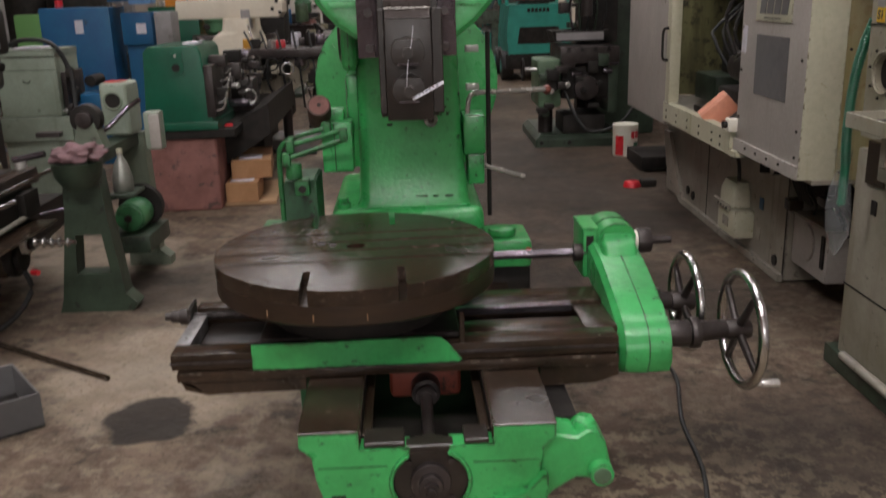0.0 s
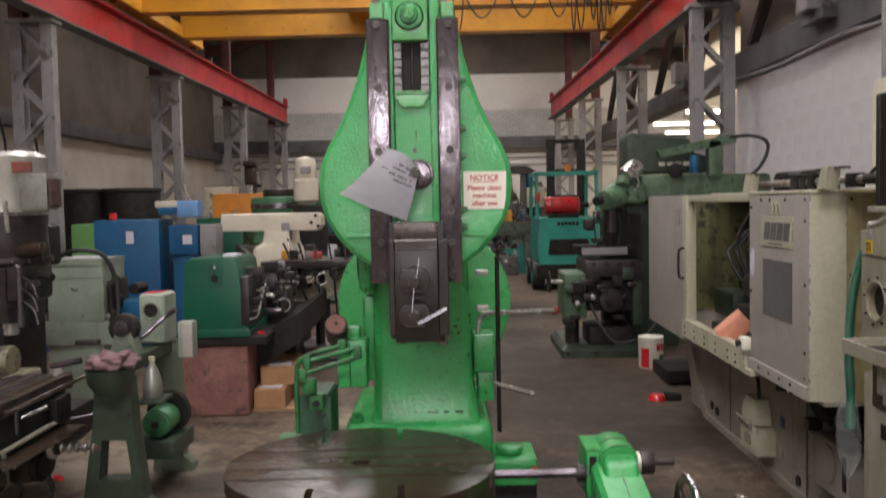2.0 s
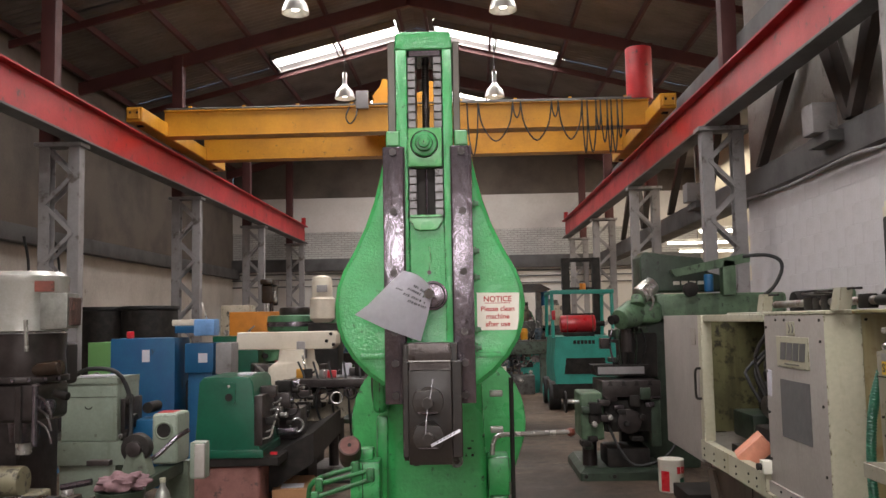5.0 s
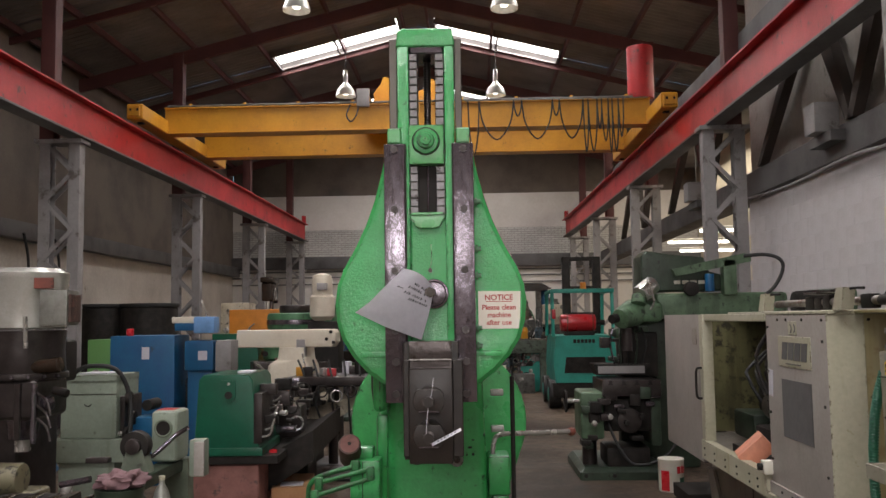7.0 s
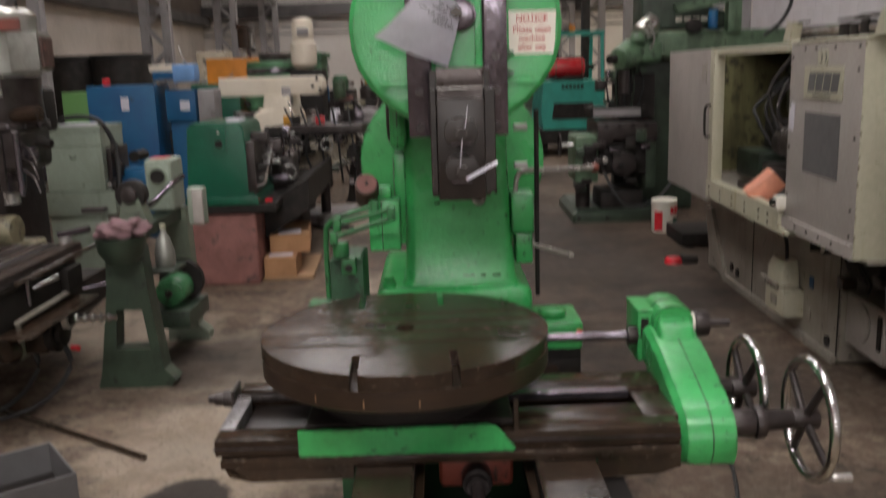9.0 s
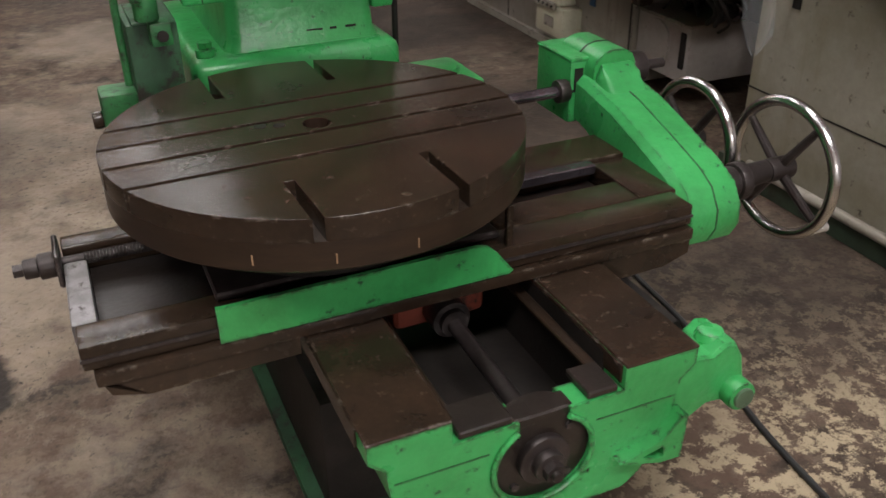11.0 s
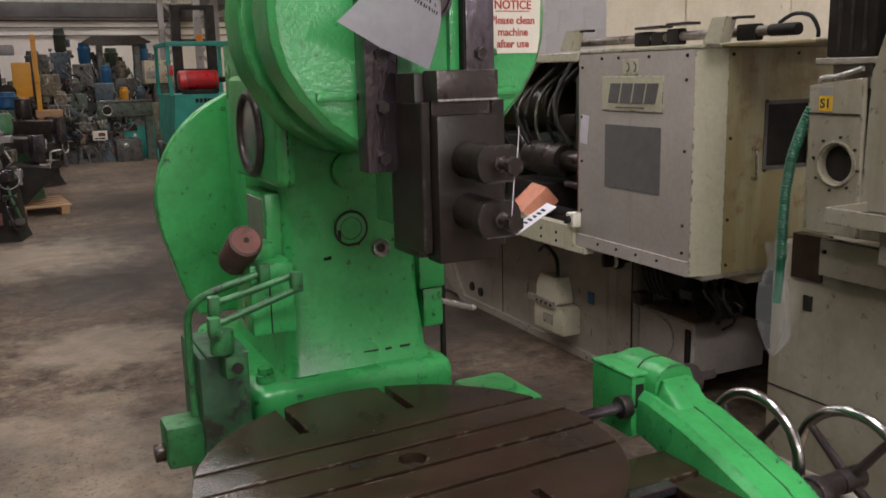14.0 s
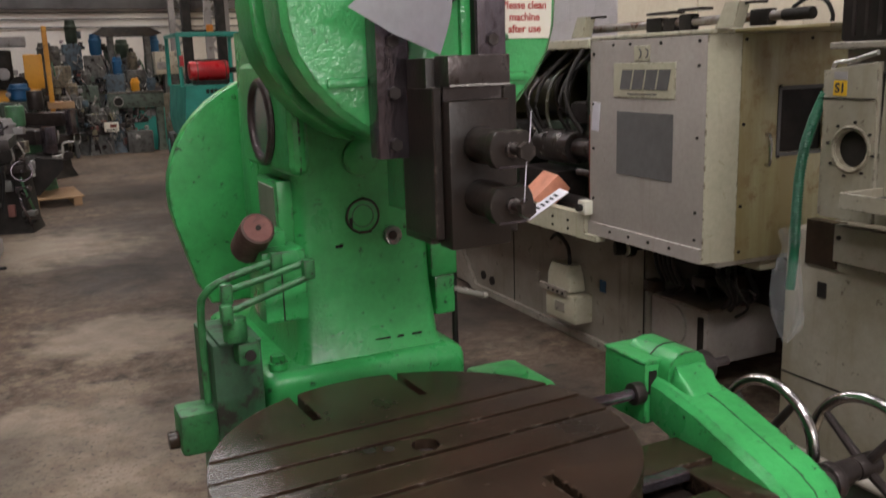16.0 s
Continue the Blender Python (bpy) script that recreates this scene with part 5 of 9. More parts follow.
def make_frame_casting():
    part("column", tapered(B(), 0, 1.50, [(0.83, -0.085, 0.385, 0.895), (0.895, -0.052, 0.36, 0.922), (1.05, -0.046, 0.345, 0.93), (1.40, -0.044, 0.332, 0.93), (1.60, -0.04, 0.325, 0.90), (1.75, -0.04, 0.32, 0.80)], 0.04), GREEN, slotter, "bright green tapered cast column")
    bm = B()
    box(bm, -0.165, 0.415, 0.86, 1.62, 0.0, 0.868, 0.05, 5)
    part("base", bm, GREEN, slotter, "bright green cast base with rounded shoulders")
    for x0, w in ((0.03, 0.02), (0.065, 0.03), (0.11, 0.012), (0.16, 0.045), (0.225, 0.02), (0.27, 0.03)):
        part("paint_chip", box(B(), x0, x0 + w, 0.921, 0.9275, 0.899 + 0.0005 * (w * 1000 % 5), 0.906), BLACK, slotter)
    bm = B()
    rod(bm, (-0.115, 0.93, 0.865), (-0.115, 0.93, 0.888), 0.026, seg=18, bevel=0.003)
    hexbolt(bm, (-0.115, 0.93, 0.888), (0, 0, 1), 0.02, 0.018)
    part("bolt", bm, GREEN, slotter)
    # head: pear-shaped casting that carries the ram
    half = [(0.158, 2.33), (0.172, 2.26), (0.195, 2.17), (0.225, 2.085), (0.265, 2.00), (0.305, 1.93), (0.328, 1.87), (0.336, 1.81), (0.330, 1.74), (0.312, 1.68), (0.275, 1.62), (0.225, 1.565), (0.17, 1.525), (0.12, 1.50)]
    cx = 0.146
    out = [(cx + x, z - 0.023) for x, z in half] + [(cx - x, z - 0.023) for x, z in half[::-1]]
    face = [(cx + (x - cx) * 0.972, 1.86 + (z - 1.86) * 0.975) for x, z in out]
    head = part("head", slab(B(), face, [], "y", 0.592, 0.475, 0.036), GREEN_HEAD, slotter, "glossy green pear-shaped head casting")
    small = [(cx + (x - cx) * 0.85, 1.83 + (z - 1.83) * 0.85) for x, z in out]
    part("groove", slab(B(), small, [], "y", 0.592, 0.664), GROOVE, head, "dark rusty gap round the head")
    part("rear_shell", slab(B(), out, [], "y", 0.79, 0.664, 0.014), GREEN, head)
    tail = [(cx + (x - cx) * 0.8, 1.85 + (z - 1.85) * 0.9) for x, z in out]
    part("neck", slab(B(), tail, [], "y", 0.78, 1.10, 0.05), GREEN, head)
    for sx in (-1, 1):
        a, b = sorted((cx + sx * 0.15, cx + sx * 0.238))
        part("ridge", box(B(), a, b, 0.466, 0.48, 1.602, 1.622, 0.007), GREEN_HEAD, head)
    # guide strips
    for x0, x1 in ((-0.004, 0.066), (0.228, 0.297)):
        g = part("guide_strip", box(B(), x0, x1, 0.42, 0.474, 1.455, 2.318, 0.004), STEEL, slotter, "scraped grey steel guide strip")
        xm = (x0 + x1) / 2
        for z in (2.298, 2.095, 1.891, 1.692, 1.589, 1.484):
            bm = B()
            hexbolt(bm, (xm, 0.42, z), (0, -1, 0), 0.0135, 0.010)
            part("bolt", bm, DARK_STEEL, g)
        part("pad", box(B(), x0 + 0.012, x1 - 0.012, 0.425, 0.46, 2.32, 2.372, 0.004, 1), GREEN_LIGHT, g)
        inner = x1 if x0 < 0.1 else x0
        part("gib", box(B(), inner - 0.004, inner + 0.004, 0.424, 0.46, 1.455, 2.318), BLACK, g)
    for z in (2.122, 1.962, 1.872, 1.697, 1.637):
        bm = B()
        rod(bm, (0.296, 0.452, z), (0.318, 0.452, z), 0.008, seg=6)
        rod(bm, (0.300, 0.452, z), (0.307, 0.452, z), 0.014, seg=6, bevel=0.002)
        part("set_screw", bm, GREEN_OLD, slotter)


make_frame_casting()


def make_ram():
    d = RAM_DZ
    r = part("ram", tapered(B(), 0, 0.60, [(1.30 + d, 0.083, 0.216, 0.458), (1.64 + d, 0.083, 0.216, 0.456), (2.05 + d, 0.083, 0.200, 0.456)], 0.004), GREEN_HEAD, slotter, "green sliding ram with toothed upper part")
    for x0, x1 in ((0.041, 0.082), (0.201, 0.236)):
        part("cheek", box(B(), x0, x1, 0.444, 0.60, 1.62 + d, 2.655 + d, 0.008), GREEN_HEAD, r)
    for x0, x1 in ((0.012, 0.040), (0.237, 0.262)):
        part("guide_face", box(B(), x0, x1, 0.48, 0.60, 1.66 + d, 2.668 + d, 0.003, 1), RAM_EDGE, r, "dull grey-brown machined guide face")
    part("cap", slab(B(), [(0.038, 2.628 + d), (0.239, 2.628 + d), (0.233, 2.682 + d), (0.216, 2.692 + d), (0.060, 2.692 + d), (0.043, 2.682 + d)], [], "y", 0.60, 0.440, 0.008), GREEN_HEAD, r)
    part("cap_stud", box(B(), 0.205, 0.232, 0.50, 0.54, 2.69 + d, 2.712 + d, 0.004, 1), DARK_STEEL, r)
    part("rack_top", box(B(), 0.084, 0.199, 0.452, 0.60, 2.606 + d, 2.634 + d, 0.004, 1), STEEL, r)
    for x0, x1, tip in ((0.083, 0.108, 0.110), (0.173, 0.200, 0.171)):
        part("rack_back", box(B(), x0, x1, 0.458, 0.60, 2.05 + d, 2.606 + d), RAM_EDGE, r)
        for k in range(20):
            z = 2.052 + d + k * 0.0278
            part("tooth", box(B(), min(x0, tip), max(x1, tip), 0.449, 0.459, z, z + 0.0245, 0.002, 1), RAM_TOOTH, r)
    bm = B()
    rod(bm, (0.141, 0.56, 2.03 + d), (0.141, 0.56, 2.62 + d), 0.011, seg=14)
    for k in range(60):
        rod(bm, (0.141, 0.56, 2.05 + d + k * 0.0095), (0.141, 0.56, 2.055 + d + k * 0.0095), 0.014, 0.012, seg=14)
    part("ram_screw", bm, DARK_STEEL, r)
    # black sheet before the head stands in for the slot's dark depth
    part("slot_dark_sheet", box(B(), 0.108, 0.173, 0.4665, 0.4735, 2.05 + d, 2.225 + d), BLACK, r)
    part("screw_end", rod(B(), (0.143, 0.462, 2.05 + d), (0.143, 0.462, 2.222 + d), 0.0045, seg=10), STEEL, r)
    b = part("boss_block", box(B(), 0.081, 0.198, 0.424, 0.56, 2.219 + d, 2.353 + d, 0.006), GREEN_LIGHT, r)
    zb = 2.296 + d
    part("boss_groove", ring(B(), (0.138, 0.424, zb), (0, 1, 0), 0.0455, 0.0022, 40, 6), BLACK, b)
    bm = B()
    rod(bm, (0.138, 0.414, zb), (0.138, 0.426, zb), 0.043, seg=32, bevel=0.004)
    rod(bm, (0.138, 0.396, zb), (0.138, 0.414, zb), 0.029, seg=28, bevel=0.006)
    rod(bm, (0.138, 0.384, zb), (0.138, 0.396, zb), 0.019, seg=24, bevel=0.004)
    part("boss", bm, GREEN, b)
    part("lock_bolt", rod(B(), (0.138, 0.379, zb), (0.138, 0.3845, zb), 0.010, seg=20, bevel=0.002), GREEN_LIGHT, b)
    part("centre_hole", rod(B(), (0.138, 0.3784, zb), (0.138, 0.3795, zb), 0.003, seg=12), BLACK, b)
    sh = slab(B(), [(0.084, 2.036 + d), (0.084, 2.05 + d), (0.199, 2.05 + d), (0.199, 2.036 + d), (0.190, 2.028 + d), (0.183, 2.012 + d), (0.172, 2.004 + d), (0.111, 2.004 + d), (0.100, 2.012 + d), (0.093, 2.028 + d)], [], "y", 0.457, 0.436, 0.003)
    part("shelf", sh, GREEN_LIGHT, r, "light green notched bracket")
    part("shelf_lip", box(B(), 0.086, 0.197, 0.430, 0.457, 2.046 + d, 2.056 + d, 0.003, 1), GREEN_LIGHT, r)
    part("ram_rib", tube(B(), [(0.150, 0.456, 1.95 + d), (0.152, 0.455, 1.90 + d), (0.143, 0.455, 1.862 + d)], 0.0022, 6), GREEN_LIGHT, r)
    part("grub_screw", rod(B(), (0.147, 0.447, 1.862 + d), (0.147, 0.457, 1.862 + d), 0.007, seg=12), OILY_GREEN, r)
    wz = 1.783 + d
    bm = B()
    rod(bm, (0.158, 0.436, wz), (0.158, 0.457, wz), 0.050, seg=36, bevel=0.003)
    w = part("washer_plate", bm, STEEL, r, "round bright steel washer plate")
    part("washer_groove", ring(B(), (0.158, 0.436, wz), (0, 1, 0), 0.041, 0.0022, 36, 6), BLACK, w)
    bm = B()
    hexbolt(bm, (0.147, 0.436, wz + 0.004), (0, -1, 0), 0.0185, 0.062)
    part("clamp_bolt", bm, BROWN, w)
    for x, z in ((0.152, -0.022), (0.152, -0.031)):
        part("grub_screw", rod(B(), (x, 0.433, wz + z), (x, 0.437, wz + z), 0.0035, seg=10), BLACK, w)
    # tool head: stepped block with two round clamp bosses
    top = 1.63 + d
    h = part("tool_head", box(B(), 0.062, 0.236, 0.33, 0.457, top - 0.375, top - 0.004, 0.004), TOOL_DARK, slotter, "dark oily steel tool head with round clamp bosses")
    for x0, x1 in ((0.061, 0.081), (0.217, 0.250)):
        part("side_plate", box(B(), x0, x1, 0.30, 0.45, top - 0.362, top - 0.06, 0.003, 1), TOOL_DARK, h)
    part("top_plate", box(B(), 0.081, 0.217, 0.268, 0.33, top - 0.059, top, 0.004), TOOL_STEEL, h, "worn grey steel top plate")
    # thin bright strip paints the highlight on the top plate's lower edge
    part("plate_edge_glint", box(B(), 0.083, 0.215, 0.2665, 0.2685, top - 0.059, top - 0.055), BRIGHT, h)
    part("recess", box(B(), 0.084, 0.214, 0.300, 0.33, top - 0.086, top - 0.059), TOOL_STEEL, h)
    part("slide_plate", box(B(), 0.081, 0.217, 0.270, 0.33, top - 0.379, top - 0.086, 0.005), TOOL_DARK, h)
    flat = 0.034
    for z in (top - 0.173, top - 0.277):
        bm = B()
        rod(bm, (0.146, 0.165, z), (0.146, 0.272, z), 0.036, seg=32, bevel=0.002)
        c = part("clamp_boss", bm, TOOL_DARK, h)
        out = []
        for k in range(48):
            a = radians(7.5 * k)
            out.append((0.146 + 0.047 * math.cos(a), z + max(-flat, min(flat, 0.047 * math.sin(a)))))
        part("clamp_disc", slab(B(), out, [], "y", 0.170, 0.146, 0.003), TOOL_DARK, c, "thick round steel disc with two flats")
        part("flat_edge", box(B(), 0.117, 0.175, 0.1455, 0.1485, z - flat - 0.0008, z - flat + 0.0035), STEEL, c)
        bm = B()
        rod(bm, (0.146, 0.090, z), (0.146, 0.147, z), 0.0095, seg=16)
        rod(bm, (0.146, 0.138, z), (0.146, 0.147, z), 0.015, seg=18, bevel=0.002)
        part("bolt", bm, TOOL_STEEL, c)
        bm = B()
        hexbolt(bm, (0.146, 0.104, z), (0, -1, 0), 0.0175, 0.015)
        part("nut", bm, TOOL_DARK, c)
    zt = top - 0.277
    tag_m = Matrix.Translation((0.158, 0.118, zt - 0.020)) @ Matrix.Rotation(radians(-27), 4, "Y") @ Matrix.Rotation(radians(10), 4, "X")
    part("tag", box(B(), -0.003, 0.094, -0.014, 0.014, -0.0008, 0.0008, 0, 1, tag_m), PAPER, h, "narrow white paper tag with illegible marks")
    bm = B()
    for k in range(6):
        box(bm, 0.016 + k * 0.011, 0.0215 + k * 0.011, -0.006 + 0.001 * (k % 2), 0.005 + 0.001 * (k % 3), 0.0009, 0.0013, 0, 1, tag_m)
    part("tag_marks", bm, INK, h)
    part("tag_string", tube(B(), [(0.163, 0.105, zt + 0.175), (0.156, 0.100, zt + 0.125), (0.147, 0.096, zt + 0.088), (0.141, 0.094, zt + 0.03), (0.142, 0.100, zt - 0.008), (0.158, 0.112, zt - 0.018)], 0.0011, 6), PAPER, h)



make_ram()


def make_paper():
    """A curled sheet of paper hung on the clamp bolt."""
    d = RAM_DZ
    c = thing("hanging_paper", "curled white paper sheet with handwriting hung on the ram bolt", "paper", slotter.matrix_world.copy())
    tip, top, right, low = Vector((-0.092, 0.352, 1.712)), Vector((0.062, 0.388, 1.866)), Vector((0.160, 0.412, 1.800)), Vector((0.118, 0.376, 1.632))

    def surf(u, v, lift=0.0):
        p = (1 - v) * ((1 - u) * top + u * right) + v * ((1 - u) * tip + u * low)
        bow = -0.022 * math.sin(math.pi * v) - 0.016 * math.sin(math.pi * u) * (1 - 0.4 * v)
        curl = 0.022 * max(0.0, v - 0.72) / 0.28 * max(0.0, 0.45 - u) / 0.45
        edge = 0.012 * math.sin(math.pi * u) * (1 - v) ** 2 + 0.010 * math.sin(math.pi * v) * u ** 3
        return p + Vector((edge * 0.6, bow - curl - lift, edge + curl * 0.5 + d))

    def sheet(u0, u1, v0, v1, n, k, lift, bm, turn=0.0):
        uc, vc = (u0 + u1) / 2, (v0 + v1) / 2
        grid = []
        for i in range(n + 1):
            row = []
            for j in range(k + 1):
                u, v = u0 + (u1 - u0) * i / n - uc, v0 + (v1 - v0) * j / k - vc
                row.append(bm.verts.new(surf(uc + u * math.cos(turn) - v * math.sin(turn), vc + u * math.sin(turn) + v * math.cos(turn), lift)))
            grid.append(row)
        for i in range(n):
            for j in range(k):
                bm.faces.new((grid[i][j], grid[i + 1][j], grid[i + 1][j + 1], grid[i][j + 1]))
        return bm

    bm = sheet(0, 1, 0, 1, 18, 18, 0.0, B())
    bmesh.ops.solidify(bm, geom=bm.faces[:], thickness=0.0008)
    part("sheet", bm, PAPER, c)
    rnd = random.Random(31)
    bm = B()
    for line, (v, start, end) in enumerate(((0.17, 0.46, 0.82), (0.25, 0.42, 0.80), (0.35, 0.40, 0.90), (0.43, 0.55, 0.92))):
        u = start
        while u < end:
            w = rnd.uniform(0.016, 0.034)
            sheet(u, u + w, v - 0.020, v + 0.022, 1, 1, 0.0016, bm, rnd.uniform(-0.5, 0.5)) if rnd.random() > 0.12 else None
            u += w + rnd.uniform(0.012, 0.03)
    for k in range(5):
        sheet(0.20 + 0.03 * k, 0.215 + 0.03 * k, 0.30, 0.325, 1, 1, 0.0016, bm, 0.3)
    part("handwriting", bm, INK, c)
    return c


make_paper()


def make_notice():
    m = slotter.matrix_world @ Matrix.Translation((0.378, 0.4735, 1.757))
    c = thing("notice_sign", "white sticker notice with red lettering on the machine head", "sign", m)
    outline = [(-0.0715, -0.063), (0.062, -0.063), (0.068, -0.03), (0.0715, 0.062), (-0.0715, 0.064)]
    part("backing", slab(B(), outline, [], "y", 0.0008, -0.0008), WHITE, c)
    up = Matrix.Rotation(radians(90), 4, "X")
    for text, z, s in (("NOTICE", 0.041, 0.0262), ("Please clean", 0.008, 0.0238), ("machine", -0.0175, 0.0238), ("after use", -0.043, 0.0238)):
        words(text, s, INK_RED, c, Matrix.Translation((-0.002, -0.0012, z)) @ up, "lettering", 0.0003, bold=0.022)
    part("underline", box(B(), -0.046, 0.041, -0.0014, -0.0009, 0.027, 0.0292), INK_RED, c)
    return c


make_notice()


def make_side_fittings():
    # rear guard disc with a tapering lower part
    out = [(0.143 + 0.40 * math.cos(radians(a)), 1.265 + 0.37 * math.sin(radians(a))) for a in range(-14, 195, 8)] + [(-0.19, 0.97), (-0.15, 0.90), (0.42, 0.90), (0.46, 0.97)]
    g = part("rear_guard", slab(B(), out, [], "y", 1.62, 1.57, 0.010), GREEN, slotter, "green rounded sheet guard behind the column")
    for p in ((-0.17, 1.43), (-0.03, 1.56), (0.42, 1.48)):
        bm = B()
        rod(bm, (p[0], 1.563, p[1]), (p[0], 1.572, p[1]), 0.008, seg=12)
        part("bolt", bm, GREEN, g)
    # side cover with inspection ring, on the flank of the column
    sc = part("side_cover", box(B(), -0.085, -0.03, 0.80, 1.27, 1.385, 1.66, 0.03, 3), GREEN, slotter)
    part("sight_ring", ring(B(), (-0.088, 1.02, 1.51), (1, 0, 0), 0.10, 0.013, 40, 10), DARK_STEEL, sc, "dark ring round an inspection glass")
    part("sight_glass", rod(B(), (-0.09, 1.02, 1.51), (-0.08, 1.02, 1.51), 0.095, seg=36), CHROME, sc)
    nm = part("side_panel", box(B(), -0.082, -0.04, 0.95, 1.14, 1.16, 1.36, 0.006), GREEN, slotter)
    part("plate", box(B(), -0.086, -0.082, 0.97, 1.12, 1.19, 1.345, 0.002, 1), PALE_GREEN2, nm, "dull plate on the side panel")
    bx = part("side_box", box(B(), -0.17, -0.06, 0.80, 0.92, 1.03, 1.21, 0.008), GREEN, slotter)
    part("seam", box(B(), -0.125, -0.122, 0.797, 0.80, 1.035, 1.205), BLACK, bx)
    # oil pipes
    bm = B()
    tube(bm, [(-0.325, 0.80, 0.86), (-0.325, 0.80, 1.08), (-0.31, 0.79, 1.135), (-0.26, 0.78, 1.165), (-0.13, 0.77, 1.20)], 0.0095, 10)
    part("oil_pipe", bm, GREEN_PIPE, slotter)
    part("oil_pipe", tube(B(), [(-0.27, 0.74, 1.145), (-0.18, 0.73, 1.168), (-0.08, 0.72, 1.195)], 0.0085, 10), GREEN_PIPE, slotter)
    part("oil_pipe", tube(B(), [(-0.28, 0.70, 1.105), (-0.18, 0.70, 1.135), (-0.08, 0.70, 1.165)], 0.0085, 10), GREEN_PIPE, slotter)
    for p in ((-0.085, 0.705, 1.18), (-0.145, 0.765, 1.195), (-0.275, 0.735, 1.14), (-0.285, 0.70, 1.10)):
        part("pipe_joint", box(B(), p[0] - 0.014, p[0] + 0.014, p[1] - 0.014, p[1] + 0.014, p[2] - 0.024, p[2] + 0.024, 0.006), GREEN_PIPE, slotter)
    part("oil_cup", rod(B(), (-0.265, 0.72, 1.03), (-0.265, 0.72, 1.085), 0.028, seg=20, bevel=0.005), GREEN_PIPE, slotter)
    lv = part("lubricator", box(B(), -0.265, -0.215, 0.70, 0.76, 0.97, 1.025, 0.006), GREEN_PIPE, slotter)
    part("bore", rod(B(), (-0.238, 0.694, 0.995), (-0.238, 0.70, 0.995), 0.013, seg=16), BLACK, lv)
    part("side_shelf", box(B(), -0.30, -0.20, 0.74, 0.95, 1.012, 1.020, 0.002, 1), SUMP_GREEN, slotter)
    part("sump_panel", box(B(), -0.312, -0.195, 0.765, 1.0, 0.0, 1.01, 0.006), SUMP_GREEN, slotter, "oily green sump panel, darkened for its shade")
    bk = part("drain_block", box(B(), -0.40, -0.31, 0.77, 0.87, 0.745, 0.85, 0.012), GREEN_PIPE, slotter)
    part("drain_cap", rod(B(), (-0.425, 0.81, 0.78), (-0.40, 0.81, 0.78), 0.022, seg=14, bevel=0.004), BROWN, bk)
    # red-brown belt roller
    bm = B()
    rod(bm, (-0.172, 0.805, 1.272), (-0.180, 0.905, 1.205), 0.042, seg=28, bevel=0.007)
    rl = part("belt_roller", bm, ROLLER, slotter, "dark brown roller with a faded red face")
    part("face", rod(B(), (-0.1719, 0.8038, 1.2728), (-0.1724, 0.810, 1.2686), 0.035, seg=28), PINK_BROWN, rl, "faded red face")
    part("roller_bore", rod(B(), (-0.1717, 0.802, 1.2740), (-0.1722, 0.808, 1.2700), 0.007, seg=14), BLACK, rl)
    part("roller_bracket", box(B(), -0.16, -0.09, 0.86, 0.93, 1.20, 1.25, 0.008), GREEN, slotter)
    # front cover plates on the column
    rc = part("round_cover", rod(B(), (0.142, 0.924, 1.252), (0.142, 0.935, 1.252), 0.045, seg=36, bevel=0.003), GREEN, slotter)
    part("cover_ring", ring(B(), (0.142, 0.925, 1.252), (0, 1, 0), 0.045, 0.0035, 40, 8), OILY_GREEN, rc, "chipped ring round the cover")
    part("inner_ring", ring(B(), (0.142, 0.924, 1.252), (0, 1, 0), 0.030, 0.0018, 36, 6), GREEN_OLD, rc)
    part("chip", box(B(), 0.103, 0.112, 0.9225, 0.925, 1.222, 1.250, 0.001, 1), BLACK, rc)
    part("chip", box(B(), 0.128, 0.165, 0.9225, 0.925, 1.205, 1.212, 0.001, 1), BLACK, rc)
    for x, z, w, hh in ((0.268, 1.232, 0.016, 0.008), (0.283, 1.205, 0.010, 0.010), (0.259, 1.205, 0.008, 0.005), (0.282, 1.262, 0.012, 0.004), (0.062, 1.172, 0.020, 0.008), (0.074, 1.176, 0.010, 0.006)):
        part("paint_chip", box(B(), x, x + w, 0.9275, 0.9305, z, z + hh, 0.001, 1), BLACK, slotter)
    part("round_cover", rod(B(), (0.142, 0.915, 1.41), (0.142, 0.935, 1.41), 0.05, seg=32, bevel=0.006), GREEN, slotter)
    bm = B()
    spin(bm, [(0.012, 0.006), (0.024, -0.004), (0.026, 0.0), (0.026, 0.016)], 28, Matrix.Translation((0.225, 0.919, 1.19)) @ Matrix.Rotation(radians(-90), 4, "X"))
    part("plug_ring", bm, BRIGHT, slotter, "bright steel plug")
    part("plug_bore", rod(B(), (0.225, 0.9215, 1.19), (0.225, 0.93, 1.19), 0.0125, seg=18), BROWN, slotter)
    # lever, rod and boxes on the far flank
    part("lever_bracket", box(B(), 0.345, 0.43, 0.94, 1.10, 1.05, 1.20, 0.012), GREEN, slotter)
    part("lever_bracket", box(B(), 0.36, 0.425, 0.95, 1.08, 0.935, 1.05, 0.01), GREEN, slotter)
    lv = part("change_lever", tube(B(), [(0.365, 1.0, 1.19), (0.372, 1.0, 1.25), (0.40, 1.02, 1.272), (0.50, 1.08, 1.268), (0.69, 1.20, 1.258)], 0.010, 12), BRIGHT, slotter, "bent bright steel lever")
    part("knob", spin(B(), [(0.004, -0.018), (0.015, -0.012), (0.019, 0.0), (0.015, 0.013), (0.004, 0.018)], 18, Matrix.Translation((0.702, 1.21, 1.256))), RED_PRIMER, lv, "dark red ball knob")
    part("long_rod", rod(B(), (0.446, 1.0, 0.80), (0.446, 1.0, 1.50), 0.009, seg=12), BLACK, slotter, "long black control rod")
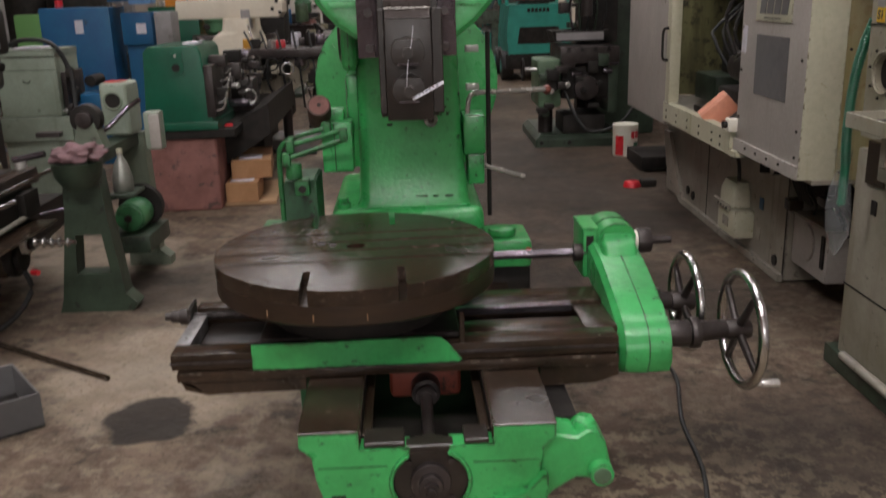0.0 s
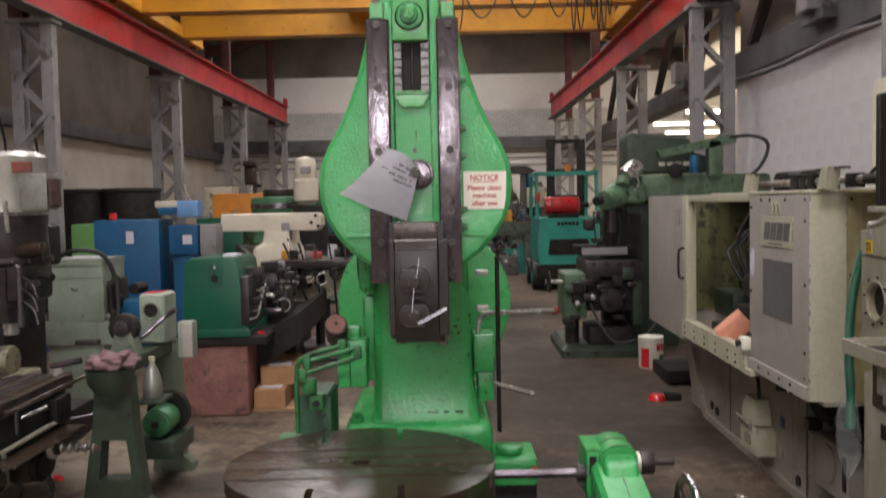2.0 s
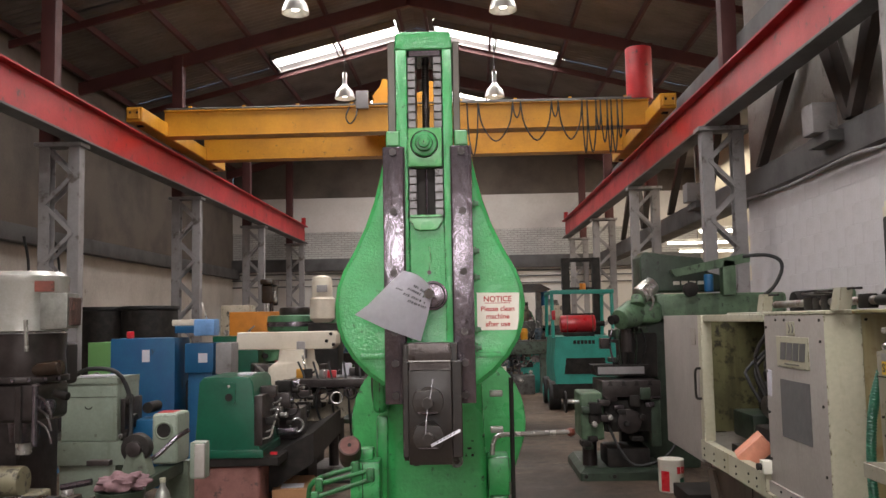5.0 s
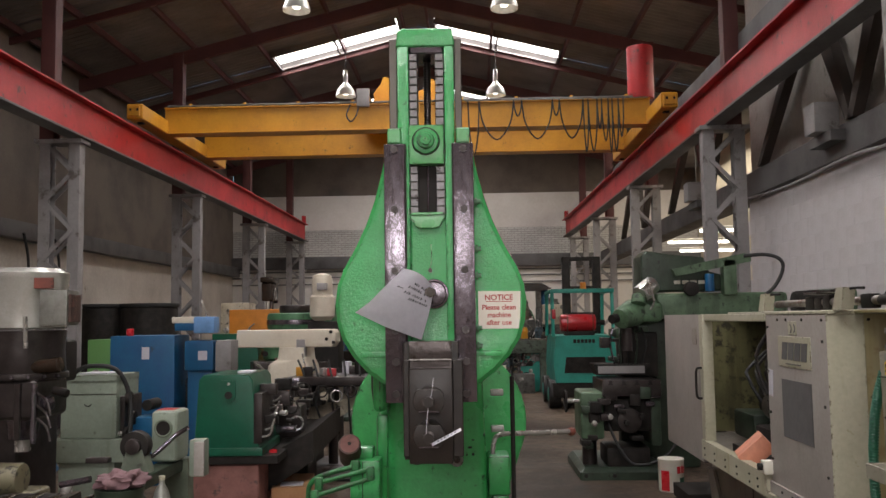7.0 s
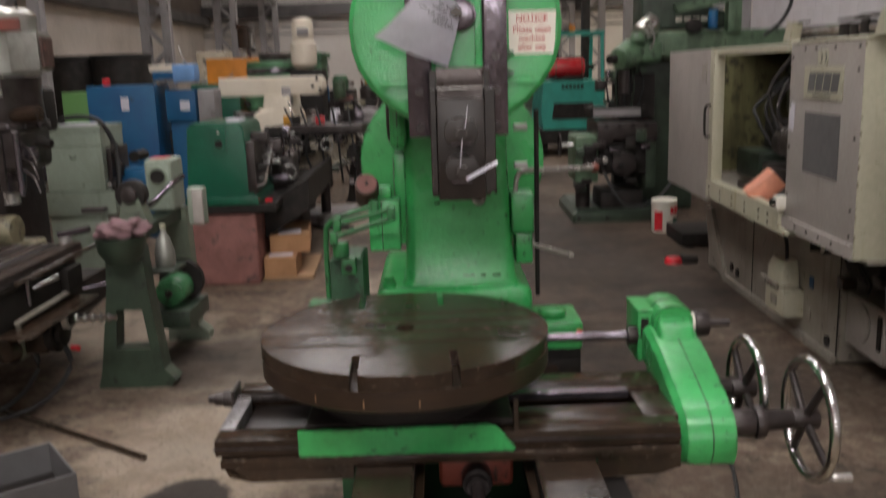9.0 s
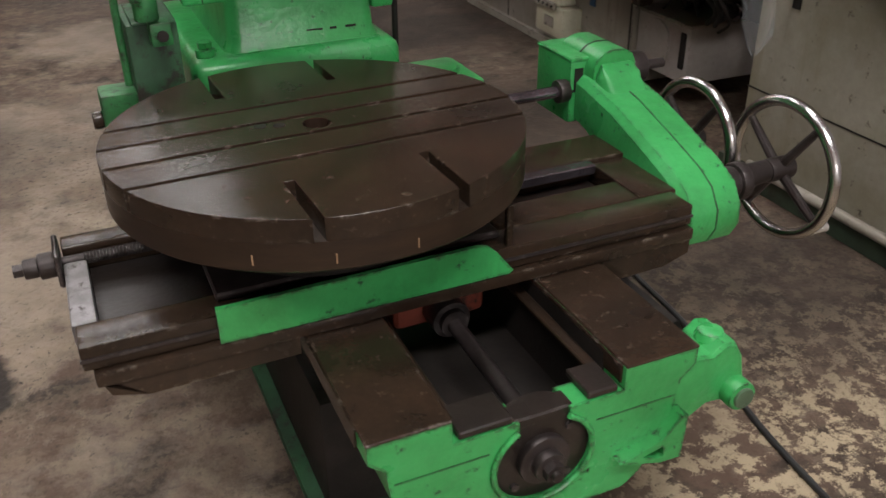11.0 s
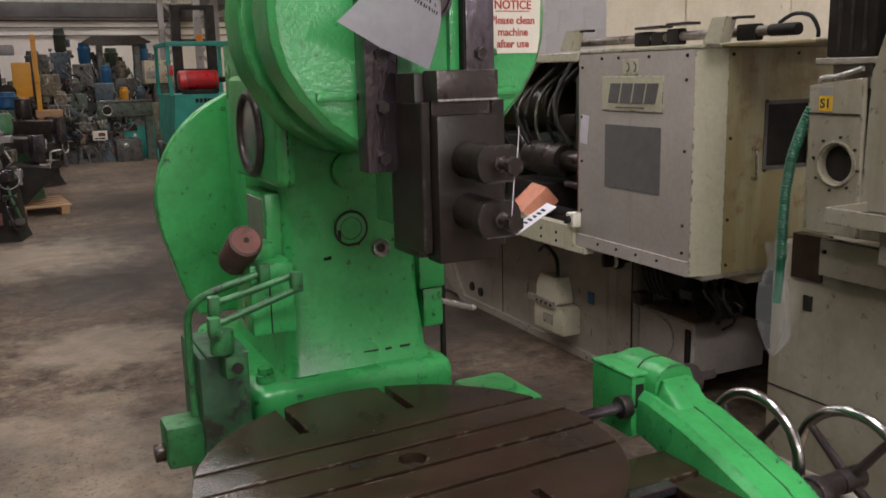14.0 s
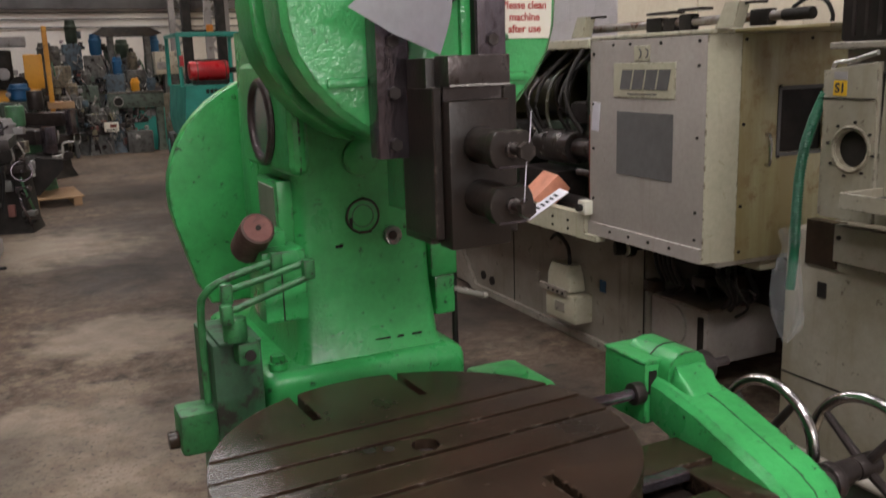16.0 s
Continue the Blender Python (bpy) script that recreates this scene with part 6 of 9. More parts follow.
    for z in (1.44, 1.30):
        part("rod_clip", box(B(), 0.36, 0.41, 0.96, 1.0, z - 0.012, z + 0.012, 0.005), DULL_CAN, slotter)
    part("second_lever", tube(B(), [(0.42, 0.99, 1.005), (0.45, 1.0, 0.99), (0.59, 1.07, 0.933)], 0.010, 10), BRIGHT, slotter)


make_side_fittings()


# ---- gear grinding machine beside the slotter ----
def make_grinder():
    g = thing("gear_grinder", "cream and grey enclosed gear grinding machine with an open work door", "machine tool", pose(1.893, 4.497, 0, 0, 0, -0.3))
    body = part("body", box(B(), 0.29, 1.5, 0.55, 3.05, 0.012, 0.74, 0.02), BODY_GREY, g, "oil-streaked grey machine base")
    part("end_body", box(B(), 0.32, 0.78, 0.11, 0.54, 0.14, 0.425, 0.012), GREY_PANEL, g)
    part("end_lip", box(B(), 0.312, 0.788, 0.102, 0.545, 0.412, 0.430, 0.004, 1), BODY_GREY, g)
    rnd = random.Random(77)
    for k in range(16):
        x, y, z = rnd.uniform(0.28, 0.60), rnd.uniform(-0.10, 0.48), rnd.uniform(0.44, 0.68)
        a = rnd.uniform(0.02, 0.05)
        part("valve", box(B(), x - a, x + a, y - a, y + a, z, z + rnd.uniform(0.04, 0.07), 0.008), rnd.choice((BLACK, DARK_STEEL, TOOL_DARK, BROWN, TOOL_STEEL)), g)
    for k in range(12):
        x, y = rnd.uniform(0.26, 0.5), rnd.uniform(-0.12, 0.45)
        part("hose", tube(B(), [(x, y, 0.745), (x - 0.03, y + rnd.uniform(-0.06, 0.06), 0.62), (x + 0.02, y + rnd.uniform(-0.08, 0.08), 0.52), (x + 0.06, y + 0.05, 0.44)], rnd.choice((0.007, 0.010, 0.013)), 7), rnd.choice((RUBBER, BLACK, STEEL, RUBBER)), g)
    gg = part("pressure_gauge", rod(B(), (0.20, 0.60, 0.66), (0.24, 0.60, 0.66), 0.042, seg=24, bevel=0.006), BLACK, g)
    part("gauge_face", rod(B(), (0.196, 0.60, 0.66), (0.20, 0.60, 0.66), 0.034, seg=24), WHITE, gg)
    part("gauge_pipe", rod(B(), (0.24, 0.60, 0.66), (0.40, 0.58, 0.66), 0.014, seg=10), BLACK, gg)
    # solid black block stands in for the dark recess under the enclosure
    part("recess_dark_block", box(B(), 0.62, 1.4, -0.12, 0.54, 0.43, 0.75), BLACK, g)
    part("skirt_step", slab(B(), [(0.56, 0.006), (2.55, 0.006), (2.95, 0.22), (3.05, 0.5), (2.9, 0.5), (2.5, 0.05), (0.56, 0.05)], [], "x", 0.262, 0.289), BODY_GREY, g)
    for y in (0.7, 1.8, 2.8):
        part("foot", rod(B(), (0.42, y, 0.0), (0.42, y, 0.012), 0.06, seg=16), BLACK, g)
    part("panel_seam", box(B(), 0.286, 0.289, 0.555, 0.565, 0.05, 0.72), BLACK, g)
    part("panel_seam", box(B(), 0.286, 0.289, 1.95, 1.957, 0.05, 0.72), BLACK, g)
    for y, z in ((2.27, 0.12), (2.40, 0.135), (0.68, 0.10)):
        part("lifting_hole", rod(B(), (0.28, y, z), (0.30, y, z), 0.032, seg=18), BLACK, g)
    part("round_cover", rod(B(), (0.308, 0.36, 0.30), (0.325, 0.36, 0.30), 0.105, seg=36, bevel=0.006), GREY_PANEL, g)
    part("junction_box", box(B(), 0.33, 0.43, -0.20, -0.06, 0.69, 0.774, 0.006), CREAM, g)
    part("slot_cover", box(B(), 0.312, 0.325, 0.135, 0.175, 0.21, 0.385, 0.004, 1), BLACK, g)
    mb = part("terminal_box", box(B(), 0.17, 0.30, 1.04, 1.36, 0.13, 0.30, 0.015), CREAM, g, "cream electrical terminal box")
    part("motor_cover", tapered(B(), 0, 1.35, [(0.31, 0.175, 0.289, 1.10), (0.40, 0.18, 0.289, 1.12), (0.455, 0.205, 0.289, 1.15)], 0.015), CREAM, mb)
    for y in (1.14, 1.19, 1.24, 1.29):
        part("indicator", rod(B(), (0.144, y, 0.306), (0.151, y, 0.306), 0.008, seg=10), BLACK, mb)
    part("connector_strip", box(B(), 0.15, 0.17, 1.12, 1.40, 0.285, 0.325, 0.004, 1), BODY_GREY, mb)
    part("label", box(B(), 0.166, 0.17, 1.15, 1.25, 0.18, 0.24), BODY_GREY, mb)
    part("cable_loop", tube(B(), [(0.24, 1.2, 0.44), (0.24, 1.22, 0.56), (0.28, 1.4, 0.6), (0.3, 1.5, 0.55)], 0.012, 8), RUBBER, mb)
    for y, z in ((0.9, 0.34), (0.92, 0.15), (1.62, 0.25)):
        part("badge", box(B(), 0.284, 0.289, y, y + 0.06, z, z + 0.07, 0.002, 1), BLUE if z > 0.3 else BODY_GREY, g)
    # enclosure
    e = part("front_panel", box(B(), 0.0, 0.035, -0.195, 0.645, 0.762, 1.724, 0.006), GREY_PANEL, g, "grey front panel with name plate")
    part("corner_panel", slab(B(), [(0.0, -0.197), (0.16, -0.222), (0.165, -0.19), (0.035, -0.165)], [], "z", 0.762, 1.725), CREAM, g, "pale cream corner panel")
    end_out = [(0.162, 0.762), (1.45, 0.762), (1.45, 1.725), (0.162, 1.725)]
    part("end_panel", slab(B(), end_out, [[(0.385, 1.215), (0.385, 1.487), (0.655, 1.487), (0.655, 1.215)]], "y", -0.222, -0.197), STREAK, g, "yellow-stained cream end panel with a square opening")
    # black sheet stands in for the unlit space behind the square opening
    part("opening_shade_sheet", box(B(), 0.37, 0.67, -0.19, -0.1, 1.2, 1.5), BLACK, g)
    part("opening_frame", slab(B(), [(0.37, 1.2), (0.67, 1.2), (0.67, 1.502), (0.37, 1.502)], [[(0.387, 1.217), (0.387, 1.485), (0.653, 1.485), (0.653, 1.217)]], "y", -0.227, -0.2225), DARK_BEAM, g)
    part("end_handle", tube(B(), [(0.315, -0.222, 1.17), (0.313, -0.248, 1.18), (0.311, -0.248, 1.29), (0.311, -0.222, 1.30)], 0.008, 8), CHROME, g)
    part("roof_and_shade_panel", box(B(), 0.0, 1.45, -0.215, 0.645, 1.726, 1.745, 0.004, 1), CREAM, g)
    # added cover, out of sight, that keeps light off the rear of the chamber
    part("roof_and_shade_panel", box(B(), 0.50, 1.45, 0.648, 3.16, 1.737, 1.75, 0.004, 1), CREAM, g)
    part("floor_pan", box(B(), 0.06, 1.45, -0.22, 3.16, 0.742, 0.762), BODY_GREY, g)
    part("sill", slab(B(), [(0.55, 0.732), (2.04, 0.732), (2.04, 0.86), (0.65, 0.86), (0.65, 0.762), (0.55, 0.762)], [], "x", -0.03, 0.03), CREAM, g, "cream sill under the work door")
    part("lower_trim", box(B(), -0.012, 0.0, -0.195, 0.645, 0.762, 0.828, 0.002, 1), GREY_PANEL, g)
    part("door_post", box(B(), -0.025, 0.05, 1.94, 2.03, 0.86, 1.735, 0.006), CREAM, g, "pale cream door post")
    d = part("sliding_door", box(B(), -0.02, 0.02, 2.035, 3.19, 0.70, 1.735, 0.006), GREY_PANEL, g, "grey sliding door pushed open")
    part("door_label", box(B(), -0.0225, -0.02, 2.12, 2.24, 1.52, 1.64), BODY_GREY, d)
    part("door_handle", tube(B(), [(-0.025, 1.99, 1.15), (-0.06, 1.99, 1.16), (-0.065, 1.99, 1.26), (-0.06, 1.99, 1.35), (-0.025, 1.99, 1.36)], 0.009, 8), BLACK, d)
    part("top_track", box(B(), -0.01, 0.06, 0.648, 1.938, 1.69, 1.735, 0.004, 1), CREAM, g)
    # work space behind the door
    part("chamber_back", box(B(), 1.2, 1.25, 0.5, 3.18, 0.775, 1.735), CHAMBER, g)
    part("chamber_side", box(B(), 0.06, 1.2, 0.62, 0.645, 0.775, 1.725), CHAMBER, g)
    part("chamber_side", box(B(), 0.06, 1.2, 3.13, 3.16, 0.775, 1.735), CHAMBER, g)
    h = part("work_head", box(B(), 0.55, 1.15, 1.25, 1.95, 0.78, 1.25, 0.04), MOSS, g, "dark oily work head inside")
    bm = B()
    rod(bm, (0.40, 1.35, 1.12), (0.40, 1.75, 1.12), 0.10, seg=26, bevel=0.02)
    rod(bm, (0.40, 1.05, 1.12), (0.40, 1.35, 1.12), 0.06, seg=22, bevel=0.01)
    rod(bm, (0.40, 0.95, 1.12), (0.40, 1.05, 1.12), 0.035, seg=18)
    part("spindle", bm, TOOL_STEEL, h, "brown-grey spindle housing")
    part("wheel_guard", rod(B(), (0.80, 2.0, 1.42), (0.80, 2.4, 1.42), 0.17, seg=28, bevel=0.02), OILY_GREEN, g)
    part("guard_rim", ring(B(), (0.80, 1.99, 1.42), (0, 1, 0), 0.15, 0.014, 32, 8), DARK_STEEL, g)
    for k, (x0, y0, z0, x1, y1, z1, m) in enumerate(((0.55, 2.10, 1.00, 0.85, 2.60, 1.22, BLACK), (0.40, 2.25, 0.80, 0.75, 2.75, 1.00, MOSS), (0.95, 1.40, 1.45, 1.18, 1.80, 1.70, BLACK), (0.85, 2.55, 1.25, 1.18, 3.00, 1.60, OILY_GREEN), (0.50, 1.30, 1.25, 0.72, 1.60, 1.38, DARK_STEEL), (0.30, 1.45, 0.80, 0.52, 1.90, 0.98, DARK_STEEL))):
        part("slide_block", box(B(), x0, x1, y0, y1, z0, z1, 0.025), m, g)
    part("chuck", spin(B(), [(0.03, 0.0), (0.075, 0.005), (0.08, 0.03), (0.06, 0.05), (0.05, 0.09), (0.02, 0.10)], 24, Matrix.Translation((0.40, 1.00, 1.12)) @ Matrix.Rotation(radians(90), 4, "X")), TOOL_STEEL, g)
    for k in range(5):
        part("coolant_hose", tube(B(), [(0.7 + 0.06 * k, 1.5 + 0.28 * k, 1.70), (0.5, 1.55 + 0.25 * k, 1.55 - 0.05 * k), (0.42, 1.5 + 0.22 * k, 1.25), (0.5, 1.42 + 0.2 * k, 1.02)], 0.013, 8), (BLACK, OILY_GREEN, TOOL_STEEL, BLACK, RUBBER)[k], g)
    part("tail_block", box(B(), 0.22, 0.55, 0.70, 0.98, 0.80, 1.18, 0.03), BLACK, g)
    part("slide_rail", box(B(), 0.15, 0.35, 0.66, 1.93, 0.79, 0.85, 0.01), DARK_STEEL, g)
    for y0 in (0.82, 1.15, 1.45, 1.72):
        part("coolant_pipe", tube(B(), [(0.6, y0, 1.7), (0.42, y0 + 0.05, 1.52), (0.34, y0 + 0.02, 1.34), (0.4, y0, 1.2)], 0.012, 8), BLACK, g)
    part("dressing_arm", box(B(), 0.3, 0.42, 1.0, 1.12, 1.2, 1.62, 0.02), MOSS, g)
    part("coolant_hose", tube(B(), [(0.5, 1.45, 1.7), (0.35, 1.4, 1.5), (0.30, 1.3, 1.35), (0.33, 1.2, 1.22)], 0.014, 10), BLACK, g)
    part("coolant_hose", tube(B(), [(0.45, 1.75, 1.7), (0.3, 1.8, 1.45), (0.32, 1.65, 1.2)], 0.014, 10), BLACK, g)
    part("red_strip", box(B(), 0.03, 0.05, 0.655, 0.70, 0.93, 1.36, 0.004, 1), RED_PRIMER, g)
    part("door_tag", box(B(), -0.004, 0.0, 0.70, 0.76, 1.22, 1.36, 0, 1, Matrix.Rotation(radians(6), 4, "X")), PAPER, g)
    part("rod_guide", rod(B(), (0.3, 0.66, 1.0), (0.3, 1.2, 1.0), 0.02, seg=12), DARK_STEEL, g)
    # plate with plain shapes, grey screen, switch
    p = part("name_plate", box(B(), -0.006, 0.0, -0.005, 0.443, 1.458, 1.616, 0.002, 1), CREAM, g, "cream name plate with dark block shapes")
    lean = 0.022
    for k, y0 in enumerate((0.315, 0.225, 0.135, 0.045)):
        shape = [(y0 + 0.075, 1.495), (y0, 1.495), (y0 - lean, 1.585), (y0 + 0.055, 1.585)]
        part("block_shape", slab(B(), shape, [], "x", -0.0085, -0.0062), DARK_BEAM, p)
    part("maker_bar", box(B(), -0.0085, -0.0062, 0.12, 0.33, 1.472, 1.479), DARK_BEAM, p)
    mk = part("mark_plate", box(B(), -0.005, 0.0, 0.175, 0.29, 1.622, 1.692, 0.002, 1), CREAM, g)
    for y in (0.205, 0.255):
        part("mark_shape", slab(B(), circle(y, 1.657, 0.024, 20, 100, 260) + circle(y, 1.657, 0.016, 20, 260, 100), [], "x", -0.0075, -0.0052), DARK_BEAM, mk)
    part("grey_screen", box(B(), -0.004, 0.0, 0.008, 0.416, 1.094, 1.393, 0.001, 1), DARK_BEAM, g, "matt grey viewing panel")
    sw = part("rotary_switch", box(B(), -0.05, 0.0, 0.615, 0.68, 0.862, 0.935, 0.006), WHITE, g)
    part("switch_knob", rod(B(), (-0.075, 0.648, 0.90), (-0.05, 0.648, 0.90), 0.02, seg=16, bevel=0.003), BLACK, sw)
    bolts = [(-0.15, z) for z in (0.86, 0.98, 1.3, 1.6, 1.70)] + [(0.61, z) for z in (0.95, 1.2, 1.42, 1.66)] + [(y, 0.80) for y in (0.0, 0.15, 0.3, 0.45)] + [(y, 1.70) for y in (0.1, 0.32, 0.45)] + [(y, z) for y in (0.8, 0.95, 1.2, 1.45, 1.7, 1.95) for z in (0.765, 0.81)]
    for y, z in bolts:
        x = -0.03 if y > 0.7 else (-0.012 if z < 0.84 else 0.0)
        part("bolt", rod(B(), (x - 0.006, y, z), (x, y, z), 0.007, seg=8), BLACK, g)
    for x, z in ((0.13, 1.70), (0.13, 1.35), (0.13, 1.0), (0.13, 0.80), (0.33, 1.5), (0.33, 1.2), (0.5, 1.70), (0.72, 1.70)):
        part("bolt", rod(B(), (x + 0.05, -0.228, z), (x + 0.05, -0.222, z), 0.007, seg=8), BLACK, g)
    # cylinder and brackets on the roof
    part("roof_cylinder", rod(B(), (0.14, 0.86, 1.785), (0.14, -0.46, 1.785), 0.02, seg=18, bevel=0.004), RUSTY, g, "rusty steel door cylinder on the roof")
    for y0, y1, z1 in ((0.16, 0.24, 1.815), (0.25, 0.36, 1.82), (0.05, 0.13, 1.825), (-0.40, -0.30, 1.82)):
        part("cylinder_clamp", box(B(), 0.115, 0.165, y0, y1, 1.75, z1 - 0.005, 0.008), BLACK, g)
    part("cylinder_end", rod(B(), (0.14, -0.46, 1.785), (0.14, -0.60, 1.785), 0.024, seg=18, bevel=0.006), BLACK, g)
    part("clamp_plate", box(B(), 0.10, 0.18, 0.16, 0.34, 1.826, 1.838, 0.002, 1), DARK_STEEL, g)
    part("clamp_plate", box(B(), 0.10, 0.18, -0.02, 0.12, 1.832, 1.844, 0.002, 1), DARK_STEEL, g)
    part("roof_hose", tube(B(), [(0.14, -0.5, 1.81), (0.15, -0.56, 1.84), (0.16, -0.63, 1.83), (0.17, -0.66, 1.78), (0.17, -0.66, 1.75)], 0.008, 8), RUBBER, g)
    part("hose_rest", box(B(), 0.12, 1.3, -0.7, -0.216, 1.728, 1.744, 0.004, 1), STREAK, g)
    for y in (0.76, -0.30):
        br = part("roof_bracket", slab(B(), [(y, 1.746), (y + 0.10, 1.746), (y + 0.045, 1.845), (y - 0.035, 1.845)], [], "x", 0.03, 0.085), CREAM, g, "slanted cream door bracket")
        part("bracket_hook", tube(B(), [(0.06, y - 0.035, 1.838), (0.07, y - 0.06, 1.84), (0.08, y - 0.13, 1.838)], 0.006, 8), BLACK, br)
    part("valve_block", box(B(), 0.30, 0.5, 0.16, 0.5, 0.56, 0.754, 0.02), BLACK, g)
    part("valve_gauge", rod(B(), (0.14, 0.62, 0.67), (0.19, 0.60, 0.67), 0.038, seg=20, bevel=0.004), BLACK, g)
    for k in range(5):
        part("hydraulic_pipe", tube(B(), [(0.24, 0.28 + 0.035 * k, 0.74), (0.25, 0.28 + 0.035 * k, 0.62), (0.30, 0.28 + 0.035 * k, 0.52)], 0.009, 8), BLACK, g)
    return g


make_grinder()
c = thing("orange_box", "orange plastic tool box lying tilted in the machine", "box", pose(1.878, 5.74, 0.876, 0, -42, -12))
part("shell", box(B(), 0.0, 0.20, -0.11, 0.13, -0.115, 0.0, 0.008), PEACH, c)
c = thing("red_bottle_cap", "red cap lying on the floor beside the machine", "cap", pose(1.95, 7.68, 0))
part("cap", rod(B(), (0, 0, 0), (0.0, 0, 0.05), 0.08, 0.06, seg=20, bevel=0.008), RED, c)
part("dark_piece", box(B(), 0.07, 0.2, -0.05, 0.06, 0, 0.06, 0.015), BLACK, c)


# ---- grey machine with hose, beside the gear grinder ----
def make_pillar():
    p = thing("pillar_machine", "oil-stained grey machine with round opening and black motor", "machine tool", pose(0, 0, 0))
    part("base", box(B(), 1.96, 3.3, 2.9, 3.90, 0.088, 0.985, 0.012), STREAK_GREY, p, "oil-streaked grey machine base")
    part("base_seam", box(B(), 1.957, 1.961, 2.9, 3.90, 0.398, 0.404), BLACK, p)
    part("upper_panel", box(B(), 1.915, 1.958, 2.9, 3.645, 0.90, 1.035, 0.006), STREAK_GREY, p)
    part("panel_bolt", rod(B(), (1.908, 3.62, 0.99), (1.916, 3.62, 0.99), 0.008, seg=10), BLACK, p)
    # proud dark block stands in for the dark recess under the pillar plate
    part("recess", box(B(), 1.95, 2.0, 3.66, 3.80, 0.86, 1.03), BROWN, p)
    # small added dark patch for what shows through the bag, not a tag
    part("dark_patch_behind_bag", box(B(), 1.955, 1.96, 3.70, 3.74, 0.74, 0.80, 0.001, 1), BLACK, p)
    out = [(3.43, 1.075), (3.645, 1.075), (3.66, 1.58), (3.445, 1.605)]
    pl = part("pillar", slab(B(), out, [circle(3.532, 1.318, 0.062, 32)], "x", 1.86, 1.835, 0.004), STREAK_GREY, p, "light grey pillar plate")
    part("pillar_body", box(B(), 1.862, 2.2, 3.44, 3.64, 1.075, 1.57, 0.006), BLACK, p)
    part("pillar_side", box(B(), 1.84, 2.2, 3.648, 3.66, 1.08, 1.57, 0.002, 1), STREAK_GREY, p)
    r = part("flange_ring", ring(B(), (1.836, 3.532, 1.318), (1, 0, 0), 0.074, 0.007, 36, 8), STREAK_GREY, p)
    for k in range(8):
        a = radians(45 * k + 10)
        y, z = 3.532 + 0.092 * math.cos(a), 1.318 + 0.092 * math.sin(a)
        part("bolt", rod(B(), (1.828, y, z), (1.837, y, z), 0.005, seg=8), BLACK, r)
    part("seam", box(B(), 1.831, 1.835, 3.447, 3.655, 1.484, 1.488), BLACK, p)
    lb = part("label", box(B(), 1.832, 1.8345, 3.559, 3.613, 1.495, 1.545, 0.0005, 1), YELLOW_LABEL, p, "yellow label reading S1")
    words("S1", 0.044, INK, lb, Matrix.Translation((1.8315, 3.586, 1.519)) @ Matrix.Rotation(radians(-90), 4, "Z") @ Matrix.Rotation(radians(90), 4, "X"), bold=0.03)
    part("grey_label", box(B(), 1.832, 1.8345, 3.559, 3.613, 1.547, 1.575, 0.0005, 1), COLUMN, p)
    part("motor_plate", box(B(), 1.86, 2.3, 3.40, 3.665, 1.648, 1.672, 0.004, 1), BODY_GREY, p)
    part("motor_foot", box(B(), 1.90, 2.2, 3.46, 3.62, 1.57, 1.648), BODY_GREY, p)
    m = part("motor", box(B(), 1.875, 2.2, 3.44, 3.635, 1.673, 2.1, 0.012), BLACK, p, "black servo motor")
    for y in (3.48, 3.53, 3.58):
        part("motor_rib", box(B(), 1.868, 1.875, y - 0.006, y + 0.006, 1.69, 2.09), DARK_STEEL, m)
    part("slide_cover", slab(B(), [(3.438, 1.075), (3.425, 1.62), (3.35, 1.86), (3.22, 2.3), (2.9, 2.3), (2.9, 1.075)], [], "x", 1.85, 2.25, 0.006), STREAK_GREY, p, "grey slanted side cover")
    t = part("tray", box(B(), 1.66, 2.2, 2.9, 3.41, 1.150, 1.162, 0.003, 1), STREAK_GREY, p, "grey drip tray with raised rim")
    for x0, x1, y0, y1 in ((1.657, 1.664, 2.9, 3.412), (1.664, 1.85, 3.404, 3.412)):
        part("tray_rim", box(B(), x0, x1, y0, y1, 1.15, 1.202, 0.002, 1), STREAK_GREY, t)
    # black sheet darkens part of the tray's upper face
    part("tray_dark_sheet", box(B(), 1.70, 1.84, 3.1, 3.39, 1.162, 1.176, 0.004, 1), BLACK, t)
    part("tray_bracket", box(B(), 1.70, 2.2, 3.2, 3.24, 1.036, 1.15, 0.004, 1), BODY_GREY, p)
    part("fitting", tube(B(), [(1.86, 3.64, 1.585), (1.85, 3.62, 1.605), (1.85, 3.56, 1.61), (1.85, 3.46, 1.635)], 0.009, 8), BRIGHT, p)
    pts = [(1.85, 3.66, 1.50), (1.838, 3.69, 1.42), (1.832, 3.72, 1.32), (1.828, 3.735, 1.20), (1.828, 3.74, 1.06), (1.84, 3.75, 0.94), (1.845, 3.765, 0.78)]
    h = part("hose", tube(B(), pts, 0.017, 14), HOSE_GREEN, p, "ribbed green suction hose")
    bm = B()
    for a, b in zip(pts[:-2], pts[1:-1]):
        a, b = Vector(a), Vector(b)
        k = max(2, int((b - a).length / 0.0115))
        for i in range(k):
            ring(bm, a.lerp(b, i / k), (b - a), 0.0175, 0.003, 16, 5)
    part("hose_ribs", bm, HOSE_GREEN, h)
    bm = B()
    rings = []
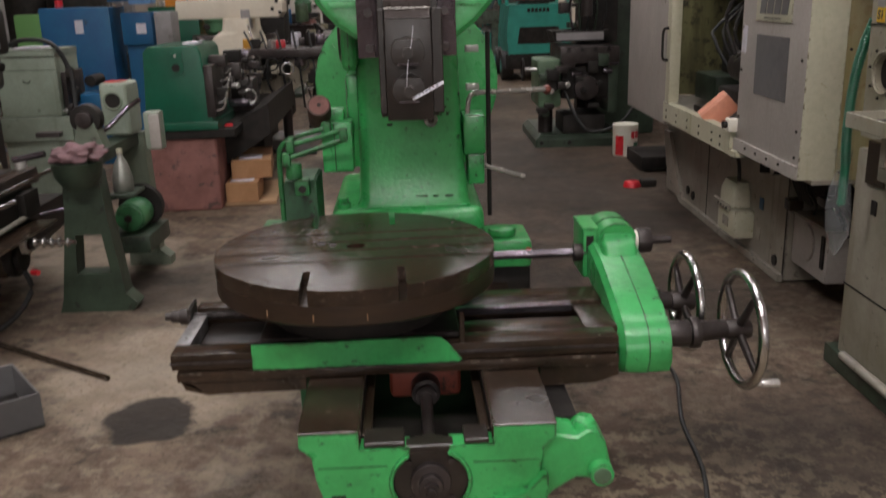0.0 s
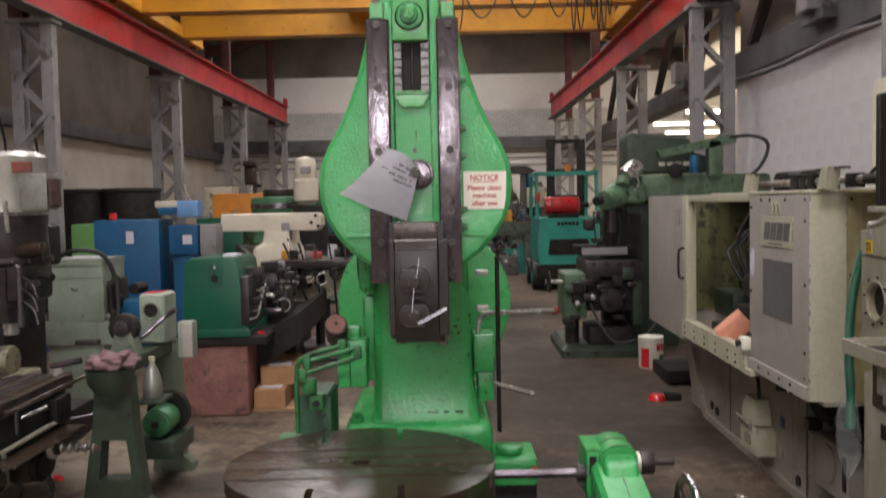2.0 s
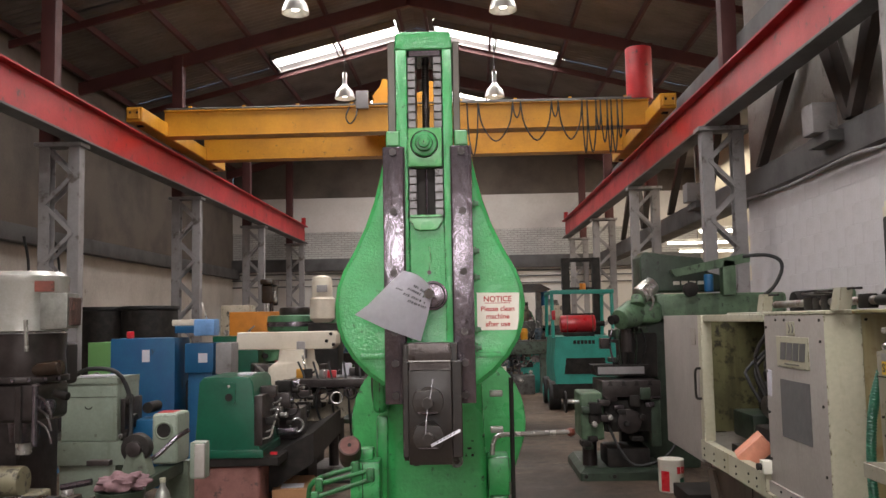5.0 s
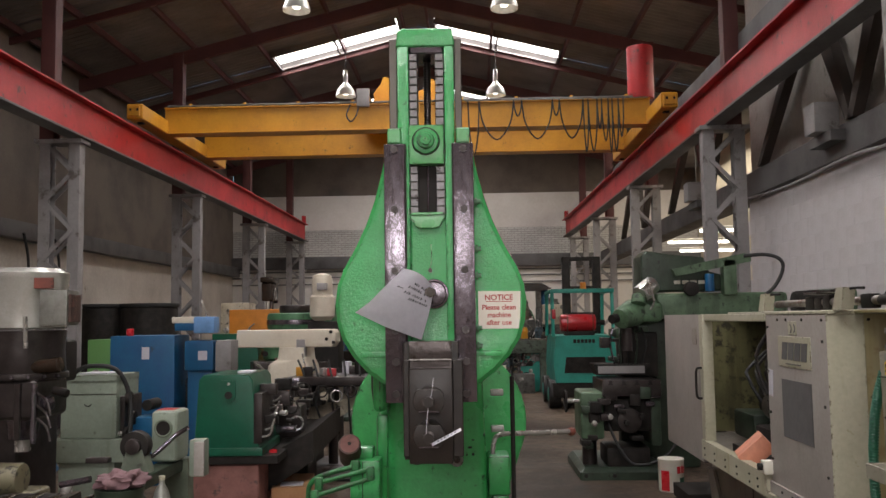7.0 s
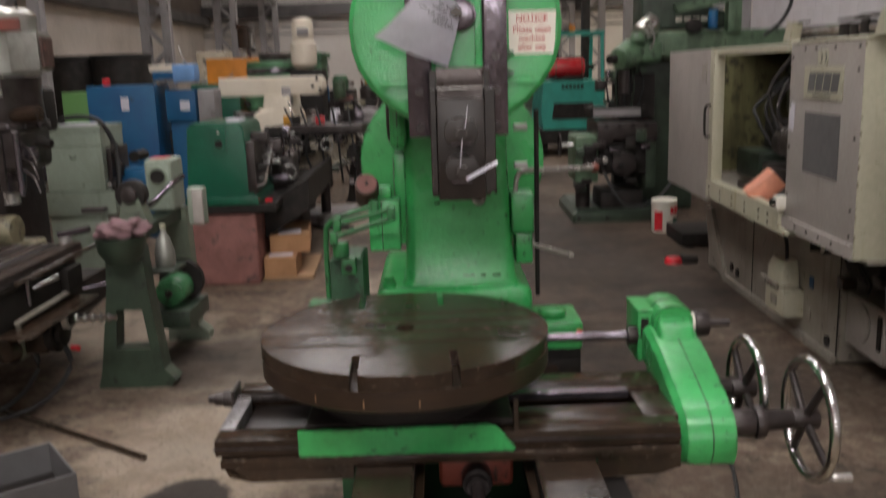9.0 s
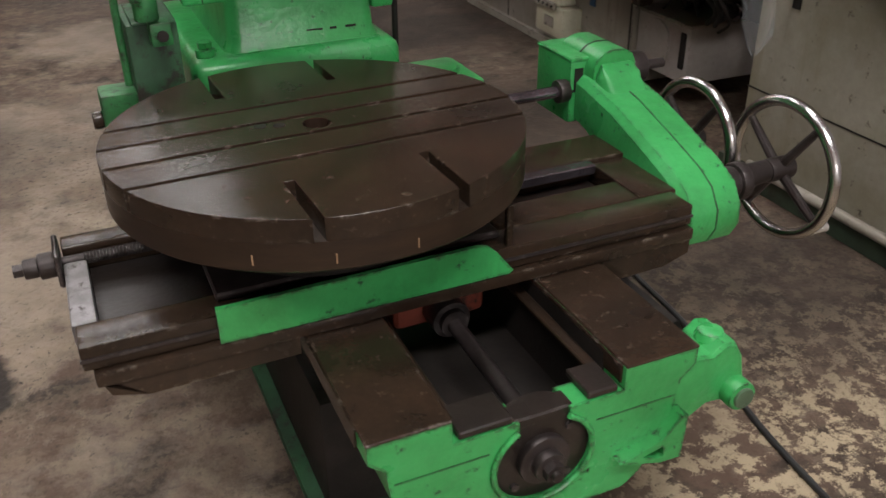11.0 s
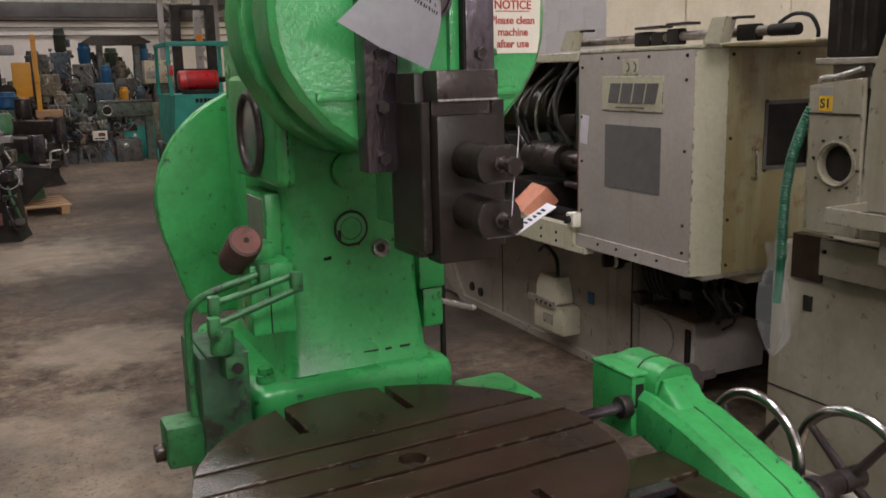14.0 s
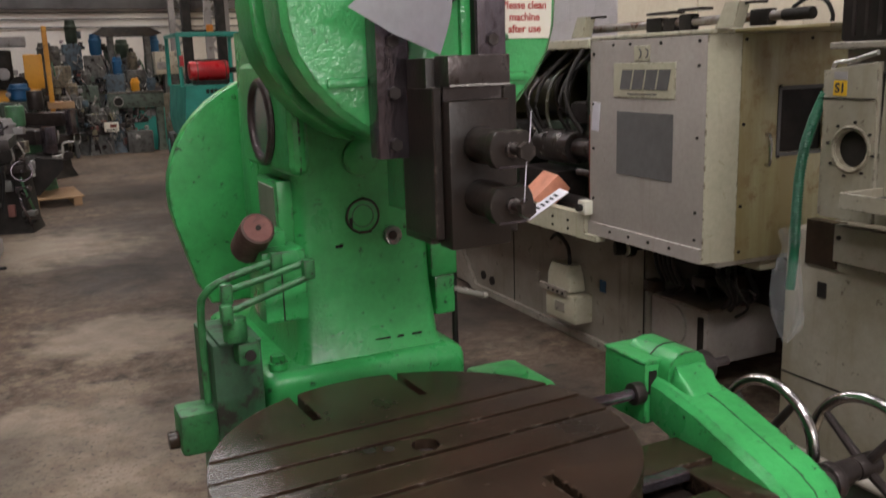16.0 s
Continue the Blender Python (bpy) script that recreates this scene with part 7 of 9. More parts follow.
    for k2, (z, r0, ox) in enumerate(((1.0, 0.05, 0.0), (0.975, 0.045, 0.0), (0.93, 0.03, 0.0), (0.89, 0.04, 0.004), (0.82, 0.062, 0.008), (0.74, 0.07, 0.004), (0.67, 0.066, -0.004), (0.60, 0.03, 0.0), (0.575, 0.008, 0.0))):
        rings.append([bm.verts.new((1.842 + 0.55 * r0 * (1 + 0.2 * math.sin(5 * k + k2)) * math.cos(k * math.pi / 12), 3.772 + ox + r0 * (1 + 0.28 * math.sin(3 * k + 1.7 * k2) * math.cos(k2)) * math.sin(k * math.pi / 12), z + 0.012 * math.sin(2 * k + k2))) for k in range(24)])
    for a, b in zip(rings, rings[1:]):
        for k in range(24):
            bm.faces.new((a[k], a[(k + 1) % 24], b[(k + 1) % 24], b[k]))
    part("plastic_bag", bm, PLASTIC_FILM, p, "clear crumpled plastic bag over the hose end", smooth=80)
    part("foot_plank", box(B(), 1.95, 2.6, 2.9, 4.0, 0.0, 0.085, 0.008), MOSS, p)
    part("foot_pipe", rod(B(), (1.935, 2.95, 0.107), (1.935, 3.80, 0.107), 0.02, seg=16, bevel=0.003), BODY_GREY, p)
    return p


make_pillar()


# ---- machines along the left ----
def make_tool_grinder():
    g = thing("pedestal_grinder", "grey-green tool grinder on a cast pedestal with a drive motor", "machine tool", pose(-1.58, 4.99, 0, 0, 0, 0))
    legs = [(-0.275, 0.0), (0.125, 0.0), (0.155, 0.04), (0.095, 0.10), (0.045, 0.55), (0.03, 0.78), (-0.16, 0.78), (-0.175, 0.55), (-0.25, 0.08)]
    part("pedestal", slab(B(), legs, [[(-0.155, 0.22), (0.03, 0.22), (0.005, 0.44), (-0.135, 0.44)]], "y", 0.0, 0.13, 0.015), MOSS, g, "dull green cast pedestal with an opening")
    part("rear_leg", slab(B(), [(-0.16, 0.0), (0.10, 0.0), (0.10, 0.05), (0.04, 0.10), (0.02, 0.86), (-0.12, 0.86)], [], "y", 0.86, 0.98, 0.012), PALE_GREEN2, g)
    part("bed_rail", box(B(), -0.13, -0.01, 0.0, 0.94, 0.785, 0.86, 0.01), MOSS, g)
    part("bowl", spin(B(), [(0.02, 0.70), (0.08, 0.71), (0.12, 0.77), (0.13, 0.845), (0.118, 0.845), (0.08, 0.78)], 28, Matrix.Translation((-0.06, -0.02, 0))), MOSS, g)
    hs = part("headstock", box(B(), -0.145, 0.02, 0.66, 0.90, 0.87, 1.185, 0.03, 3), PALE_GREEN, g, "pale grey-green headstock box")
    part("red_sticker", box(B(), -0.12, -0.02, 0.70, 0.82, 1.1855, 1.189), RED, hs)
    part("spindle_bore", rod(B(), (-0.065, 0.652, 1.08), (-0.065, 0.66, 1.08), 0.045, seg=22), BLACK, hs)
    part("spindle_ring", ring(B(), (-0.065, 0.655, 1.08), (0, 1, 0), 0.05, 0.008, 26, 8), PALE_GREEN2, hs)
    part("pulley", rod(B(), (-0.11, 0.30, 1.02), (-0.11, 0.38, 1.02), 0.085, seg=30, bevel=0.01), BLACK, g)
    part("pulley_hub", rod(B(), (-0.11, 0.27, 1.02), (-0.11, 0.40, 1.02), 0.045, seg=22, bevel=0.006), DARK_STEEL, g)
    part("wheel_rest", slab(B(), [(-0.19, 0.865), (-0.02, 0.865), (-0.06, 1.0), (-0.15, 1.0)], [], "y", 0.29, 0.40, 0.01), PALE_GREEN2, g)
    part("cross_bar", tube(B(), [(-0.14, 0.42, 0.92), (-0.04, 0.42, 0.95), (0.06, 0.5, 1.05), (0.14, 0.5, 1.1)], 0.014, 10), STEEL, g)
    part("tool_rest", box(B(), -0.35, -0.22, 0.2, 0.26, 0.94, 0.97, 0.006), DARK_STEEL, g)
    sb = part("switch_box", box(B(), 0.13, 0.225, 0.55, 0.65, 0.80, 1.02, 0.012), PALE_GREEN, g)
    part("switch_lid", box(B(), 0.165, 0.228, 0.53, 0.55, 0.81, 1.01, 0.006), GREY_PANEL, sb)
    mt = part("motor", rod(B(), (-0.01, 0.52, 0.40), (-0.01, 0.72, 0.40), 0.092, seg=30, bevel=0.02), MOTOR_GREEN, g, "green electric motor")
    part("motor_face", rod(B(), (-0.01, 0.50, 0.40), (-0.01, 0.52, 0.40), 0.078, seg=30, bevel=0.008), MOTOR_GREEN, mt)
    part("motor_boss", rod(B(), (-0.01, 0.485, 0.40), (-0.01, 0.50, 0.40), 0.022, seg=18), DARK_STEEL, mt)
    part("belt_guard", slab(B(), circle(-0.01, 0.42, 0.135, 30), [], "y", 0.74, 0.80, 0.01), BLACK, g)
    part("motor_shelf", box(B(), -0.14, 0.12, 0.44, 0.86, 0.2, 0.307, 0.01), MOSS, g)
    part("jar_shelf", box(B(), 0.0, 0.15, 0.16, 0.38, 0.60, 0.62, 0.004, 1), MOSS, g)
    part("chuck_bar", rod(B(), (-0.42, 0.05, 0.85), (-0.25, 0.05, 0.88), 0.018, seg=14), STEEL, g)
    return g


tg = make_tool_grinder()
c = thing("oil_can", "grey metal oil can with a tapered neck standing on the grinder", "can", tg.matrix_world @ Matrix.Translation((0.07, 0.26, 0.62)))
part("can_body", spin(B(), [(0.052, 0), (0.056, 0.01), (0.056, 0.08), (0.036, 0.16), (0.016, 0.195), (0.016, 0.215)], 26), DULL_CAN, c)
part("can_cap", rod(B(), (0, 0, 0.215), (0, 0, 0.24), 0.018, seg=18, bevel=0.003), CREAM, c)


def make_rag():
    c = thing("pink_rag", "crumpled pink rag lying on the grinder", "rag", tg.matrix_world @ Matrix.Translation((-0.05, -0.02, 0.86)))
    bm = B()
    bmesh.ops.create_icosphere(bm, subdivisions=4, radius=1.0)
    for v in bm.verts:
        n = noise.noise(v.co * 2.1) * 0.45 + noise.noise(v.co * 5.3) * 0.22
        v.co = Vector((v.co.x * 0.13 * (1 + n), v.co.y * 0.10 * (1 + n), max(-0.01, v.co.z * 0.055 * (1 + 1.4 * n) + 0.02)))
    part("cloth", bm, PINK_RAG, c, smooth=70)


make_rag()


def make_lathe():
    g = thing("green_lathe", "deep green lathe on a faded red-brown cast pedestal", "lathe", pose(-1.70, 7.3, 0, 0, 0, 2))
    prof = [(-0.285, 0.66), (0.26, 0.66), (0.235, 0.78), (0.19, 1.26), (0.16, 1.30), (-0.21, 1.30), (-0.245, 1.26)]
    hd = part("headstock_cover", slab(B(), prof, [], "y", 0.75, 0.0, 0.02), LATHE_GREEN, g, "deep green sheet headstock cover")
    part("cover_lip", box(B(), -0.295, 0.275, -0.01, 0.75, 0.655, 0.72, 0.006), LATHE_GREEN, hd)
    dimple = slab(B(), [(-0.055, 1.255), (0.055, 1.255), (0.055, 1.135)] + circle(0.0, 1.135, 0.055, 14, 0, -180)[1:], [], "y", -0.012, 0.01, 0.004)
    part("spindle_panel", dimple, LATHE_GREEN, hd)
    part("spindle_bore", rod(B(), (0.0, -0.02, 1.14), (0.0, -0.01, 1.14), 0.03, seg=22), BLACK, hd)
    part("plug", rod(B(), (0, -0.018, 1.23), (0, -0.011, 1.23), 0.012, seg=14), ALU, hd)
    part("pedestal", box(B(), -0.30, 0.24, 0.02, 0.80, 0.0, 0.585, 0.03, 3), PINK_BROWN, g, "faded red-brown cast pedestal")
    part("pan", box(B(), -0.30, 0.40, 0.0, 2.6, 0.588, 0.655, 0.004, 1), BLACK, g)
    part("bed", box(B(), -0.12, 0.22, 0.75, 2.6, 0.66, 0.84, 0.01), MOSS, g)
    part("chip_tray", slab(B(), [(0.24, 0.30), (0.62, 0.55), (0.62, 0.80), (0.24, 0.60)], [], "y", 0.4, 2.4), BLACK, g)
    part("tail_pedestal", box(B(), -0.25, 0.35, 1.9, 2.5, 0.0, 0.585, 0.02), BLACK, g)
    part("red_flash", box(B(), 0.30, 0.36, 0.15, 0.16, 0.64, 0.68, 0, 1, Matrix.Rotation(0.0, 4, "X")), RED, g)
    ap = part("apron", box(B(), 0.18, 0.42, 1.0, 1.35, 0.66, 0.95, 0.02), DARK_STEEL, g)
    for k, (y, z) in enumerate(((0.95, 0.95), (0.95, 0.8), (1.0, 1.1))):
        part("control_wheel", ring(B(), (0.34 + 0.05 * k, y, z), (0.3, -1, 0), 0.06, 0.009, 24, 8), BRIGHT if k % 2 else BLACK, ap)
    part("panel", box(B(), 0.20, 0.27, -0.005, 0.5, 0.75, 1.15, 0.01), DARK_STEEL, g)
    for k in range(6):
        part("lever", tube(B(), [(0.26 + 0.02 * (k % 2), 0.02 + 0.07 * k, 0.8 + 0.05 * k), (0.33, 0.0 + 0.07 * k, 0.82 + 0.05 * k), (0.36, -0.02 + 0.07 * k, 0.90 + 0.04 * k)], 0.009, 8), BRIGHT, g)
    part("chuck", rod(B(), (0.0, 0.78, 1.02), (0.0, 0.92, 1.02), 0.12, seg=28, bevel=0.01), DARK_STEEL, g)
    part("tool_post", box(B(), 0.1, 0.3, 1.05, 1.25, 0.95, 1.12, 0.02), STEEL, g)
    rnd = random.Random(12)
    for k in range(16):
        y, z = 0.1 + 0.13 * k, rnd.uniform(0.7, 1.12)
        part("fitting", box(B(), 0.20, 0.27 + rnd.uniform(0, 0.14), y, y + rnd.uniform(0.05, 0.12), z, z + rnd.uniform(0.05, 0.14), 0.012), rnd.choice((BLACK, DARK_STEEL, DARK_STEEL, STEEL)), g)
    for k in range(6):
        y, z = 0.3 + 0.3 * k, rnd.uniform(0.8, 1.15)
        part("hand_knob", rod(B(), (0.36, y, z), (0.42, y - 0.02, z), 0.022, seg=12, bevel=0.005), rnd.choice((BLACK, BRIGHT)), g)
    part("rag_tag", box(B(), 0.02, 0.14, 0.2, 0.4, 1.301, 1.32, 0.006), PAPER, g)
    return g


make_lathe()

for k, (x0, x1, y0, y1, z0, z1, lab) in enumerate(((-1.46, -1.20, 7.45, 7.85, 0.03, 0.19, "brown cardboard carton standing on a pallet board"), (-1.47, -1.14, 7.62, 8.28, 0.192, 0.345, "brown cardboard carton with a white label on top"))):
    c = thing("carton", lab, "carton", pose((x0 + x1) / 2, (y0 + y1) / 2, z0, 0, 0, 3 + 5 * k), "cartons")
    w, d, h = (x1 - x0) / 2, (y1 - y0) / 2, z1 - z0
    part("carton_body", box(B(), -w, w, -d, d, 0, h, 0.004, 1), CARTON, c)
    part("tape", box(B(), -0.025, 0.025, -d - 0.001, d, h, h + 0.0015), WOOD, c)
    part("label", box(B(), -0.10, 0.09, -d + 0.06, -d + 0.26, h + 0.001, h + 0.003), PAPER, c)
c = thing("pallet_board", "flat wooden board under the cartons", "board", pose(-1.3, 7.88, 0, 0, 0, 4))
part("board", box(B(), -0.2, 0.22, -0.42, 0.45, 0, 0.03, 0.004, 1), WOOD, c)


def make_cabinet_machine():
    g = thing("grey_cabinet_machine", "pale grey-green cabinet machine with side handwheels", "machine tool", pose(-3.08, 7.75, 0))
    up = part("upper_cabinet", box(B(), -0.21, 0.28, 0.0, 0.5, 0.745, 1.27, 0.012), PALE_GREEN, g)
    part("lid", slab(B(), [(-0.34, 1.285), (0.285, 1.285), (0.285, 1.235), (-0.21, 1.235), (-0.21, 1.17), (-0.31, 1.08)], [], "y", -0.012, 0.5, 0.008), PALE_GREEN, up)
    part("seam", box(B(), -0.21, 0.28, -0.004, 0.0, 1.12, 1.124), BLACK, up)
    part("maker_bar", slab(B(), circle(0.03, 1.05, 0.035, 14, 200, 340) + circle(0.03, 1.055, 0.03, 14, 340, 200), [], "y", -0.004, 0.0), BLACK, up)
    part("middle_tray", box(B(), -0.27, 0.36, -0.03, 0.52, 0.545, 0.742, 0.01), PALE_GREEN, g)
    part("lower_cabinet", box(B(), -0.22, 0.27, 0.0, 0.5, 0.0, 0.545, 0.01), PALE_GREEN, g)
    for k, (z, y) in enumerate(((1.08, 0.1), (0.9, 0.2), (0.78, 0.05))):
        part("handwheel", rod(B(), (0.33, y, z), (0.37, y, z), 0.06, seg=20, bevel=0.01), BLACK, g)
        part("shaft", rod(B(), (0.28, y, z), (0.34, y, z), 0.02, seg=12), BRIGHT, g)
    part("side_panel", box(B(), 0.29, 0.33, 0.05, 0.45, 0.72, 1.1, 0.01), DARK_STEEL, g)
    part("side_motor", rod(B(), (0.45, 0.25, 1.0), (0.45, 0.5, 1.0), 0.05, seg=18, bevel=0.01), BLACK, g)
    part("side_arm", box(B(), 0.33, 0.55, 0.2, 0.5, 0.7, 0.9, 0.02), BLUE, g)
    part("top_cable", tube(B(), [(-0.15, 0.1, 1.295), (0.0, 0.05, 1.36), (0.25, 0.05, 1.33), (0.36, 0.08, 1.1), (0.40, 0.0, 0.75)], 0.02, 8), RUBBER, g)
    part("papers", box(B(), -0.1, 0.15, 0.1, 0.35, 1.287, 1.30, 0.003, 1), PAPER, g)
    return g


make_cabinet_machine()


def make_blue_machines():
    g = thing("blue_cabinet", "tall blue steel cabinet with a paper label", "cabinet", pose(-3.25, 9.6, 0, 0, 0, 3))
    part("cabinet_body", box(B(), -0.38, 0.31, 0.0, 0.6, 0.0, 1.593, 0.012), BLUE, g)
    part("label", box(B(), -0.04, 0.04, -0.004, 0.0, 1.34, 1.47), PAPER, g)
    part("red_beacon", rod(B(), (-0.2, 0.1, 1.593), (-0.2, 0.1, 1.67), 0.04, seg=14, bevel=0.008), RED, g)
    g = thing("blue_bench_machine", "blue bench machine with a light blue plastic cover", "machine tool", pose(-2.69, 9.7, 0.19))
    part("box", box(B(), -0.17, 0.14, 0.0, 0.4, 1.02, 1.34, 0.01), BLUE, g)
    part("label", box(B(), -0.02, 0.08, -0.004, 0.0, 1.13, 1.23), PAPER, g)
    part("frame", box(B(), -0.3, 0.1, 0.05, 0.4, 1.45, 1.53, 0.01), BLUE, g)
    part("light_cover", box(B(), -0.06, 0.17, -0.05, 0.15, 1.42, 1.60, 0.02), LIGHT_BLUE, g)
    part("cream_top", box(B(), -0.35, 0.05, 0.1, 0.5, 1.531, 1.60, 0.015), CREAM_CLEAN, g)
    part("leg", box(B(), -0.15, 0.12, 0.05, 0.35, -0.19, 1.02, 0.01), BLUE, g)
    part("grey_box", box(B(), 0.15, 0.33, 0.05, 0.35, 1.0, 1.34, 0.02), COLUMN, g)
    part("handle", tube(B(), [(0.1, 0, 1.55), (0.04, 0, 1.7), (0.02, 0, 1.78)], 0.012, 8), ALU, g)
    part("loose_gear", box(B(), -0.2, 0.4, 0.1, 0.5, 0.55, 0.95, 0.05), BLACK, g)


make_blue_machines()


def make_cream_mill():
    g = thing("horizontal_mill", "cream horizontal milling machine with a long overarm and chipped paint", "milling machine", pose(-1.75, 10.0, 0, 0, 0, -4))
    part("overarm", slab(B(), [(-0.72, 1.43), (0.41, 1.43), (0.46, 1.49), (0.455, 1.59), (0.42, 1.632), (-0.70, 1.632)], [], "y", 0.42, 0.20, 0.02), CREAM_CLEAN, g)
    for x, z in ((0.40, 1.6), (0.43, 1.48), (0.35, 1.52)):
        part("bolt", rod(B(), (x, 0.19, z), (x, 0.2, z), 0.02, seg=12), BLACK, g)
    part("column", tapered(B(), 0, 0.7, [(0.55, -0.36, 0.20, 0.12), (1.05, -0.34, 0.17, 0.14), (1.22, -0.33, 0.14, 0.15), (1.30, -0.22, 0.10, 0.16), (1.43, -0.20, 0.09, 0.16)], 0.05), CREAM_CLEAN, g)
    part("column_foot", box(B(), -0.36, 0.2, 0.1, 0.7, 0.0, 0.55, 0.03), BLACK, g)
    part("knee", slab(B(), [(0.12, 0.52), (0.42, 0.60), (0.75, 0.80), (0.75, 1.0), (0.12, 1.0)], [], "y", 0.0, 0.45, 0.02), CREAM_MILL, g, "cream knee with dark chipped patches")
    part("knee_screw", rod(B(), (0.42, 0.22, 0.12), (0.42, 0.22, 0.60), 0.055, seg=18), DARK_STEEL, g)
    part("plinth", box(B(), -0.35, 0.70, -0.02, 0.75, 0.0, 0.13, 0.015), COLUMN, g)
    part("milling_table", box(B(), 0.0, 0.95, -0.25, 0.55, 1.03, 1.12, 0.01), DARK_STEEL, g)
    part("saddle_slide", box(B(), 0.1, 0.85, -0.05, 0.45, 1.0, 1.03), BLACK, g)
    for k in range(4):
        part("crank", ring(B(), (0.25 + 0.16 * k, -0.28, 0.92 + 0.05 * (k % 2)), (0.2, -1, 0.1), 0.06, 0.009, 22, 8), BRIGHT if k % 2 == 0 else BLACK, g)
    part("arbor_support", box(B(), 0.0, 0.10, 0.19, 0.30, 1.32, 1.52, 0.01), COLUMN, g)
    part("lever", tube(B(), [(0.08, 0.15, 1.36), (0.12, 0.1, 1.25), (0.14, 0.1, 1.12)], 0.012, 8), ALU, g)
    part("cable", tube(B(), [(0.15, -0.02, 1.1), (0.18, -0.1, 0.8), (0.15, -0.1, 0.35), (0.3, -0.15, 0.05), (0.8, -0.2, 0.02)], 0.014, 8), RUBBER, g)
    rnd = random.Random(9)
    for k in range(8):
        x, z = rnd.uniform(0.15, 0.9), rnd.uniform(0.75, 1.0)
        part("fitting", box(B(), x - 0.05, x + rnd.uniform(0.03, 0.1), -0.2, 0.05, z, z + rnd.uniform(0.05, 0.16), 0.014), rnd.choice((BLACK, DARK_STEEL, BLACK, STEEL, CREAM_MILL)), g)
    for k in range(5):
        part("hanging_cable", tube(B(), [(0.1 + 0.17 * k, -0.1, 1.3), (0.2 + 0.16 * k, -0.2, 1.1 - 0.05 * k), (0.15 + 0.18 * k, -0.2, 0.8), (0.3 + 0.13 * k, -0.1, 0.5)], 0.012, 7), RUBBER, g)
    # loose clamps and parts on the table
    rnd = random.Random(4)
    for k in range(9):
        x, y = 0.1 + 0.09 * k, rnd.uniform(-0.1, 0.4)
        m = (YELLOW, BLACK, DARK_STEEL, BRIGHT, RED, PAPER, DARK_STEEL, BLACK, STEEL)[k]
        q = thing("table_clutter", "small clamp or fixture lying on the milling table", "fixture", g.matrix_world @ pose(x, y, 1.12, 0, 0, rnd.uniform(0, 90)), "clutter on the milling table")
        part("fixture_body", box(B(), -0.05, 0.05, -0.04, 0.04, 0, rnd.uniform(0.06, 0.16), 0.012), m, q)
        part("fixture_screw", rod(B(), (0, 0, 0.03), (0.09, 0.02, 0.08), 0.012, seg=10), STEEL, q)
    return g


make_cream_mill()


def make_turret_mill():
    g = thing("turret_mill", "turret milling machine with a polished motor drum and slotted table", "milling machine", pose(-2.62, 6.0, 0, 0, 0, 0))
    part("motor_drum", spin(B(), [(0.24, 1.70), (0.255, 1.71), (0.255, 2.02), (0.26, 2.03), (0.26, 2.07), (0.22, 2.10), (0.05, 2.105)], 40, Matrix.Translation((-0.08, 0, 0))), POLISHED, g, "polished aluminium motor drum")
    part("maker_badge", box(B(), 0.03, 0.15, -0.252, -0.235, 1.96, 2.03, 0.004, 1, Matrix.Rotation(radians(12), 4, "Z")), RED_PRIMER, g)
    part("head", spin(B(), [(0.22, 1.36), (0.25, 1.42), (0.24, 1.56), (0.25, 1.69)], 36, Matrix.Translation((-0.08, 0, 0))), DARK_STEEL, g)
    part("gear_case", box(B(), -0.30, 0.12, -0.24, 0.2, 1.12, 1.38, 0.05, 3), DARK_STEEL, g)
    part("vertical_rod", rod(B(), (0.10, -0.24, 0.98), (0.10, -0.24, 1.36), 0.018, seg=12), STEEL, g)
    part("depth_scale", box(B(), -0.02, 0.02, -0.262, -0.24, 1.0, 1.36, 0.004, 1), DARK_STEEL, g)
    part("quill_dial", rod(B(), (0.12, -0.15, 1.22), (0.17, -0.16, 1.22), 0.05, seg=20, bevel=0.006), STEEL, g)
    part("feed_dial", rod(B(), (-0.22, -0.28, 1.28), (-0.22, -0.24, 1.28), 0.06, seg=20, bevel=0.006), STEEL, g)
    part("worm_knob", rod(B(), (0.16, -0.1, 1.30), (0.26, -0.12, 1.28), 0.028, seg=14, bevel=0.006), BLACK, g)
    part("clamp_knob", rod(B(), (-0.28, -0.22, 1.55), (-0.28, -0.28, 1.55), 0.035, seg=14, bevel=0.006), BLACK, g)
    part("head_flange", rod(B(), (-0.08, 0, 1.375), (-0.08, 0, 1.415), 0.268, seg=36, bevel=0.008), DARK_STEEL, g)
    part("side_box", box(B(), -0.40, -0.24, -0.32, -0.18, 1.78, 1.90, 0.012), BLACK, g)
    part("side_knob", rod(B(), (-0.27, -0.36, 1.84), (-0.27, -0.32, 1.84), 0.028, seg=14), DARK_STEEL, g)
    for k in range(8):
        part("head_bolt", rod(B(), (-0.08 + 0.262 * math.cos(radians(-160 + 20 * k)), 0.262 * math.sin(radians(-160 + 20 * k)), 1.395), (-0.08 + 0.285 * math.cos(radians(-160 + 20 * k)), 0.285 * math.sin(radians(-160 + 20 * k)), 1.395), 0.012, seg=6), STEEL, g)
    part("quill", rod(B(), (-0.08, -0.02, 0.98), (-0.08, -0.02, 1.2), 0.09, 0.11, seg=24, bevel=0.008), STEEL, g)
    part("spindle", rod(B(), (-0.08, -0.02, 0.90), (-0.08, -0.02, 0.98), 0.05, seg=20), BRIGHT, g)
    sb = part("switch_box", box(B(), 0.12, 0.30, -0.24, -0.06, 1.72, 1.95, 0.01), DULL_CAN, g)
    part("switch_face", box(B(), 0.30, 0.32, -0.22, -0.08, 1.74, 1.92, 0.004, 1), ROLLER, sb)
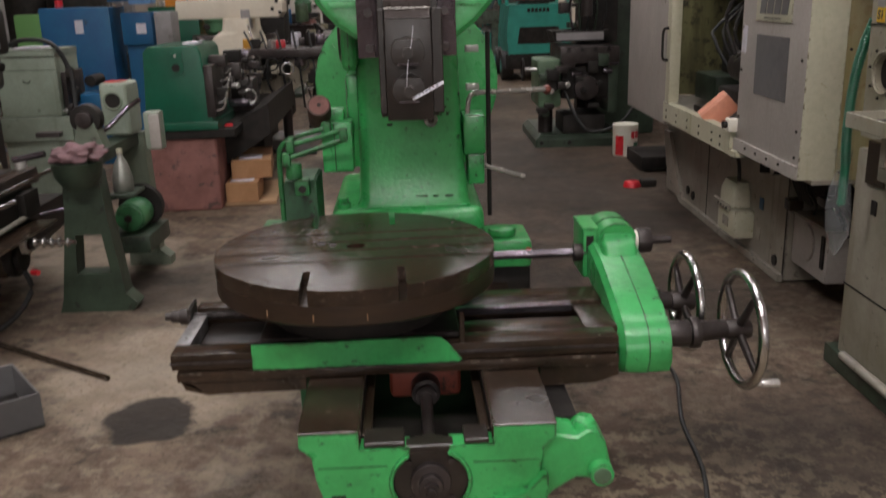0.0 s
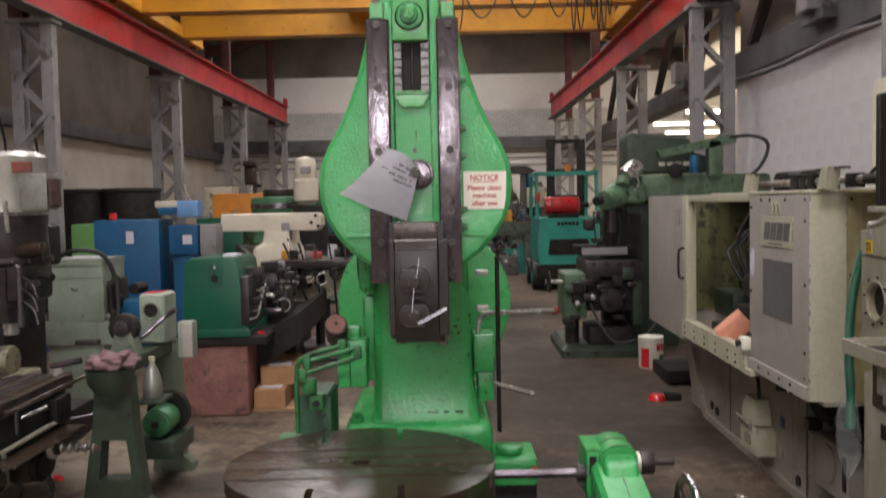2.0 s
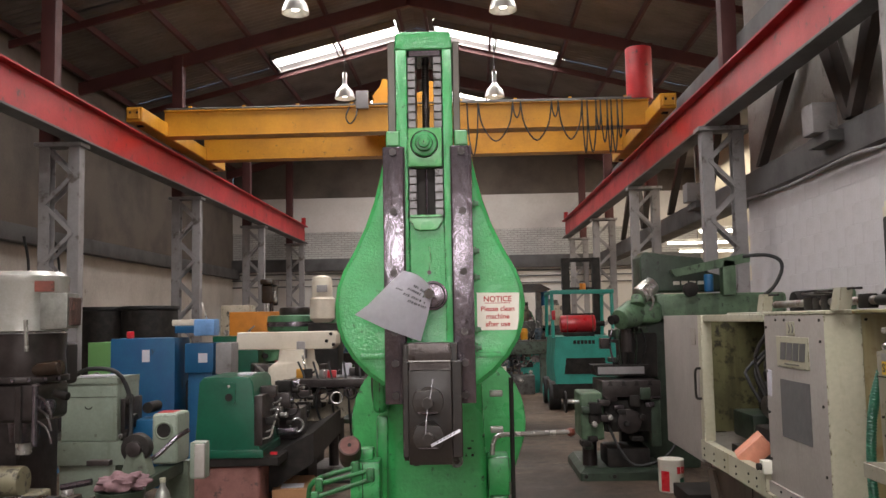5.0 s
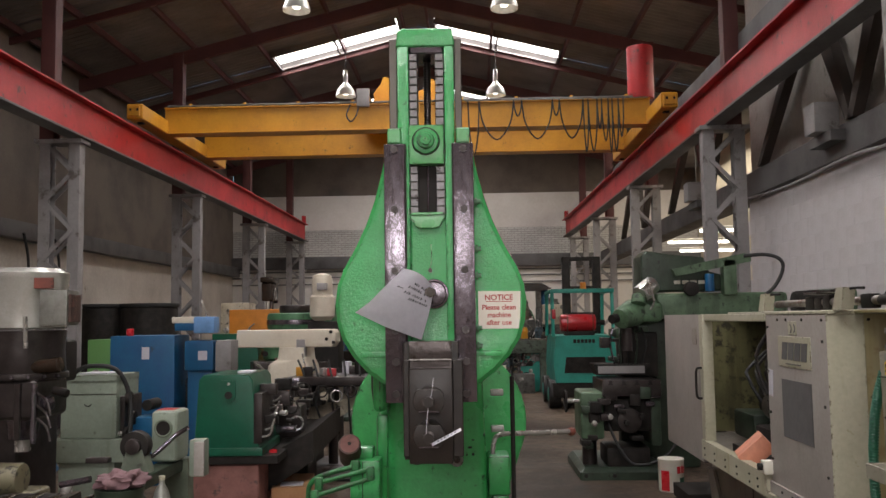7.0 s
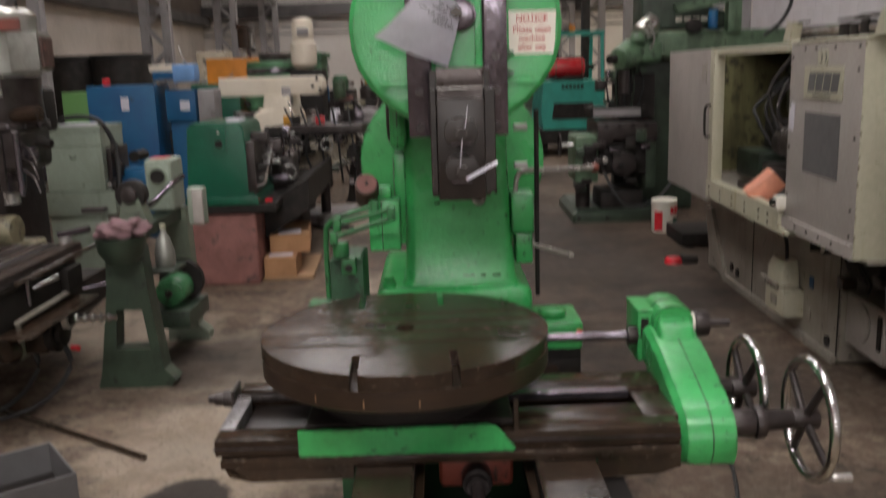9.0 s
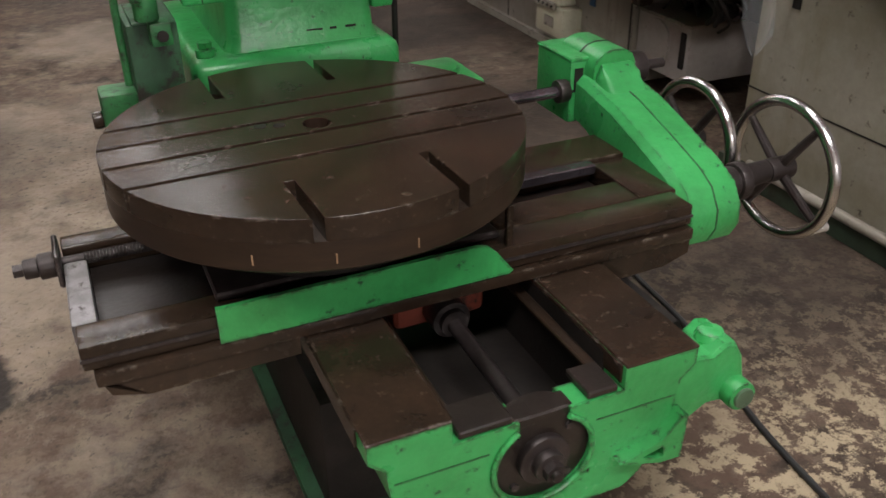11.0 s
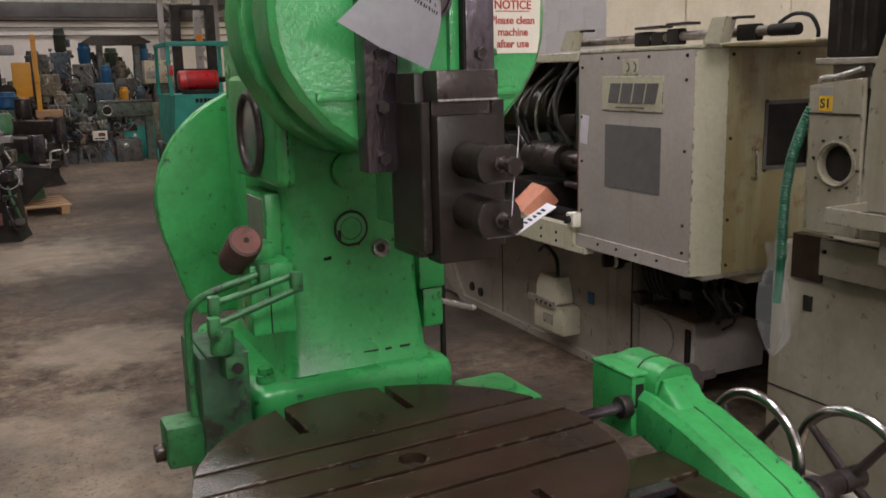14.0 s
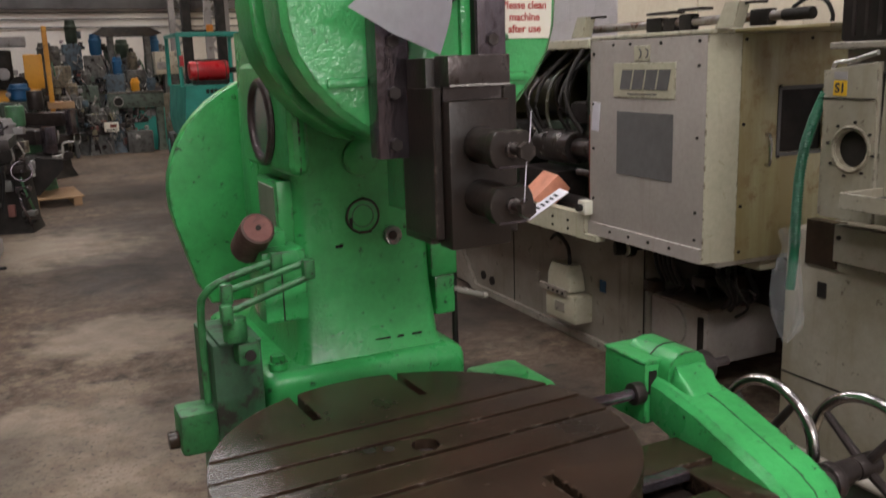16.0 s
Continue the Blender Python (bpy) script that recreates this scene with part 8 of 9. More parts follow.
    part("belt_lever", rod(B(), (0.05, -0.26, 1.58), (0.06, -0.30, 1.78), 0.014, seg=12), BRIGHT, g)
    part("side_motor", rod(B(), (0.02, -0.15, 1.45), (0.24, -0.18, 1.47), 0.05, seg=20, bevel=0.01), BROWN, g)
    for k in range(3):
        part("quill_lever", tube(B(), [(0.1, -0.22, 1.3 - 0.08 * k), (0.2, -0.28, 1.25 - 0.08 * k), (0.24, -0.3, 1.16 - 0.08 * k)], 0.008, 8), DARK_STEEL, g)
    part("ram_body", box(B(), -0.40, 0.0, 0.2, 0.6, 1.32, 1.62, 0.04, 3), BLACK, g)
    part("mill_column", box(B(), -0.85, -0.28, 0.3, 0.9, 0.0, 1.40, 0.04, 3), DARK_STEEL, g)
    t = part("milling_table", box(B(), 0.22, 0.67, -2.15, -0.80, 0.705, 0.775, 0.006), DARK_STEEL, g, "dark slotted milling table")
    for x in (0.26, 0.40, 0.54):
        part("table_slot", box(B(), x, x + 0.018, -2.15, -0.795, 0.7745, 0.7765), BLACK, t)
        part("table_rib", box(B(), x + 0.03, x + 0.075, -2.14, -0.81, 0.775, 0.782, 0.003, 1), BROWN, t)
    part("table_rail", box(B(), 0.625, 0.672, -2.14, -0.81, 0.775, 0.788, 0.004, 1), BROWN_RIM, t, "brown worn table edge")
    part("table_groove", box(B(), 0.67, 0.676, -2.1, -0.85, 0.728, 0.742), BLACK, t)
    part("table_end", box(B(), 0.24, 0.65, -0.80, -0.76, 0.69, 0.77, 0.01), DARK_STEEL, t)
    part("table_knob", rod(B(), (0.60, -0.84, 0.776), (0.60, -0.84, 0.83), 0.032, seg=16, bevel=0.008), BRIGHT, t)
    part("long_rod", rod(B(), (0.69, -1.6, 0.735), (0.80, -0.72, 0.79), 0.011, seg=10), BROWN, t)
    part("rod_tip", rod(B(), (0.80, -0.72, 0.79), (0.805, -0.68, 0.793), 0.018, seg=12), BRIGHT, t)
    part("apron", box(B(), 0.26, 0.655, -2.0, -0.86, 0.52, 0.705, 0.015), BLACK, g)
    part("apron_stop", box(B(), 0.655, 0.70, -1.08, -0.90, 0.56, 0.69, 0.01), BLACK, g)
    part("lever_post", rod(B(), (0.67, -1.46, 0.60), (0.67, -1.46, 0.735), 0.011, seg=10), STEEL, g)
    part("clamp_lever", rod(B(), (0.66, -1.40, 0.665), (0.72, -1.24, 0.685), 0.009, 0.013, seg=12), CHROME, g)
    part("shelf_plate", box(B(), 0.2, 0.80, -1.75, -0.95, 0.508, 0.522, 0.004, 1), BROWN, g, "oily brown saddle plate")
    part("angle_bar", tube(B(), [(0.675, -1.60, 0.46), (0.675, -1.60, 0.545), (0.685, -1.58, 0.555), (0.68, -1.05, 0.56)], 0.013, 8), BODY_GREY, g, "bent grey bar")
    part("stay_rod", rod(B(), (0.62, -0.75, 0.50), (1.0, -0.45, 0.53), 0.010, seg=10), STEEL, g)
    part("knee", slab(B(), [(-1.2, 0.24), (0.4, 0.20), (0.55, 0.33), (0.55, 0.51), (-1.2, 0.51)], [], "y", -1.15, -0.2, 0.03), BLACK, g, "black oily knee casting")
    part("rear_casting", rod(B(), (-0.6, -0.1, 0.74), (-0.02, -0.12, 0.74), 0.10, seg=24, bevel=0.02), OLD_CREAM, g, "dull cream casting with oil stains")
    part("rear_cover", box(B(), -0.6, 0.06, -0.13, 0.1, 0.45, 0.66, 0.03, 3), OLD_CREAM, g)
    part("saddle", box(B(), -0.9, 0.26, -1.12, -0.6, 0.51, 0.70, 0.02), BLACK, g)
    part("knee_column", box(B(), -0.6, 0.0, -0.6, 0.2, 0.0, 0.35, 0.03), MOSS, g)
    bm = B()
    rod(bm, (0.66, -1.25, 0.40), (0.70, -1.25, 0.40), 0.105, seg=28, bevel=0.008)
    rod(bm, (0.70, -1.25, 0.40), (0.73, -1.25, 0.40), 0.075, seg=28, bevel=0.006)
    rod(bm, (0.73, -1.25, 0.46), (0.78, -1.25, 0.465), 0.03, seg=16, bevel=0.004)
    fh = part("feed_head", bm, BLACK, g)
    part("head_cover", box(B(), 0.25, 0.56, -1.40, -1.14, 0.29, 0.49, 0.03, 3), PALE_GREEN, fh, "pale green gear cover")
    part("cover_lid", box(B(), 0.40, 0.555, -1.38, -1.16, 0.488, 0.505, 0.006, 2), PALE_GREEN, fh)
    part("cover_boss", rod(B(), (0.50, -1.44, 0.36), (0.52, -1.39, 0.36), 0.062, 0.075, seg=20, bevel=0.008), BROWN, fh)
    part("head_bridge", box(B(), 0.55, 0.67, -1.34, -1.16, 0.31, 0.47, 0.015), BROWN, fh)
    part("dial", rod(B(), (0.735, -1.25, 0.465), (0.765, -1.25, 0.465), 0.052, seg=24, bevel=0.004), BRIGHT, fh)
    part("bright_handle", rod(B(), (0.78, -1.25, 0.47), (1.02, -1.3, 0.48), 0.016, 0.012, seg=14), CHROME, fh, "bright turned handle")
    for k in range(5):
        part("handle_ring", ring(B(), (0.80 + 0.045 * k, -1.255 - 0.008 * k, 0.4705 + 0.0018 * k), (1, 0, 0), 0.02, 0.006, 16, 6), CHROME, fh)
    part("red_button", rod(B(), (0.78, -1.3, 0.33), (0.82, -1.32, 0.33), 0.014, seg=12), RED, fh)
    for dx, dy in ((0.70, -1.22), (0.54, -1.24)):
        part("hanging_hose", tube(B(), [(dx, dy, 0.32), (dx + 0.02, dy, 0.2), (dx - 0.08, dy - 0.12, 0.06), (dx - 0.3, dy - 0.25, 0.015), (dx - 0.7, dy - 0.2, 0.015)], 0.014, 8), RUBBER, g)
    return g


make_turret_mill()
c = thing("floor_rod", "rusty iron bar lying on the concrete floor", "bar", pose(-1.95, 4.5, 0.012, 0, 0, -33.5))
part("bar", rod(B(), (-0.4, 0, 0), (0.8, 0, 0), 0.014, seg=10), BROWN, c)
c = thing("floor_tray", "open dark steel tray standing on the floor", "tray", pose(-1.72, 3.63, 0, 0, 0, 38))
part("tray_floor", box(B(), -0.26, 0.26, -0.2, 0.2, 0, 0.012), BLACK, c)
for x0, x1, y0, y1 in ((-0.26, 0.26, -0.2, -0.19), (-0.26, 0.26, 0.19, 0.2), (-0.26, -0.25, -0.19, 0.19), (0.25, 0.26, -0.19, 0.19)):
    part("tray_wall", box(B(), x0, x1, y0, y1, 0, 0.15, 0.003, 1), DARK_BEAM, c)
c = thing("power_cable", "black power cable lying on the floor", "cable", pose(0, 0, 0))
part("cable", tube(B(), [(1.22, 4.1, 0.01), (1.24, 3.85, 0.01), (1.15, 3.45, 0.01), (1.12, 3.1, 0.01), (1.05, 2.8, 0.01), (1.0, 2.55, 0.01), (0.98, 2.2, 0.01), (1.05, 1.9, 0.01)], 0.0085, 8), RUBBER, c)


# ---- machines along the right ----
def make_knee_mill():
    g = thing("green_mill", "green universal milling machine with a large upper head", "milling machine", pose(1.75, 10.0, 0))
    part("foot", tapered(B(), 0, 1.0, [(0.0, -0.36, 0.55, -0.28), (0.08, -0.36, 0.55, -0.28), (0.13, -0.30, 0.55, -0.22)], 0.03), MOSS, g)
    for x in (-0.30, 0.0):
        part("foot_bolt", rod(B(), (x, -0.292, 0.05), (x, -0.278, 0.05), 0.022, seg=12, bevel=0.004), BLACK, g)
    part("knee_post", rod(B(), (-0.22, 0.0, 0.12), (-0.22, 0.0, 0.45), 0.08, seg=20), DARK_STEEL, g)
    part("knee", box(B(), -0.33, -0.08, -0.2, 0.4, 0.42, 0.92, 0.03, 3), MID_GREEN, g)
    part("saddle", box(B(), -0.08, 0.5, -0.2, 0.4, 0.5, 0.85, 0.03), BLACK, g)
    rnd = random.Random(31)
    for k in range(18):
        x, z = rnd.uniform(-0.3, 0.45), rnd.uniform(0.3, 0.86)
        part("fitting", box(B(), x - 0.05, x + rnd.uniform(0.03, 0.1), -0.26 - rnd.uniform(0, 0.06), -0.1, z, z + rnd.uniform(0.05, 0.14), 0.014), rnd.choice((BLACK, DARK_STEEL, BLACK, MOSS, STEEL)), g)
    for k in range(4):
        part("control_knob", rod(B(), (-0.2 + 0.17 * k, -0.34, 0.6 + 0.07 * (k % 2)), (-0.2 + 0.17 * k, -0.26, 0.6 + 0.07 * (k % 2)), 0.03, seg=14, bevel=0.006), rnd.choice((BLACK, BRIGHT)), g)
    part("side_plate", box(B(), 0.42, 0.52, -0.22, 0.4, 0.35, 0.95, 0.01), MOSS, g)
    t = part("milling_table", box(B(), -0.10, 0.52, -0.28, 0.5, 0.88, 1.05, 0.008), DARK_STEEL, g)
    for k in range(4):
        part("table_slot", slab(B(), [(-0.03 + 0.14 * k, 1.051), (0.0 + 0.14 * k, 1.051), (0.0 + 0.14 * k, 1.02), (0.015 + 0.14 * k, 1.0), (-0.045 + 0.14 * k, 1.0), (-0.03 + 0.14 * k, 1.02)], [], "y", -0.283, -0.279), BLACK, t)
    part("tray", slab(B(), [(-0.10, 1.08), (0.42, 1.08), (0.48, 1.20), (-0.14, 1.20)], [], "y", 0.1, 0.5), BLACK, g)
    part("tray_inside", box(B(), -0.09, 0.42, 0.08, 0.1, 1.10, 1.18), COLUMN, g)
    part("crank", ring(B(), (-0.48, -0.1, 0.82), (1, 0, 0), 0.11, 0.012, 26, 8), BLACK, g)
    part("crank_shaft", rod(B(), (-0.48, -0.1, 0.82), (-0.33, -0.1, 0.82), 0.02, seg=12), BRIGHT, g)
    part("column", box(B(), 0.42, 1.1, 0.45, 1.2, 0.0, 1.7, 0.04, 3), MOSS, g)
    part("slideway", box(B(), 0.20, 0.41, 0.42, 0.62, 0.20, 1.60, 0.01), BLACK, g)
    part("oil_pan", box(B(), -0.06, 0.40, -0.20, 0.35, 0.125, 0.33, 0.03), BLACK, g)
    part("gear_dial", rod(B(), (0.18, -0.27, 0.62), (0.18, -0.20, 0.62), 0.13, seg=30, bevel=0.012), DARK_STEEL, g)
    for k in range(16):
        x, z = rnd.uniform(-0.05, 0.5), rnd.uniform(1.08, 1.6)
        part("fitting", box(B(), x - rnd.uniform(0.02, 0.06), x + rnd.uniform(0.02, 0.06), 0.25, 0.44, z, z + rnd.uniform(0.03, 0.13), 0.01), rnd.choice((BLACK, DARK_STEEL, MOSS, STORE_GREY, MID_GREEN)), g)
    for k in range(5):
        part("pipe", tube(B(), [(0.1 + 0.08 * k, 0.2, 1.6), (0.06 + 0.1 * k, 0.15, 1.42), (0.12 + 0.07 * k, 0.2, 1.15)], 0.011, 7), rnd.choice((RUBBER, STEEL, MOSS)), g)
    hd = part("head", box(B(), 0.22, 0.62, -0.06, 0.35, 1.66, 1.90, 0.08, 4), KNEE_GREEN, g)
    part("head_nose", rod(B(), (0.13, -0.13, 1.70), (0.33, 0.06, 1.78), 0.115, 0.155, seg=26, bevel=0.03), KNEE_GREEN, hd)
    part("head_cap", rod(B(), (0.34, -0.09, 1.86), (0.36, -0.05, 1.95), 0.08, seg=22, bevel=0.01), KNEE_GREEN, hd)
    part("head_crank", tube(B(), [(0.47, -0.10, 1.80), (0.50, -0.16, 1.90), (0.44, -0.18, 2.06)], 0.012, 8), BRIGHT, hd)
    part("head_motor", rod(B(), (0.36, -0.1, 1.96), (0.52, 0.0, 2.08), 0.10, seg=20, bevel=0.01), ALU, hd)
    part("head_knob", rod(B(), (0.02, -0.25, 1.70), (0.08, -0.2, 1.71), 0.05, seg=16), BLACK, hd)
    part("spindle_pipe", rod(B(), (0.22, 0.0, 1.35), (0.22, 0.0, 1.6), 0.06, seg=16), DARK_STEEL, hd)
    part("arm", box(B(), 0.55, 2.0, 0.0, 0.5, 1.70, 1.98, 0.06, 3), MID_GREEN, g)
    part("dome", slab(B(), [(0.42, 2.0), (1.35, 2.0), (1.32, 2.18), (1.18, 2.22), (1.12, 2.38), (0.75, 2.42), (0.48, 2.46), (0.42, 2.40)], [], "y", 0.55, 0.1, 0.04), MOSS, g, "dull green rounded motor housing")
    for k in range(5):
        part("maker_bar", box(B(), 0.78 + 0.09 * k, 0.85 + 0.09 * k, 0.093, 0.10, 2.08, 2.12), WHITE, g)
    part("jib", slab(B(), [(0.72, 2.24), (1.50, 2.40), (1.58, 2.39), (1.58, 2.31), (0.76, 2.16)], [], "y", -0.1, 0.0, 0.01), MID_GREEN, g)
    part("jib_post", box(B(), 1.28, 1.42, -0.1, 0.05, 1.95, 2.34, 0.01), MID_GREEN, g)
    part("jib_hose", tube(B(), [(1.50, -0.1, 2.37), (1.72, -0.15, 2.38), (1.86, -0.2, 2.32), (1.88, -0.2, 2.2), (1.78, -0.2, 2.02), (1.62, -0.2, 1.90)], 0.020, 10), RUBBER, g)
    part("black_knob", rod(B(), (0.92, -0.15, 2.02), (0.92, -0.05, 2.02), 0.08, seg=18, bevel=0.01), BLACK, g)
    part("blue_bottle", rod(B(), (1.12, -0.1, 1.99), (1.12, -0.1, 2.18), 0.05, seg=14, bevel=0.01), BLUE, g)
    part("side_motor", rod(B(), (2.1, 0.1, 1.82), (2.6, 0.1, 1.85), 0.16, seg=22, bevel=0.02), BLACK, g)
    part("side_cover", box(B(), 2.35, 2.75, -0.02, 0.4, 1.76, 2.0, 0.04), MID_GREEN, g)
    part("rear_box", box(B(), 0.2, 0.6, 0.2, 0.5, 1.05, 1.55, 0.03), BLACK, g)
    part("coolant_hose", tube(B(), [(-0.05, -0.22, 0.6), (0.05, -0.35, 0.35), (0.2, -0.4, 0.18), (0.5, -0.4, 0.25), (0.7, -0.3, 0.45)], 0.016, 8), RUBBER, g)
    return g


make_knee_mill()
c = thing("oil_drum", "white and red round oil tin with a dark lower band", "tin", pose(2.22, 9.15, 0) @ Matrix.Scale(0.84, 4))
part("tin_body", spin(B(), [(0.14, 0), (0.145, 0.01), (0.15, 0.36), (0.155, 0.37), (0.15, 0.38), (0.13, 0.375)], 32), WHITE, c)
part("green_band", slab(B(), circle(0, 0, 0.1505, 20, -60, 40) + circle(0, 0, 0.1475, 20, 40, -60), [], "z", 0.05, 0.17), LATHE_GREEN, c)
part("red_band", slab(B(), circle(0, 0, 0.1508, 16, -150, -110) + circle(0, 0, 0.1475, 16, -110, -150), [], "z", 0.02, 0.25), RED, c)
for k in range(3):
    part("red_shape", slab(B(), circle(0, 0, 0.1525, 6, -75 + 22 * k, -58 + 22 * k) + circle(0, 0, 0.1495, 6, -58 + 22 * k, -75 + 22 * k), [], "z", 0.22, 0.30), RED, c)
c = thing("dark_tray", "low black steel tray on the floor beside the tin", "tray", pose(2.45, 8.55, 0))
part("tray_body", box(B(), -0.28, 0.3, -0.3, 0.3, 0.02, 0.14, 0.01), BLACK, c)
for x in (-0.2, 0.2):
    part("tray_foot", box(B(), x - 0.04, x + 0.04, -0.25, 0.25, 0, 0.02), BLACK, c)


def make_forklift():
    g = thing("forklift", "teal forklift truck with a red gas cylinder and dark mast", "forklift", pose(2.38, 16.9, 0))
    part("body", slab(B(), [(-0.56, 0.50), (0.56, 0.50), (0.60, 0.85), (0.55, 1.38), (-0.55, 1.38), (-0.60, 0.85)], [], "y", 0.0, 1.8, 0.03), TEAL, g)
    part("rear_recess", slab(B(), [(-0.40, 0.68), (0.40, 0.68), (0.36, 0.98), (-0.36, 0.98)], [], "y", -0.012, 0.004), BLACK, g)
    part("counterweight", box(B(), -0.62, 0.62, 0.02, 1.5, 0.22, 0.50, 0.02), BLACK, g)
    for k in range(6):
        part("name_bar", box(B(), -0.22 + 0.07 * k, -0.165 + 0.07 * k, -0.006, 0.0, 1.24, 1.31), BLACK, g)
    for x in (-0.58, 0.50):
        for y in (0.35, 1.6):
            w = part("wheel", rod(B(), (x - 0.1, y, 0.27), (x + 0.12, y, 0.27), 0.27, seg=28, bevel=0.03), RUBBER, g)
            part("rim", rod(B(), (x - 0.11, y, 0.27), (x + 0.13, y, 0.27), 0.12, seg=20), TEAL, w)
    part("gas_cylinder", rod(B(), (-0.43, 0.3, 1.62), (0.24, 0.3, 1.62), 0.165, seg=28, bevel=0.04), RED, g, "red gas cylinder lying across the back")
    part("cylinder_valve", rod(B(), (0.24, 0.3, 1.62), (0.42, 0.3, 1.62), 0.05, seg=14), BLACK, g)
    for x in (-0.30, 0.18):
        part("cylinder_strap", ring(B(), (x, 0.3, 1.62), (1, 0, 0), 0.169, 0.012, 26, 6), RED_PRIMER, g)
    part("cradle", box(B(), -0.35, 0.2, 0.1, 0.5, 1.38, 1.46, 0.01), BLACK, g)
    for x in (-0.58, 0.56):
        part("guard_post", rod(B(), (x, 0.15, 1.36), (x, 0.25, 2.22), 0.035, seg=10), TEAL, g)
        part("guard_post", rod(B(), (x, 1.6, 1.36), (x, 1.5, 2.22), 0.035, seg=10), TEAL, g)
        part("guard_rail", box(B(), x - 0.04, x + 0.04, 0.2, 1.55, 2.2, 2.26, 0.01), TEAL, g)
    part("guard_bar", box(B(), -0.6, 0.6, 0.18, 0.26, 2.19, 2.27, 0.01), TEAL, g)
    for x in (-0.12, 0.52):
        part("mast_channel", box(B(), x - 0.08, x + 0.08, 1.9, 2.1, 0.1, 3.0, 0.01), BLACK, g)
    for z in (2.92, 2.3, 1.75):
        part("mast_bar", box(B(), -0.20, 0.60, 1.92, 2.08, z, z + 0.08, 0.01), BLACK, g)
    part("seat", box(B(), -0.2, 0.2, 0.8, 1.3, 1.38, 1.62, 0.05), BLACK, g)
    part("beacon", rod(B(), (0.1, 0.9, 2.26), (0.1, 0.9, 2.42), 0.06, seg=14, bevel=0.01), ORANGE, g)
    part("tail_light", box(B(), -0.6, -0.53, 0.1, 0.15, 1.7, 1.88, 0.01), RED, g)
    return g


make_forklift()


# ---- far machines and clutter ----
def bench_drill(x, y, h, paint, s=1.0, turn=0, base=MOSS):
    g = thing("drilling_machine", "second-hand drilling machine with a belt head, standing in storage", "drilling machine", pose(x, y, 0, 0, 0, turn), "stored machines")
    part("foot", box(B(), -0.25 * s, 0.25 * s, -0.3 * s, 0.3 * s, 0, 0.08, 0.015), base, g)
    part("pillar", rod(B(), (0, 0.1, 0.08), (0, 0.1, h - 0.2), 0.055 * s, seg=16), STEEL, g)
    part("table", box(B(), -0.2 * s, 0.2 * s, -0.28 * s, 0.1, h * 0.42, h * 0.42 + 0.05, 0.01), DARK_STEEL, g)
    part("head", box(B(), -0.12 * s, 0.12 * s, -0.3 * s, 0.25 * s, h - 0.42, h - 0.1, 0.04, 3), paint, g)
    part("belt_cover", box(B(), -0.14 * s, 0.14 * s, -0.34 * s, 0.34 * s, h - 0.1, h, 0.03, 2), paint, g)
    part("motor", rod(B(), (0, 0.36 * s, h - 0.45), (0, 0.36 * s, h - 0.12), 0.10 * s, seg=18, bevel=0.02), BLACK, g)
    part("spindle", rod(B(), (0, -0.2 * s, h - 0.62), (0, -0.2 * s, h - 0.42), 0.035, seg=12), BRIGHT, g)
    part("wheel", ring(B(), (0.16 * s, -0.1, h - 0.3), (1, 0, 0), 0.09, 0.01, 22, 7), BRIGHT, g)
    return g


def stored_box(name, label, cat, x, y, w, d, h, mat, z=0.0, turn=0.0, extras=0, group="stored machines"):
    g = thing(name, label, cat, pose(x, y, z, 0, 0, turn), group)
    part("cabinet_body", box(B(), -w / 2, w / 2, -d / 2, d / 2, 0, h, 0.015), mat, g)
    rnd = random.Random(int(100 * (x + 50) + y))
    for k in range(extras):
        px, pz = rnd.uniform(-w * 0.4, w * 0.4), rnd.uniform(h * 0.3, h * 0.9)
        if k % 3 == 0:
            part("dial", rod(B(), (px, -d / 2 - 0.03, pz), (px, -d / 2, pz), 0.05, seg=18, bevel=0.006), BRIGHT, g)
        elif k % 3 == 1:
            part("panel", box(B(), px - 0.1, px + 0.1, -d / 2 - 0.01, -d / 2, pz - 0.08, pz + 0.08, 0.004, 1), (BLACK, COLUMN)[k % 2], g)
        else:
            part("crank", tube(B(), [(px, -d / 2, pz), (px, -d / 2 - 0.1, pz), (px + 0.1, -d / 2 - 0.12, pz + 0.08)], 0.012, 7), BRIGHT, g)
    return g


def vise_machine(x, y, h, paint, turn=0):
    g = thing("shaping_machine", "old machine tool with slide, motor and hand cranks, in storage", "machine tool", pose(x, y, 0, 0, 0, turn), "stored machines")
    part("column", tapered(B(), 0, 0.4, [(0, -0.3, 0.3, -0.3), (0.15, -0.24, 0.24, -0.25), (h * 0.6, -0.2, 0.2, -0.2)], 0.03), paint, g)
    part("slide", box(B(), -0.16, 0.16, -0.5, 0.45, h * 0.6, h * 0.75, 0.02), DARK_STEEL, g)
    part("table", box(B(), -0.35, 0.35, -0.5, -0.2, h * 0.42, h * 0.5, 0.015), DARK_STEEL, g)
    part("motor", rod(B(), (-0.05, 0.1, h * 0.78), (-0.05, 0.1, h), 0.12, seg=18, bevel=0.03), paint, g)
    part("wheel", ring(B(), (0.1, -0.52, h * 0.45), (0.2, -1, 0), 0.09, 0.011, 22, 7), BRIGHT, g)
    part("tool_block", box(B(), -0.08, 0.08, -0.6, -0.48, h * 0.5, h * 0.78, 0.015), STEEL, g)
    part("lever", tube(B(), [(0.2, -0.2, h * 0.5), (0.3, -0.25, h * 0.6), (0.32, -0.25, h * 0.72)], 0.012, 7), BRIGHT, g)
    return g


